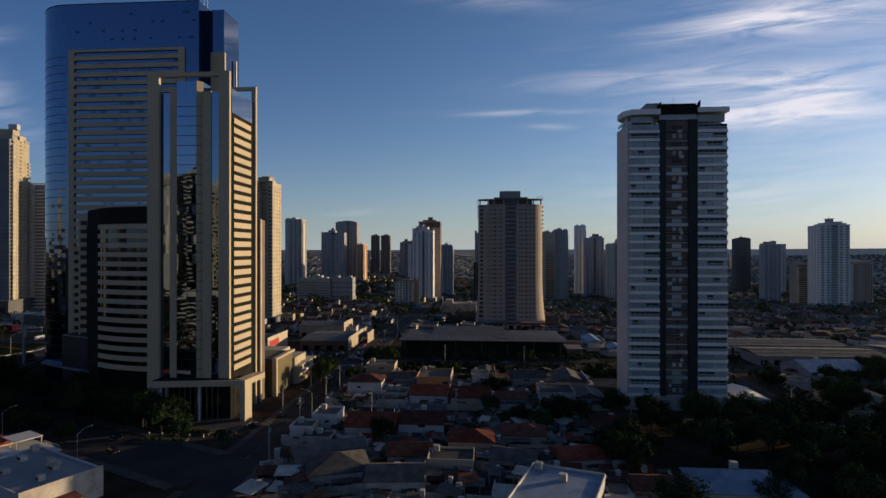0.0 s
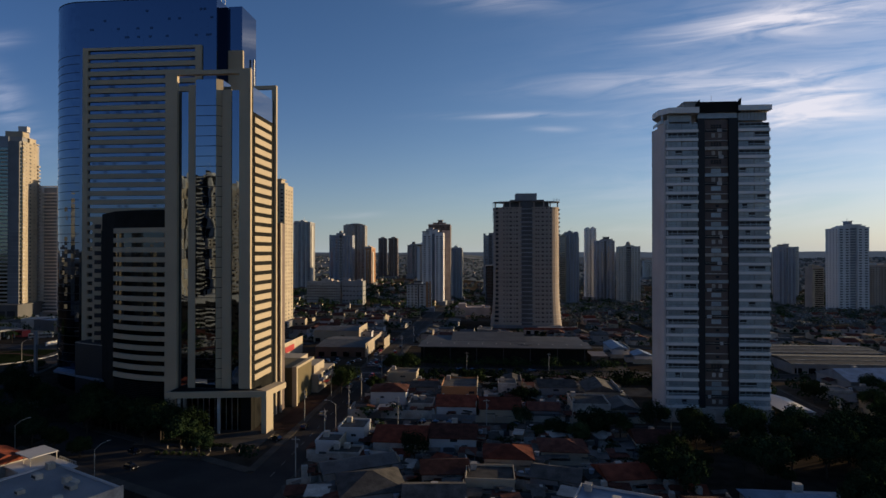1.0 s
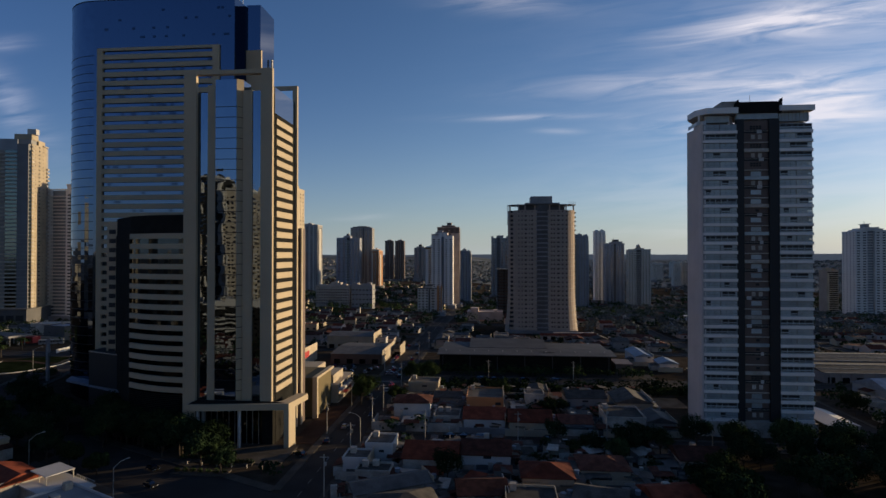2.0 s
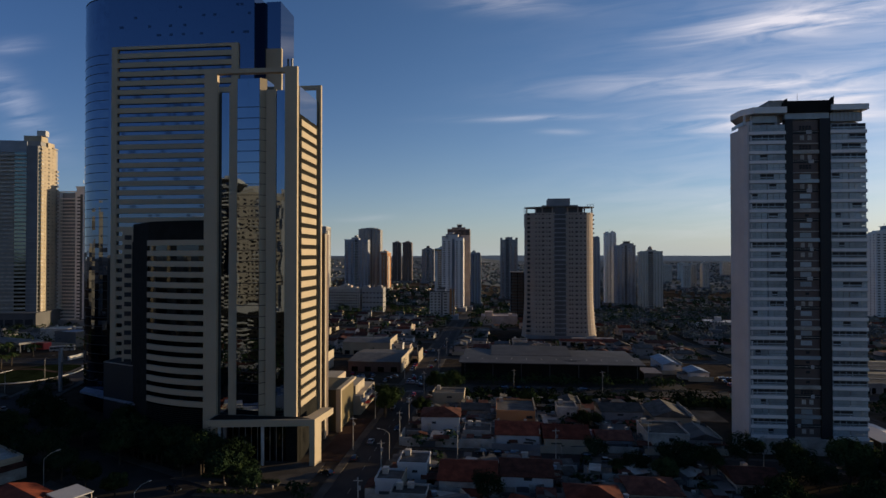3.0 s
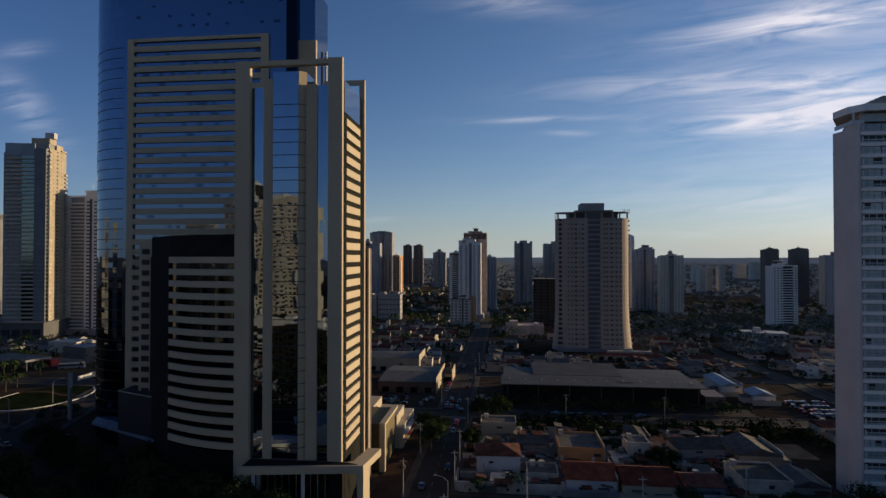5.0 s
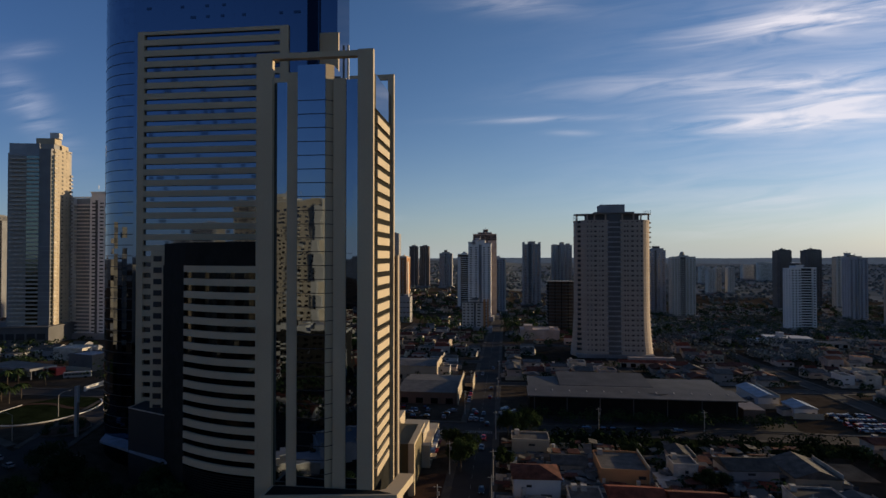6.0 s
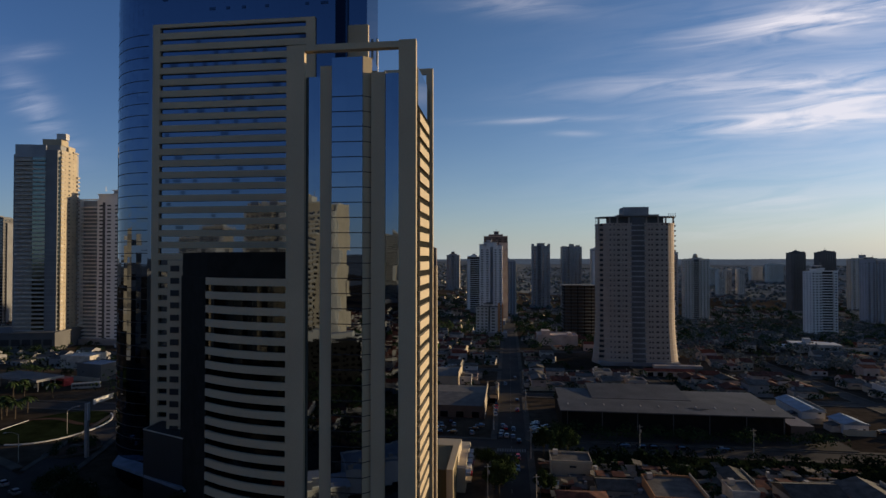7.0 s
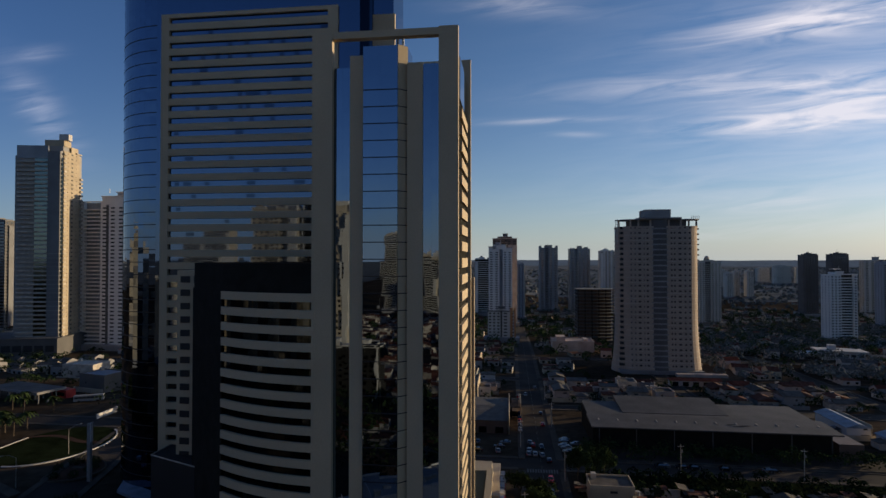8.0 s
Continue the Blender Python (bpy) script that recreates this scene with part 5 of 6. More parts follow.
# the nearest houses, one by one
NEAR = (
    (-48, 221, 13.5, 11, 6.6, WHITE, CLAY_OLD, "hip", "white two-storey house with brown hipped roof", 3),
    (-48, 255, 13, 9, 5.6, CREAM, FIBRE, "flat", "cream flat-roofed house with raised side walls", 0),
    (-21, 233, 14, 16, 6.0, ORANGE, FIBRE, "flat", "ochre house with dark flat roof and side walls", 0),
    (-21, 212, 14.2, 13.6, 4.4, WHITE, CLAY, "gable", "white house with red clay roof", 0),
    (-5.2, 210, 14.5, 14, 4.4, CREAM, CLAY, "gable", "cream house with dark red roof", 0),
    (-36, 240, 11, 9, 3.6, WHITE_OLD, FIBRE, "gable", "small weathered house with grey roof", 0),
    (-34.5, 214, 9, 9, 3.2, WHITE_OLD, FIBRE, "flat", "low white outbuilding with flat roof", 0),
    (10.5, 211, 11, 10, 3.4, BLUEGREY, CLAY_OLD, "gable", "low grey house with old clay roof", 0),
    (27, 212, 13, 14, 5.6, WHITE_OLD, FIBRE, "flat", "weathered white house with roof terrace", 0),
    (39, 213, 10, 12, 4.2, GREY, METAL_ROOF, "gable", "white house with metal roof", 0),
    (18, 237, 15, 11, 5.6, GREY, FIBRE, "gable", "grey two-storey house with dark gabled roof", 4),
    (36, 238, 13, 16, 4.6, CREAM, FIBRE, "gable", "cream house with grey gabled roof", 0),
    (-35.5, 173, 15, 14.6, 4.8, WHITE_OLD, CLAY, "gable", "long house with large red clay roof", 0),
    (-20, 176, 13.8, 13, 5.0, WHITE, CLAY_OLD, "gable", "white house with brown hipped roof", 0),
    (-51, 176, 8, 9, 6.0, WHITE, FIBRE, "flat", "narrow white two-storey house", 0),
    (-56, 167, 7, 7, 4.6, WHITE, FIBRE, "flat", "small white house with flat roof", 0),
    (-50, 161, 9, 6, 3.4, WHITE_OLD, FIBRE, "flat", "low weathered outbuilding with flat roof", 0),
    (-44, 152, 20, 8, 3.8, WHITE_OLD, METAL_ROOF, "gable", "long low shed with pale metal roof", 28),
    (-38, 139, 15, 14, 4.4, GREY, FIBRE, "hip", "grey house with dark hipped roof", 20),
    (-21, 152, 12, 10, 3.6, WHITE_OLD, CLAY_OLD, "gable", "weathered house with dark clay roof", 8),
    (-4, 162, 13, 11, 4.4, CREAM, CLAY, "hip", "cream house with dark red hipped roof", 0),
    (-9, 147, 12, 9, 3.8, CREAM, FIBRE, "flat", "cream house with bright side wall", 0),
    (-22, 135, 14, 11, 4.0, WHITE_OLD, FIBRE, "gable", "weathered house with dark fibre-cement roof", 6),
    (15.9, 122.1, 17, 24, 6.0, WHITE, BLUE_ROOF, "flat", "white building with pale flat metal roof", -20),
    (12, 170, 13, 11, 3.8, CREAM, CLAY_OLD, "hip", "cream house with dark hipped roof", 0),
    (8, 150, 12, 9, 3.6, GREY, FIBRE, "gable", "grey house with fibre-cement roof", -14),
    (25, 152, 12, 10, 3.8, WHITE_OLD, CLAY, "gable", "weathered house with red clay roof", 12),
    (40, 178, 12, 12, 4.4, WHITE_OLD, CLAY_OLD, "gable", "weathered house with brown roof", 0),
    (60, 134, 22, 14, 4.6, WHITE_OLD, BLUE_ROOF, "hip", "pavilion with blue-grey hipped roof", 0),
    (40, 134, 10, 9, 3.8, CREAM, CLAY_OLD, "gable", "small cream house with clay roof", 0),
    (-109, 124, 29, 17, 6.0, WHITE, GREY, "flat", "white commercial building with flat grey roof", -25),
    (-172, 164, 18, 12, 4.4, CREAM, WHITE_OLD, "flat", "cream house with pale layered roofs", -26),
    (-142, 144.5, 15, 11, 5.0, CREAM, CLAY, "gable", "cream house with red clay roof", -26),
    (-86, 92, 16, 14, 4.4, WHITE_OLD, CLAY_OLD, "hip", "weathered house with clay hipped roof", -26),
    (66.0, 340, 9.5, 24, 5.0, WHITE, BLUE_ROOF, "gable", "long white hall with pale gabled roof", 0),
    (74.5, 318, 9.5, 11, 4.0, WHITE, BLUE_ROOF, "gable", "white hall with pale blue-grey roof", 0),
    (158, 268, 28, 20, 4.4, BLUEGREY, BLUE_ROOF, "gable", "blue-grey hall with pale gabled roof", 8),
    (-286, 336, 17, 13, 8.0, DARKGREY, BLUE_ROOF, "flat", "grey two-storey block with pale flat roof", -12),
    (-336, 384, 20, 14, 8.0, WHITE_OLD, WHITE_OLD, "flat", "white two-storey block with pale flat roof", 0),
)
KEEP = [(0, 24, 158, 182), (-262, -218, 230, 280), (-200, -78, 172, 265), (-152, -74, 265, 362), (-56, 64, 255, 348), (44, 98, 200, 240), (-34, 70, 452, 505), (58, 108, 290, 362), (140, 226, 528, 572), (14, 52, 420, 450), (42, 62, 240, 258), (138, 208, 288, 352), (214, 322, 238, 272), (214, 322, 298, 332), (94, 109, 211, 236), (44, 205, 150, 194), (-480, -345, 420, 490), (-110, -70, 600, 640), (-255, -150, 680, 745), (-50, 0, 545, 590), (-20, 30, 630, 672), (266, 310, 474, 510), (-352, -250, 288, 405), (-330, -282, 296, 328)]
for row in NEAR:
    x, y, w, d = row[:4]
    near = house(*row[:9], turn=row[9])
    annex(near, w, d, random.Random(int(x * 7 + y)))
    KEEP.append((x - w / 2 - 3, x + w / 2 + 3, y - d / 2 - 3, y + d / 2 + 3))
roof_gear = thing("roof_units", "pale ventilation boxes on the flat roof", "roof units", at=(-109, 124, land(-109, 124) + 6.35), turn=-25)
for x, y, w, h in ((-9, 2, 2.4, 1.2), (-3, -4, 1.6, 0.9), (4, 3, 3.0, 1.0), (9, -2, 1.4, 1.4), (0, 5, 5.0, 0.7)):
    unit = piece("unit", (w, 1.5, h), (x, y, h / 2), WHITE_OLD, roof_gear)
    piece("grille", (w * 0.7, 0.1, h * 0.5), (0, -0.78, 0), BLACK, unit)
terrace = thing("roof_terrace", "pale flat terrace roofs with a slim white railing", "terrace", at=(-126, 141, land(-126, 141)), turn=-26)
part("block", boxes((-10, 8, -4, 5, -0.5, 4.2)), WHITE_OLD, terrace)
part("roof_slab", boxes((-10.5, 8.5, -4.5, 5.5, 4.2, 4.5)), WHITE, terrace, "pale roof slab")
part("upper_slab", boxes((-9, -1, -1.5, 5.2, 6.6, 6.85)), WHITE, terrace, "thin pale upper roof")
for x, y in ((-8.7, -1.2), (-5, -1.2), (-1.3, -1.2), (-8.7, 4.9), (-1.3, 4.9)):
    piece("post", (0.2, 0.2, 2.1), (x, y, 5.55), WHITE_OLD, terrace)
for i in range(10):
    piece("railing_post", (0.08, 0.08, 1.0), (-0.2 + i * 0.92, 5.2, 5.0), STEEL, terrace)
part("rail", boxes((-0.3, 8.3, 5.15, 5.25, 5.5, 5.58)), STEEL, terrace)
garden_wall = thing("garden_wall", "long weathered white garden wall along the street", "wall")
part("wall", boxes((-60, -28.5, 203.6, 204.0, 0, 3.0)), WHITE_OLD, garden_wall)
part("return", boxes((-60.4, -60, 203.6, 214, 0, 3.0)), WHITE_OLD, garden_wall)


def lean_to(x, y, w, d, h, turn, roof_mat, wall):
    """A small yard shelter: two side walls and one tilted sheet on a post."""
    t = thing("lean_to", "small yard shelter with one tilted sheet roof", "shelter", "yard shelters", at=(x, y, land(x, y)), turn=turn)
    part("wall", boxes((-w / 2, -w / 2 + 0.15, -d / 2, d / 2, -0.3, h), (-w / 2 + 0.15, w / 2, d / 2 - 0.15, d / 2, -0.3, h + 0.4)), wall, t)
    b = bmesh.new()
    low = [b.verts.new(p) for p in ((-w / 2 - 0.3, -d / 2 - 0.4, h), (w / 2 + 0.3, -d / 2 - 0.4, h), (w / 2 + 0.3, d / 2 + 0.2, h + 0.7), (-w / 2 - 0.3, d / 2 + 0.2, h + 0.7))]
    top = [b.verts.new(q.co + Vector((0, 0, 0.07))) for q in low]
    b.faces.new(list(reversed(low)))
    b.faces.new(top)
    for i in range(4):
        b.faces.new((low[i], low[(i + 1) % 4], top[(i + 1) % 4], top[i]))
    part("roof", b, roof_mat, t)
    piece("post", (0.16, 0.16, h + 0.3), (w / 2 - 0.2, -d / 2, h / 2 - 0.15), WHITE_OLD, t)


r_yard = random.Random(23)
YARDS = [k for k in KEEP if k[3] - k[2] < 40]
for i in range(420):
    x, y = r_yard.uniform(-58, 42), r_yard.uniform(126, 248)
    w, d = r_yard.uniform(2.6, 6.0), r_yard.uniform(2.4, 5.5)
    if not clear_of_roads(x, y, 2.5) or any(a + 2.0 - w / 2 < x < b - 2.0 + w / 2 and c + 2.0 - d / 2 < y < e - 2.0 + d / 2 for a, b, c, e in YARDS):
        continue
    YARDS.append((x - w / 2 - 2.2, x + w / 2 + 2.2, y - d / 2 - 2.2, y + d / 2 + 2.2))
    lean_to(x, y, w, d, r_yard.uniform(2.1, 2.9), r_yard.uniform(-25, 25), r_yard.choice((FIBRE, METAL_ROOF, CLAY_OLD, CLAY, WHITE_OLD)), r_yard.choice((WHITE_OLD, GREY, CREAM)))


def yard_clutter(name, label, material, count, seed, kind):
    """Low walls, loose sheets and small boxes in the yards between the near houses, too many to count."""
    r = random.Random(seed)
    verts, faces = [], []
    for _ in range(count):
        x, y = r.uniform(-59, 46), r.uniform(118, 262)
        if not clear_of_roads(x, y, 1.0) or 44 < x and 200 < y < 240:
            continue
        a = r.choice((0, 0, 90)) + r.uniform(-8, 8) + (24 if y < 165 and x < -25 else 0)
        if kind == "wall":
            w, d, z0, z1, tip = r.uniform(3, 9), 0.16, -0.2, r.uniform(1.7, 2.6), 0.0
        elif kind == "sheet":
            w, d, z0, tip = r.uniform(2, 5.5), r.uniform(1.6, 4), r.uniform(2.2, 3.4), r.uniform(-0.7, 0.7)
            z1 = z0 + 0.09
        else:
            w, d, z0, tip = r.uniform(0.7, 1.6), r.uniform(0.7, 1.4), 0.0, 0.0
            z1 = r.uniform(0.8, 4.6)
        m = pose(x, y, land(x, y), 0, 0, a)
        k = len(verts)
        for z in (z0, z1):
            verts += [tuple(m @ Vector(p)) for p in ((-w / 2, -d / 2, z), (w / 2, -d / 2, z), (w / 2, d / 2, z + tip), (-w / 2, d / 2, z + tip))]
        faces += [tuple(k + q for q in f) for f in ((3, 2, 1, 0), (4, 5, 6, 7), (0, 1, 5, 4), (1, 2, 6, 5), (2, 3, 7, 6), (3, 0, 4, 7))]
    m2 = bpy.data.meshes.new(name)
    m2.from_pydata(verts, [], faces)
    m2.materials.append(material)
    tagged(new(name, m2), label, "yard clutter", kind="stuff")


yard_clutter("yard_walls", "weathered low walls dividing the yards", WHITE_OLD, 330, 71, "wall")
yard_clutter("yard_walls", "dark grey low walls dividing the yards", DARKGREY, 260, 72, "wall")
yard_clutter("loose_sheets", "dark fibre-cement sheets over yards and sheds", FIBRE, 330, 73, "sheet")
yard_clutter("loose_sheets", "old clay-tiled lean-to roofs over yards", CLAY_OLD, 240, 74, "sheet")
yard_clutter("loose_sheets", "pale metal sheets over yards", METAL_ROOF, 110, 75, "sheet")
yard_clutter("yard_boxes", "small pale tanks, chimneys and sheds between houses", WHITE_OLD, 200, 76, "box")


def free_spot(x, y, m):
    return clear_of_roads(x, y, m) and not any(a - m < x < b + m and c - m < y < d + m for a, b, c, d in KEEP)


rng = random.Random(11)
WALLS = (WHITE, WHITE_OLD, CREAM, WHITE_OLD, GREY, PINK)
TOPS = (CLAY, CLAY_OLD, CLAY_OLD, FIBRE, FIBRE, METAL_ROOF)
WORDS = {"hip": "hipped", "gable": "gabled", "flat": "flat"}
ROOF_WORDS = {CLAY.name: "red clay", CLAY_OLD.name: "dark clay", FIBRE.name: "grey fibre-cement", METAL_ROOF.name: "grey metal"}
WALL_WORDS = {WHITE.name: "white", WHITE_OLD.name: "weathered white", CREAM.name: "cream", GREY.name: "grey", PINK.name: "pinkish"}
spots = []
for gy in range(0, 36):
    for gx in range(-30, 34):
        x, y = gx * 13.2 + rng.uniform(-2.5, 2.5), 158 + gy * 12.6 + rng.uniform(-2, 2)
        if x < -0.9 * y - 20 or x > 0.9 * y + 20 or not free_spot(x, y, 5.2) or rng.random() < 0.1:
            continue
        spots.append((x, y))
spots.sort(key=lambda p: math.hypot(p[0] + 40, p[1] - 40))
for x, y in spots[:135]:
    w, d = rng.uniform(6.5, 11), rng.uniform(7, 11)
    h = rng.choice((3.0, 3.3, 3.6, 5.8, 6.2))
    kind = rng.choice(("hip", "gable", "gable", "flat"))
    wall, top = rng.choice(WALLS), rng.choice(TOPS)
    if kind == "flat":
        top = rng.choice((FIBRE, METAL_ROOF))
    t = house(x, y, w, d, h, wall, top, kind, f"{WALL_WORDS[wall.name]} house with {WORDS[kind]} {ROOF_WORDS[top.name]} roof", rng.uniform(-3, 3))
    annex(t, w, d, rng)


def roofscape(name, label, count, area, walls, top, seed, places=None):
    """Distant low houses, too many to count, in one mesh."""
    r = random.Random(seed)
    verts, faces, mats = [], [], []
    for x, y in places if places is not None else [area(r) for _ in range(count)]:
        if places is None and not free_spot(x, y, 4):
            continue
        w, d, h = r.uniform(7, 12), r.uniform(7, 12), r.choice((3.0, 3.4, 3.8, 6.0))
        z, k = land(x, y) - 0.5, len(verts)
        a = r.uniform(-0.25, 0.25)
        ca, sa = math.cos(a), math.sin(a)
        rise = r.choice((0.2, 1.6, 2.2))
        for px, py, pz in ((-w, -d, 0), (w, -d, 0), (w, d, 0), (-w, d, 0), (-w, -d, h), (w, -d, h), (w, d, h), (-w, d, h), (-w, 0, h + rise), (w, 0, h + rise)):
            px, py = px / 2, py / 2
            verts.append((x + px * ca - py * sa, y + px * sa + py * ca, z + pz))
        for f, m in (((0, 1, 5, 4), 0), ((1, 2, 6, 9, 5), 0), ((2, 3, 7, 6), 0), ((3, 0, 4, 8, 7), 0), ((4, 5, 9, 8), 1), ((8, 9, 6, 7), 1)):
            faces.append(tuple(k + i for i in f))
            mats.append(m)
        for wx in (-0.28, 0.22):  # dark openings in the front
            k = len(verts)
            for px, pz in ((wx * w, 0.9), (wx * w + 1.7, 0.9), (wx * w + 1.7, 2.3), (wx * w, 2.3)):
                verts.append((x + px * ca + (d / 2 + 0.05) * sa, y + px * sa - (d / 2 + 0.05) * ca, z + 0.5 + pz))
            faces.append((k, k + 1, k + 2, k + 3))
            mats.append(2)
    m2 = bpy.data.meshes.new(name)
    m2.from_pydata(verts, [], faces)
    m2.materials.append(walls)
    m2.materials.append(top)
    m2.materials.append(PANE)
    m2.polygons.foreach_set("material_index", mats)
    return tagged(new(name, m2), label, "houses", kind="stuff")


def wedge(y0, y1, left=0.95, right=0.95):
    def pick(r):
        y = y0 + (y1 - y0) * r.random() ** 0.8
        return r.uniform(-left * y - 60, right * y + 60), y
    return pick


for part_no, (wm, tm, words) in enumerate(((WHITE_OLD, FIBRE, "weathered houses with grey roofs beyond the market hall"), (CREAM, CLAY_OLD, "cream houses with dark clay roofs beyond the market hall"), (PINK, CLAY, "pinkish houses with red clay roofs beyond the market hall"))):
    roofscape("far_houses", words, 0, None, wm, tm, 40 + part_no, spots[135 + part_no::3])
roofscape("far_houses", "distant weathered houses with grey roofs", 900, wedge(590, 1300), WHITE_OLD, FIBRE, 1)
roofscape("far_houses", "distant cream houses with dark clay roofs", 800, wedge(590, 1300), CREAM, CLAY_OLD, 2)
roofscape("far_houses", "distant pale houses spread towards the skyline", 2200, wedge(1300, 3600), WHITE_OLD, CLAY_OLD, 3)
roofscape("far_houses", "low houses behind the viewpoint", 1500, lambda r: (r.uniform(-420, 300), r.uniform(-420, -20)), WHITE_OLD, CLAY_OLD, 4)
roofscape("near_houses", "weathered low houses below the viewpoint", 150, lambda r: (r.uniform(-230, 190), r.uniform(-20, 84)), GREY, CLAY_OLD, 5)


# ---------- trees ----------
def leaf_cloud(b, r, blobs, per, size):
    """Many small leaf clumps round several centres, with gaps between."""
    for cx, cy, cz, rad in blobs:
        for _ in range(per):
            u = Vector((r.gauss(0, 1), r.gauss(0, 1), r.gauss(0, 0.8))).normalized() * rad * (0.55 + 0.5 * r.random())
            c = Vector((cx, cy, cz)) + u
            n0 = u.normalized() + Vector((r.uniform(-1, 1), r.uniform(-1, 1), r.uniform(-1, 1))) * 0.55
            n1 = n0.cross(Vector((r.uniform(-1, 1), r.uniform(-1, 1), r.uniform(-1, 1)))).normalized()
            n2 = n0.cross(n1).normalized()
            s = size * r.uniform(0.6, 1.3)
            p = [c + n1 * s, c + n2 * s * 0.7, c - n1 * s, c - n2 * s * 0.7]
            p[1] += Vector((0, 0, -0.3 * s))
            b.faces.new([b.verts.new(q) for q in p])


def limb(b, p, q, r0, r1):
    d = (Vector(q) - Vector(p)).to_track_quat("Z", "Y").to_matrix().to_4x4()
    length = (Vector(q) - Vector(p)).length
    bmesh.ops.create_cone(b, cap_ends=True, segments=7, radius1=r0, radius2=r1, depth=length, matrix=Matrix.Translation((Vector(p) + Vector(q)) / 2) @ d)


def make_tree(seed, height, spread, leaves, label, at):
    r = random.Random(seed)
    t = thing("tree", label, "tree", "street and garden trees", at=at)
    b = bmesh.new()
    fork = height * 0.38
    limb(b, (0, 0, -0.4), (0.15, 0.1, fork), 0.28, 0.18)
    blobs = []
    for i in range(7):
        a = i * 2.4 + r.uniform(-0.4, 0.4)
        reach = spread * r.uniform(0.35, 0.75)
        tip = (math.cos(a) * reach, math.sin(a) * reach, height * r.uniform(0.58, 0.82))
        limb(b, (0.15, 0.1, fork * r.uniform(0.8, 1.0)), tip, 0.13, 0.04)
        blobs.append((*tip, spread * r.uniform(0.32, 0.5)))
    blobs.append((0, 0, height * 0.85, spread * 0.45))
    part("trunk", b, BARK, t)
    b = bmesh.new()
    leaf_cloud(b, r, blobs, 300, 0.3)
    part("crown", b, leaves, t)
    return t


def make_palm(seed, height, at):
    r = random.Random(seed)
    t = thing("palm_tree", "tall palm with drooping green fronds", "palm", "palms by the avenue", at=at)
    b = bmesh.new()
    limb(b, (0, 0, -0.3), (0.2, 0, height), 0.24, 0.15)
    part("trunk", b, BARK, t)
    for i in range(14):
        b = bmesh.new()
        a, lift = i * 2.4, r.uniform(0.1, 1.0)
        prev = None
        for k in range(6):
            u = k / 5
            d = 3.7 * u
            c = Vector((0.2 + math.cos(a) * d, math.sin(a) * d, height + lift * u * 1.6 - 3.0 * u * u))
            side = Vector((-math.sin(a), math.cos(a), -0.35)) * (0.75 * (1 - u * 0.75))
            row = [b.verts.new(c - side), b.verts.new(c + Vector((0, 0, 0.1))), b.verts.new(c + Vector((-side.x, -side.y, side.z)) * -1 + Vector((0, 0, 2 * side.z)))]
            if prev:
                b.faces.new((prev[0], prev[1], row[1], row[0]))
                b.faces.new((prev[1], prev[2], row[2], row[1]))
            prev = row
        part("frond", b, LEAF, t)
    return t


TREES = [make_tree(21, 9.5, 5.2, LEAF_DARK, "broad dark-green street tree with gappy crown", (-150, 166, 0)),
         make_tree(22, 8.0, 4.2, LEAF, "round mid-green garden tree with thin trunk", (-138, 160, 0)),
         make_tree(23, 12.0, 6.0, LEAF_DARK, "tall dark-green shade tree with wide crown", (-165, 172, 0)),
         make_tree(24, 6.0, 3.4, LEAF, "small leafy green garden tree", (-128, 158, 0)),
         make_tree(25, 10.5, 5.4, LEAF, "spreading mid-green shade tree with limbs", (-178, 178, 0))]
rt = random.Random(77)


PLANTED, REST = [], []  # beyond a few hundred single trees the rest is one canopy


def plant(x, y, kinds=(0, 1, 2, 3, 4), s0=0.8, s1=1.2):
    if any(math.hypot(x - a, y - b) < d for a, b, d in ((-110, 123, 21), (-128, 134, 12), (-142, 144.5, 12), (-172, 164, 13))):
        return
    if -114 < x < -76 and 148 < y < 184 and y > 181 + 0.447 * (-112 - x) * 1.5 - 2 or -93 < x < -76 and 130 < y < 184:
        return
    if len(PLANTED) >= 285:
        REST.append((x, y))
        return
    PLANTED.append((x, y))
    k = rt.choice(kinds)
    s = rt.uniform(s0, s1)
    c = copy_thing(TREES[k], pose(x, y, land(x, y), 0, 0, rt.uniform(0, 360)))
    c.scale = (s, s, s * rt.uniform(0.9, 1.1))


# planted strip between the avenue and the hotel
for i in range(34):
    x = -152 + i * 1.75 + rt.uniform(-1, 1)
    plant(x, 140 + (-72 - x) * 0.447 + rt.uniform(11.0, 21.0), (0, 2, 0, 4), 0.8, 1.15)
for x, y in ((-71.5, 235), (-73, 240), (-70.5, 243), (-58, 238), (-75.5, 252), (-56, 270), (-52, 268), (-47, 271)):
    plant(x, y, (1, 4), 0.8, 1.05)
# rows along the avenue and in front of the office wing
for i in range(46):
    u = rt.random()
    off = rt.uniform(15, 32)
    x, y = -300 + 195 * u, 242 - 87 * u
    plant(x + off * 0.41, y + off * 0.91) if -190 < x + off * 0.41 < -122 and y + off * 0.91 < 198 else plant(x - off * 0.41, y - off * 0.9)
for i in range(42):
    x, y = rt.uniform(-190, -116), rt.uniform(160, 200)
    if clear_of_roads(x, y, 1.0) and y < 196 - 0.33 * (x + 185):
        plant(x, y)
for i in range(26):
    x, y = rt.uniform(-118, -76), rt.uniform(110, 166)
    if clear_of_roads(x, y, 0.0) and y > 142 - 0.46 * (x + 118):
        plant(x, y)
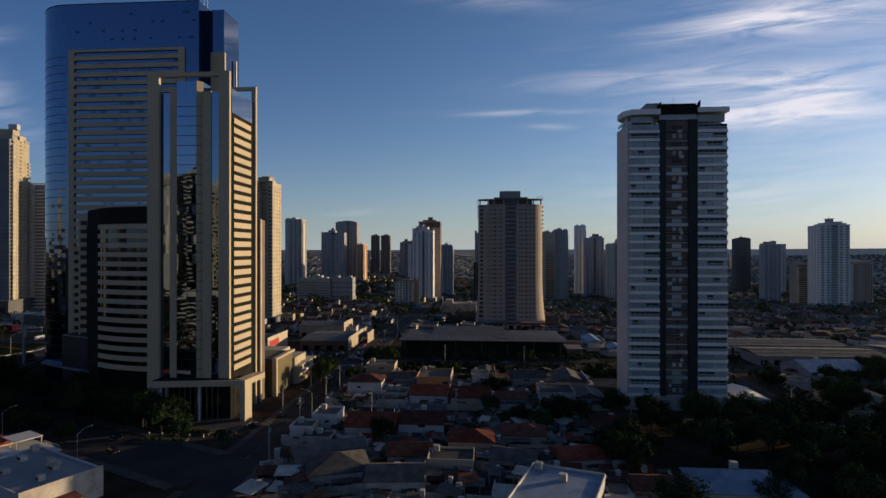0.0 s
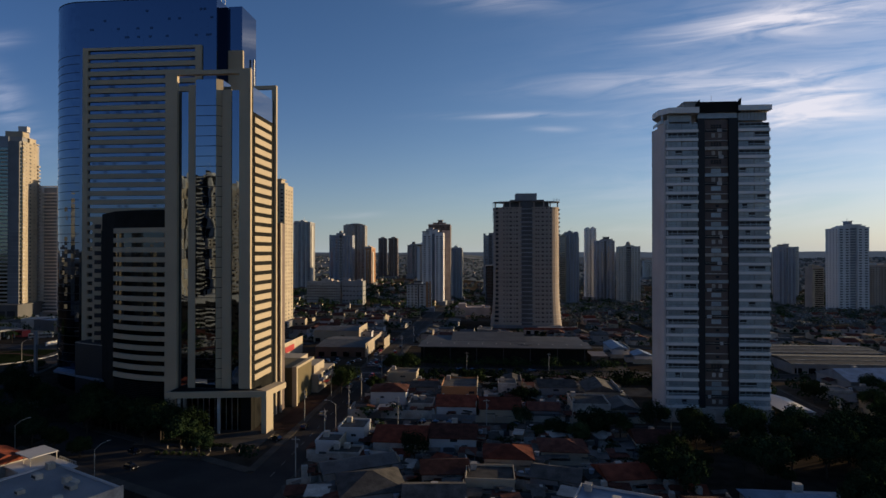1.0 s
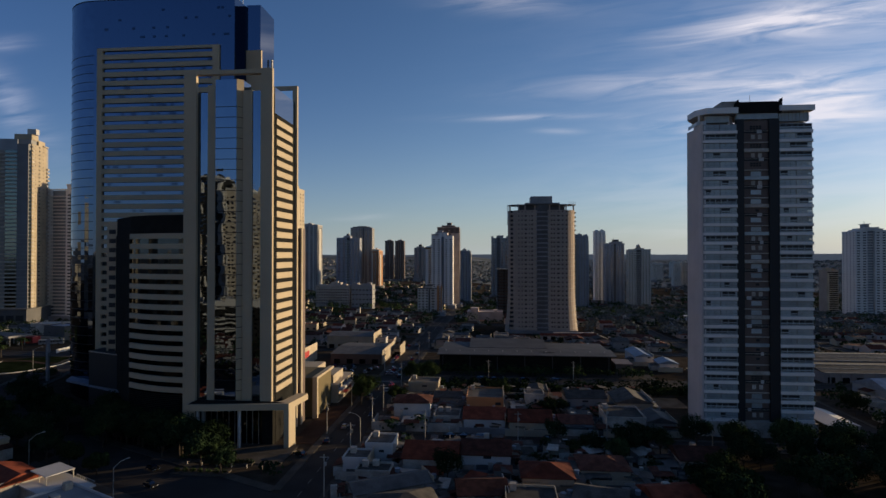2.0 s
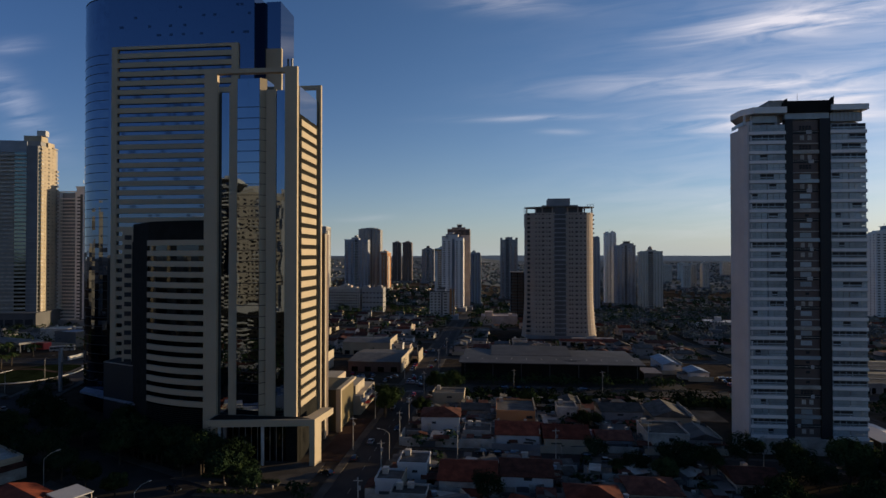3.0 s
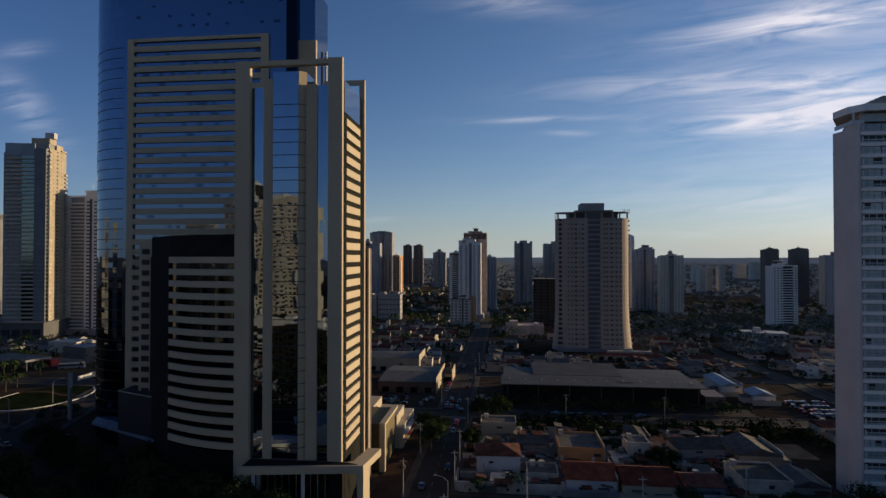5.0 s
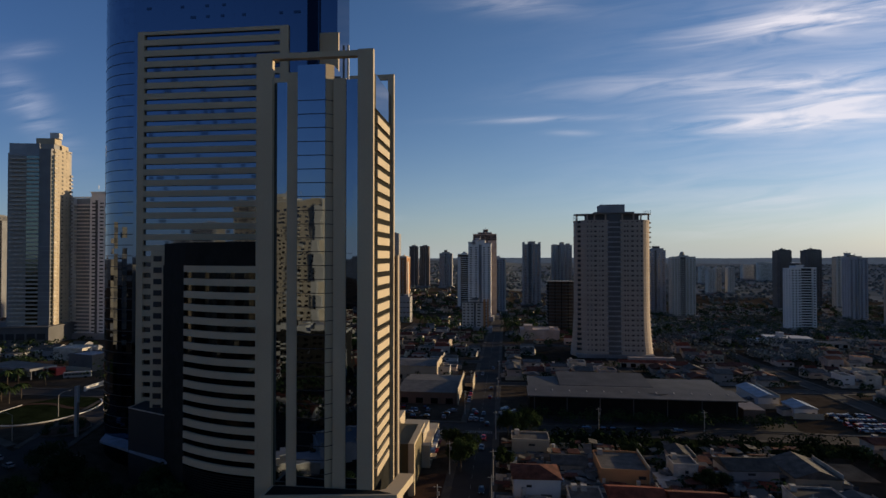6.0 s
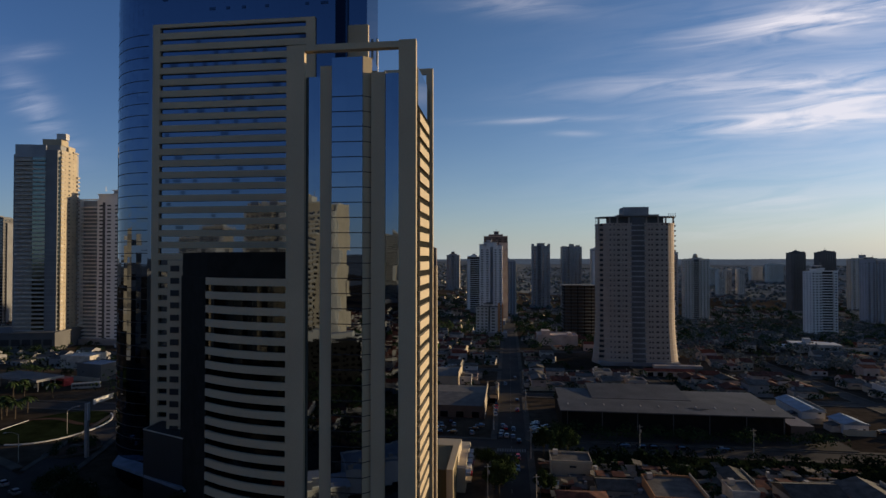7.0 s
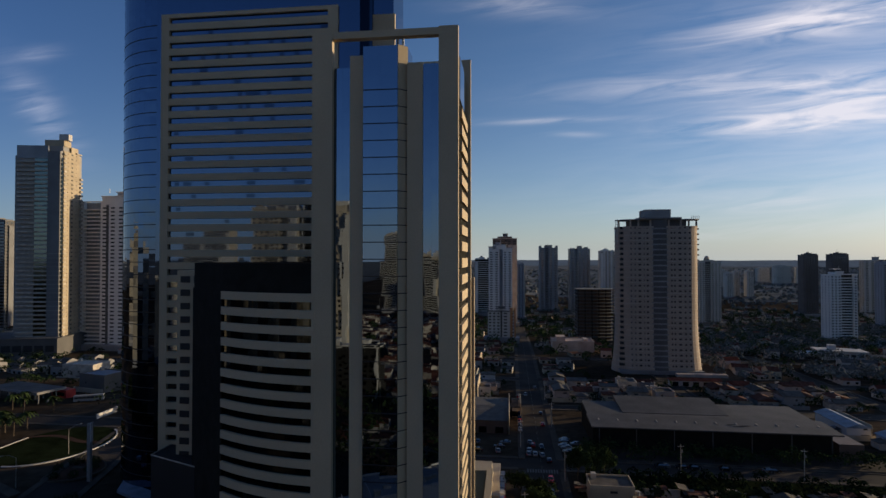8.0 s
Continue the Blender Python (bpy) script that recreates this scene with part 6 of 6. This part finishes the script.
for i in range(60):
    x, y = rt.uniform(-205, -140), rt.uniform(168, 206)
    if clear_of_roads(x, y, -6.0) and y < 204 - 0.33 * (x + 185):
        plant(x, y, (0, 2, 4))
# park round the white tower
for i in range(95):
    x, y = rt.uniform(48, 200), rt.uniform(128, 206)
    if clear_of_roads(x, y, 1.5) and not (48 < x < 72 and 130 < y < 150):
        plant(x, y)
for i in range(60):
    x, y = rt.uniform(98, 330), rt.uniform(200, 300)
    if clear_of_roads(x, y, 1.5) and free_spot(x, y, 1):
        plant(x, y)
for i in range(110):
    x, y = rt.uniform(22, 200), rt.uniform(118, 206)
    if clear_of_roads(x, y, 0.0) and not any(a - 1 < x < b + 1 and c - 1 < y < d + 1 for a, b, c, d in KEEP if (a, c) != (44, 150)):
        plant(x, y, (0, 2, 2, 4))
for x, y in ((3, 227), (8, 229), (2, 192), (26, 187), (32, 184), (-14, 247), (-30, 160)):
    plant(x, y, (0, 2, 4), 0.6, 0.9)
for i in range(5):
    plant(rt.uniform(2, 24), rt.uniform(178, 188), (0, 1, 3), 0.6, 0.9)
for i in range(40):
    x, y = rt.uniform(96, 205), rt.uniform(202, 282)
    if clear_of_roads(x, y, 0.0) and not (92 < x < 110 and 205 < y < 236) and not (142 < x < 176 and 252 < y < 284):
        plant(x, y)
# gardens between the houses
for i in range(700):
    y = rt.uniform(150, 600)
    x = rt.uniform(-0.9 * y, 0.9 * y)
    if clear_of_roads(x, y, 0.5) and not any(a - 2 < x < b + 2 and c - 2 < y < d + 2 for a, b, c, d in KEEP) and not any(abs(x - sx) < 7 and abs(y - sy) < 6.8 for sx, sy in spots):
        plant(x, y, (0, 1, 3, 4), 0.55, 1.0)
# low planting and kerbs on the hotel forecourt
garden = thing("forecourt_planting", "low shrubs in kerbed beds before the hotel entrance", "planting", kind="structure")
for x0, x1, y0, y1 in ((-112, -100, 170.5, 173.5), (-97, -88, 168.5, 171.0), (-108, -92, 160.0, 164.5)):
    bed = part("bed", boxes((x0, x1, y0, y1, 0.0, 0.45)), PAVING, garden)
    b = bmesh.new()
    leaf_cloud(b, random.Random(int(x0 * 3)), [(x0 + (x1 - x0) * (i + 0.5) / 7, (y0 + y1) / 2, 0.8, 0.9) for i in range(7)], 90, 0.22)
    part("shrubs", b, LEAF, bed, kind="stuff")
for i in range(6):
    piece("bollard", (0.3, 0.3, 1.0), (-84.0 - i * 4.6, 166.5 + i * 0.2, 0.6), WHITE_OLD, garden)
PALM = make_palm(5, 6.4, (-264, 263, 9.1))
for i in range(34):
    x, y = -318 + rt.uniform(0, 56), 268 + rt.uniform(-10, 32)
    if clear_of_roads(x, y, 0.5):
        copy_thing(PALM, pose(x, y, land(x, y), 0, 0, rt.uniform(0, 360)))


def woods(name, label, count, area, seed, material, size, grow=1.0):
    """Far tree cover, in one mesh of leaf clumps."""
    r = random.Random(seed)
    b_verts, b_faces = [], []
    for _ in range(count):
        x, y = area(r)
        if not clear_of_roads(x, y, 1):
            continue
        z, rad, hh = land(x, y), grow * r.uniform(3, 6.5), grow * r.uniform(5, 10)
        for _ in range(48):
            u = Vector((r.gauss(0, 1), r.gauss(0, 1), abs(r.gauss(0, 1)))).normalized()
            c = Vector((x, y, z + hh * 0.35)) + Vector((u.x * rad, u.y * rad, u.z * hh * 0.65))
            n0 = u + Vector((r.uniform(-1, 1), r.uniform(-1, 1), r.uniform(-1, 1))) * 0.5
            n1 = n0.cross(Vector((r.uniform(-1, 1), r.uniform(-1, 1), r.uniform(-1, 1)))).normalized()
            n2 = n0.cross(n1).normalized()
            s = size * r.uniform(0.6, 1.2)
            k = len(b_verts)
            b_verts += [c + n1 * s, c + n2 * s, c - n1 * s, c - n2 * s]
            b_faces.append((k, k + 1, k + 2, k + 3))
    m2 = bpy.data.meshes.new(name)
    m2.from_pydata([tuple(v) for v in b_verts], [], b_faces)
    m2.materials.append(material)
    return tagged(new(name, m2), label, "trees", kind="stuff")


canopy = iter(REST)
woods("garden_trees", "dark garden trees between the low houses", len(REST), lambda r: next(canopy), 38, LEAF_DARK, 0.6, 0.62)
woods("hedge_row", "dark bushes and small trees before the market hall", 150, lambda r: (r.uniform(-52, 68), r.uniform(257, 277)), 39, LEAF_DARK, 0.45, 0.5)
woods("hedge_row", "dark trees along the market forecourt", 75, lambda r: (r.uniform(-50, 60), r.uniform(290, 300)), 40, LEAF, 0.4, 0.62)
woods("tree_row", "dark trees among the halls beside the verge", 70, lambda r: (r.uniform(-350, -255), r.uniform(335, 405)), 43, LEAF_DARK, 0.5, 0.6)
woods("tree_row", "dark trees along the foot of the tall towers", 150, lambda r: (r.uniform(-490, -330), r.uniform(392, 466)), 44, LEAF_DARK, 0.6, 0.75)
roofscape("far_houses", "low weathered houses before the tall towers", 0, None, GREY, FIBRE, 45, [(-470 + 17 * (i % 8) + 5 * math.sin(i * 2.3), 398 + 17 * (i // 8) + 4 * math.cos(i * 1.7)) for i in range(32)])
# added mostly out of view, tall enough to keep low sun off the verge
woods("tree_row", "dark trees, mostly hidden, added to shade the verge and houses", 150, lambda r: (r.uniform(-250, -166), r.uniform(292, 420)), 41, LEAF_DARK, 0.6, 1.4)
# unseen trees, added only to darken what the hotel glass mirrors
woods("grove", "unseen dark trees added below the viewpoint to darken reflections", 260, lambda r: (r.uniform(-240, 20), r.uniform(-20, 108)), 47, LEAF_DARK, 0.7, 1.0)
woods("far_trees", "dark trees and scrub behind the viewpoint", 130, lambda r: (r.uniform(-420, 300), r.uniform(-420, -25)), 36, LEAF_DARK, 1.6)
woods("far_trees", "dark tree cover between the distant houses", 3800, wedge(500, 1300), 31, LEAF, 0.85)
woods("far_trees", "woodland patches towards the skyline, haze in their colour", 6000, wedge(1200, 3600), 32, LEAF_HAZED, 1.9)
woods("far_trees", "tree cover of the valley beyond the white tower, haze in its colour", 1500, lambda r: (r.uniform(60, 520), r.uniform(450, 1050)), 33, LEAF_HAZED, 0.8)


def gardens(r):
    while True:
        y = r.uniform(150, 600)
        x = r.uniform(-0.9 * y, 0.9 * y)
        if free_spot(x, y, 2.5):
            return x, y


woods("garden_bushes", "low dark bushes and small trees filling gardens", 1500, gardens, 34, LEAF_DARK, 0.5, 0.45)


# ---------- cars ----------
def make_car(paint, label, at):
    t = thing("car", label, "car", "cars", at=at)
    b = bmesh.new()
    prof = ((-2.1, 0.3), (2.1, 0.3), (2.15, 0.75), (1.15, 0.95), (-1.9, 0.98), (-2.12, 0.7))
    for w in (-0.86, 0.86):
        [b.verts.new((w, y, z)) for y, z in prof]
    b.verts.ensure_lookup_table()
    v = list(b.verts)
    for i in range(6):
        b.faces.new((v[i], v[(i + 1) % 6], v[6 + (i + 1) % 6], v[6 + i]))
    b.faces.new(v[:6])
    b.faces.new(list(reversed(v[6:])))
    bmesh.ops.recalc_face_normals(b, faces=b.faces)
    part("body", b, paint, t)
    b = bmesh.new()
    low = [b.verts.new(p) for p in ((-0.8, -1.75, 0.96), (0.8, -1.75, 0.96), (0.8, 1.0, 0.95), (-0.8, 1.0, 0.95))]
    top = [b.verts.new(p) for p in ((-0.64, -1.2, 1.45), (0.64, -1.2, 1.45), (0.64, 0.3, 1.45), (-0.64, 0.3, 1.45))]
    for i in range(4):
        b.faces.new((low[i], low[(i + 1) % 4], top[(i + 1) % 4], top[i]))
    b.faces.new(top)
    part("glasshouse", b, PANE, t)
    part("roof", boxes((-0.65, 0.65, -1.2, 0.3, 1.45, 1.49)), paint, t)
    for x in (-0.78, 0.78):
        for y in (-1.3, 1.35):
            b = bmesh.new()
            bmesh.ops.create_cone(b, cap_ends=True, segments=12, radius1=0.32, radius2=0.32, depth=0.22, matrix=Matrix.Translation((x, y, 0.32)) @ pose(0, 0, 0, 0, 90, 0))
            wheel = part("wheel", b, TYRE, t)
            piece("rim", (0.24, 0.34, 0.34), (x, y, 0.32), STEEL, wheel)
        piece("headlight", (0.3, 0.08, 0.16), (x * 0.8, 2.14, 0.66), LAMP_LENS, t)
        piece("tail_light", (0.3, 0.08, 0.16), (x * 0.8, -2.12, 0.76), RED_LENS, t)
    return t


CARS = [make_car(CAR_WHITE, "white hatchback on dark asphalt", (-71.5, 296, 0.12)), make_car(CAR_SILVER, "silver hatchback on dark asphalt", (-71.0, 305, 0.12)), make_car(CAR_BLACK, "black saloon on dark asphalt", (-64.5, 286, 0.12)), make_car(CAR_RED, "dark red saloon on asphalt", (-64.5, 330, 0.12))]
rc = random.Random(9)


def park(x, y, turn):
    copy_thing(rc.choice((CARS[0], CARS[1], CARS[1], CARS[2], CARS[2], CARS[2], CARS[2], CARS[3])), pose(x, y, land(x, y) + 0.12, 0, 0, turn))


for x, y, a in ((-70.6, 262, 0), (-65.5, 257, 180), (-70.8, 247, 0), (-65.2, 268, 180), (-71.8, 292, 0), (-69.4, 292, 0), (-66.8, 291, 0), (-69.8, 302, 0), (-66.5, 300, 180), (-64.3, 350, 0), (-70.5, 390, 180), (-64.6, 410, 0), (-64, 220, 180), (-70.3, 205, 0), (-77, 178, 60), (-72, 190, 0)):
    park(x, y, a + rc.uniform(-2, 2))
for i in range(15):
    if rc.random() < 0.5:
        park(-74.6, 303 + i * 6.3, rc.choice((0, 180)))
for i in range(7):
    park(rc.uniform(-58, -51), 296 + i * 2.4, 90 + rc.uniform(-8, 8))
for i in range(16):  # shop lot beside the main street
    park(rc.uniform(-104, -80), 294 + (i % 4) * 5.0, rc.choice((0, 90)) + rc.uniform(-6, 6))
for r in range(4):
    for i in range(9):
        if rc.random() < 0.85:
            park(85 + i * 2.0, 294 + r * 7.0, rc.choice((0, 180)) + rc.uniform(-3, 3))
for i in range(16):
    park(rc.uniform(-40, 40), rc.choice((195.2, 198.8, 198.8, 285.2)), rc.choice((90, -90)))
for i in range(10):
    u = rc.random()
    park(-330 + 230 * u, 255.3 - 102.8 * u + rc.choice((-4, 4)), 66 + rc.choice((0, 180)))


# ---------- poles and lamps ----------
def make_pole(at):
    t = thing("utility_pole", "pale concrete utility pole with crossarm", "utility pole", "utility poles", at=at)
    b = bmesh.new()
    limb(b, (0, 0, -0.3), (0, 0, 11.0), 0.17, 0.11)
    part("post", b, POLE, t)
    piece("crossarm", (2.2, 0.12, 0.14), (0, 0, 10.3), POLE, t)
    for x in (-0.9, -0.3, 0.9):
        piece("insulator", (0.1, 0.1, 0.22), (x, 0, 10.48), BROWN, t)
    piece("transformer", (0.5, 0.5, 0.9), (0.35, 0, 8.6), GREY, t)
    return t


def make_lamp(at, turn):
    t = thing("street_lamp", "galvanised street lamp with one curved arm", "street lamp", "street lamps", at=at, turn=turn)
    b = bmesh.new()
    limb(b, (0, 0, -0.3), (0, 0, 8.5), 0.11, 0.07)
    part("post", b, STEEL, t)
    b = bmesh.new()
    limb(b, (0, 0, 8.4), (1.6, 0, 9.6), 0.06, 0.05)
    limb(b, (1.6, 0, 9.6), (3.2, 0, 9.9), 0.05, 0.05)
    part("arm", b, STEEL, t)
    piece("head", (0.8, 0.3, 0.16), (3.5, 0, 9.9), STEEL, t)
    return t


POLE_ONE = make_pole((-74.6, 198, 0))
for x, y in ((-60.6, 226), (-60.6, 206), (-74.8, 232), (-60.5, 268), (-74.8, 300), (-60.5, 330), (-74.8, 345), (-60.5, 380), (-40, 192), (-10, 192), (20, 202.4), (50, 192), (-60.6, 176), (-60.6, 150), (-30, 96), (0, 104.2), (30, 96), (-20, 278), (20, 278), (107, 200), (107, 260)):
    copy_thing(POLE_ONE, pose(x, y, land(x, y), 0, 0, rc.uniform(0, 20)))
LAMP_ONE = make_lamp((-228, 248, 9.0), 30)
for x, y, a in ((-262, 240, -120), (-222, 222, -120), (-180, 203, -120), (-150, 160, 60), (-112, 143, 60), (-300, 258, 60), (-61, 190, 180)):
    copy_thing(LAMP_ONE, pose(x, y, land(x, y), 0, 0, a))
totem = thing("totem_sign", "tall grey blank totem pylon with pale edge", "sign", at=(-206, 231, land(-206, 231)))
part("slab", boxes((-0.5, 0.5, -0.5, 0.5, 0, 17.6)), GREY, totem)
part("edge", boxes((0.51, 0.68, -0.5, 0.5, 12.0, 17.8)), WHITE, totem)
verge = thing("planted_verge", "grass verge with pale kerb beside the avenue", "verge", kind="structure")
part("turf", prism([(-240 + 17 * math.cos(radians(a)), 256 + 21 * math.sin(radians(a))) for a in range(0, 360, 15)], 8.2, 9.2), GRASS, verge)
part("kerb", ribbon([(-240 + 17.2 * math.cos(radians(a)), 256 + 21.2 * math.sin(radians(a))) for a in range(60, -91, -10)][::-1], 8.2, 9.35, 0.22, -0.22), WHITE, verge)
part("path_edge", boxes((-256.2, -255.8, 249, 261, 8.2, 9.4)), WHITE, verge)
part("footpath", ribbon([(-258, 236 + 2 * i + 3 * math.sin(i * 0.5)) for i in range(3)] + [(-256 + 3.2 * i, 262 + 2.5 * math.sin(i * 0.6)) for i in range(10)], 8.3, 9.24, 1.1, -1.1), EARTH, verge, "reddish worn footpath")
isle = thing("traffic_island", "kerbed traffic island with dark bushes and a low slab", "traffic island", kind="structure")
isle_plan = [(-215 + 7.0 * math.cos(radians(a)) + 1.5 * math.cos(radians(2 * a)), 236 + 9.5 * math.sin(radians(a))) for a in range(0, 360, 20)]
part("bed", prism(isle_plan, land(-215, 236) - 0.4, land(-215, 236) + 0.22), EARTH, isle)
part("kerb", ribbon(isle_plan[::-1] + [isle_plan[-1]], land(-215, 236) - 0.3, land(-215, 236) + 0.32, 0.18, -0.18), PAVING, isle)
b = bmesh.new()
leaf_cloud(b, random.Random(61), [(-215 + 5 * math.cos(k * 1.1), 236 + 7 * math.sin(k * 1.1), land(-215, 236) + 0.9, 1.6) for k in range(9)], 150, 0.3)
part("bushes", b, LEAF_DARK, isle, kind="stuff")
part("slab", boxes((-216.6, -212.8, 236.0, 237.2, land(-215, 236), land(-215, 236) + 0.9)), PAVING, isle)
station = thing("fuel_station", "flat fuel station canopy on posts with red kiosk", "fuel station", at=(-306, 312, land(-306, 312)), turn=-14)
part("canopy", boxes((-17, 17, -6.5, 6.5, 5.0, 5.9)), METAL_ROOF, station, "blue-grey flat canopy")
part("fascia", boxes((-17.2, 17.2, -6.75, -6.5, 4.9, 6.0), (17.0, 17.25, -6.5, 6.5, 4.9, 6.0)), GREY, station)
for x in (-14, -5, 5, 14):
    for y in (-4, 4):
        piece("post", (0.45, 0.45, 5.0), (x, y, 2.5), GREY, station)
    pump = piece("pump", (0.7, 1.1, 1.9), (x, 0.5, 0.95), WHITE_OLD, station)
    piece("pump_screen", (0.5, 0.1, 0.4), (0, -0.56, 0.5), BLACK, pump)
part("kiosk", boxes((6, 16, 7.2, 12, 0, 3.8)), RED_PANEL, station, "red-fronted kiosk")
part("kiosk_window", boxes((7, 15, 7.05, 7.18, 1.0, 2.6)), PANE, station)
low_wall = thing("boundary_wall", "low pale boundary wall in sunlight", "wall", at=(-249.0, 286, land(-249, 290)))
part("wall", boxes((0, 0.4, 0, 12, -0.3, 2.2)), WHITE, low_wall)
bus = thing("bus", "white city bus standing by the verge", "bus", at=(-274, 312, land(-274, 312)), turn=-64)
part("body", boxes((-1.25, 1.25, -6, 6, 0.5, 3.1)), CAR_WHITE, bus)
for side in (-1.26, 1.26):
    for i in range(7):
        piece("window", (0.06, 1.4, 0.9), (side, -4.9 + i * 1.62, 2.1), BLACK, bus)
    for y in (-3.8, 3.6):
        piece("wheel", (0.28, 0.95, 0.95), (side * 0.9, y, 0.48), TYRE, bus)
piece("windscreen", (2.2, 0.06, 1.2), (0, 6.0, 2.1), BLACK, bus)
white_canopy = thing("tent_canopy", "white pitched canopy behind the white tower", "canopy", at=(101.5, 223, 0))
b = bmesh.new()
v = [b.verts.new(p) for p in ((-5.5, -10, 3.0), (5.5, -10, 3.0), (5.5, 10, 3.0), (-5.5, 10, 3.0), (0, -10, 4.4), (0, 10, 4.4))]
for f in ((0, 4, 5, 3), (4, 1, 2, 5), (0, 1, 4), (3, 5, 2)):
    b.faces.new([v[i] for i in f])
part("sheet", b, WHITE, white_canopy)
for x in (-5, 5):
    for y in (-9.4, 0, 9.4):
        piece("post", (0.3, 0.3, 3.2), (x, y, 1.6), STEEL, white_canopy)
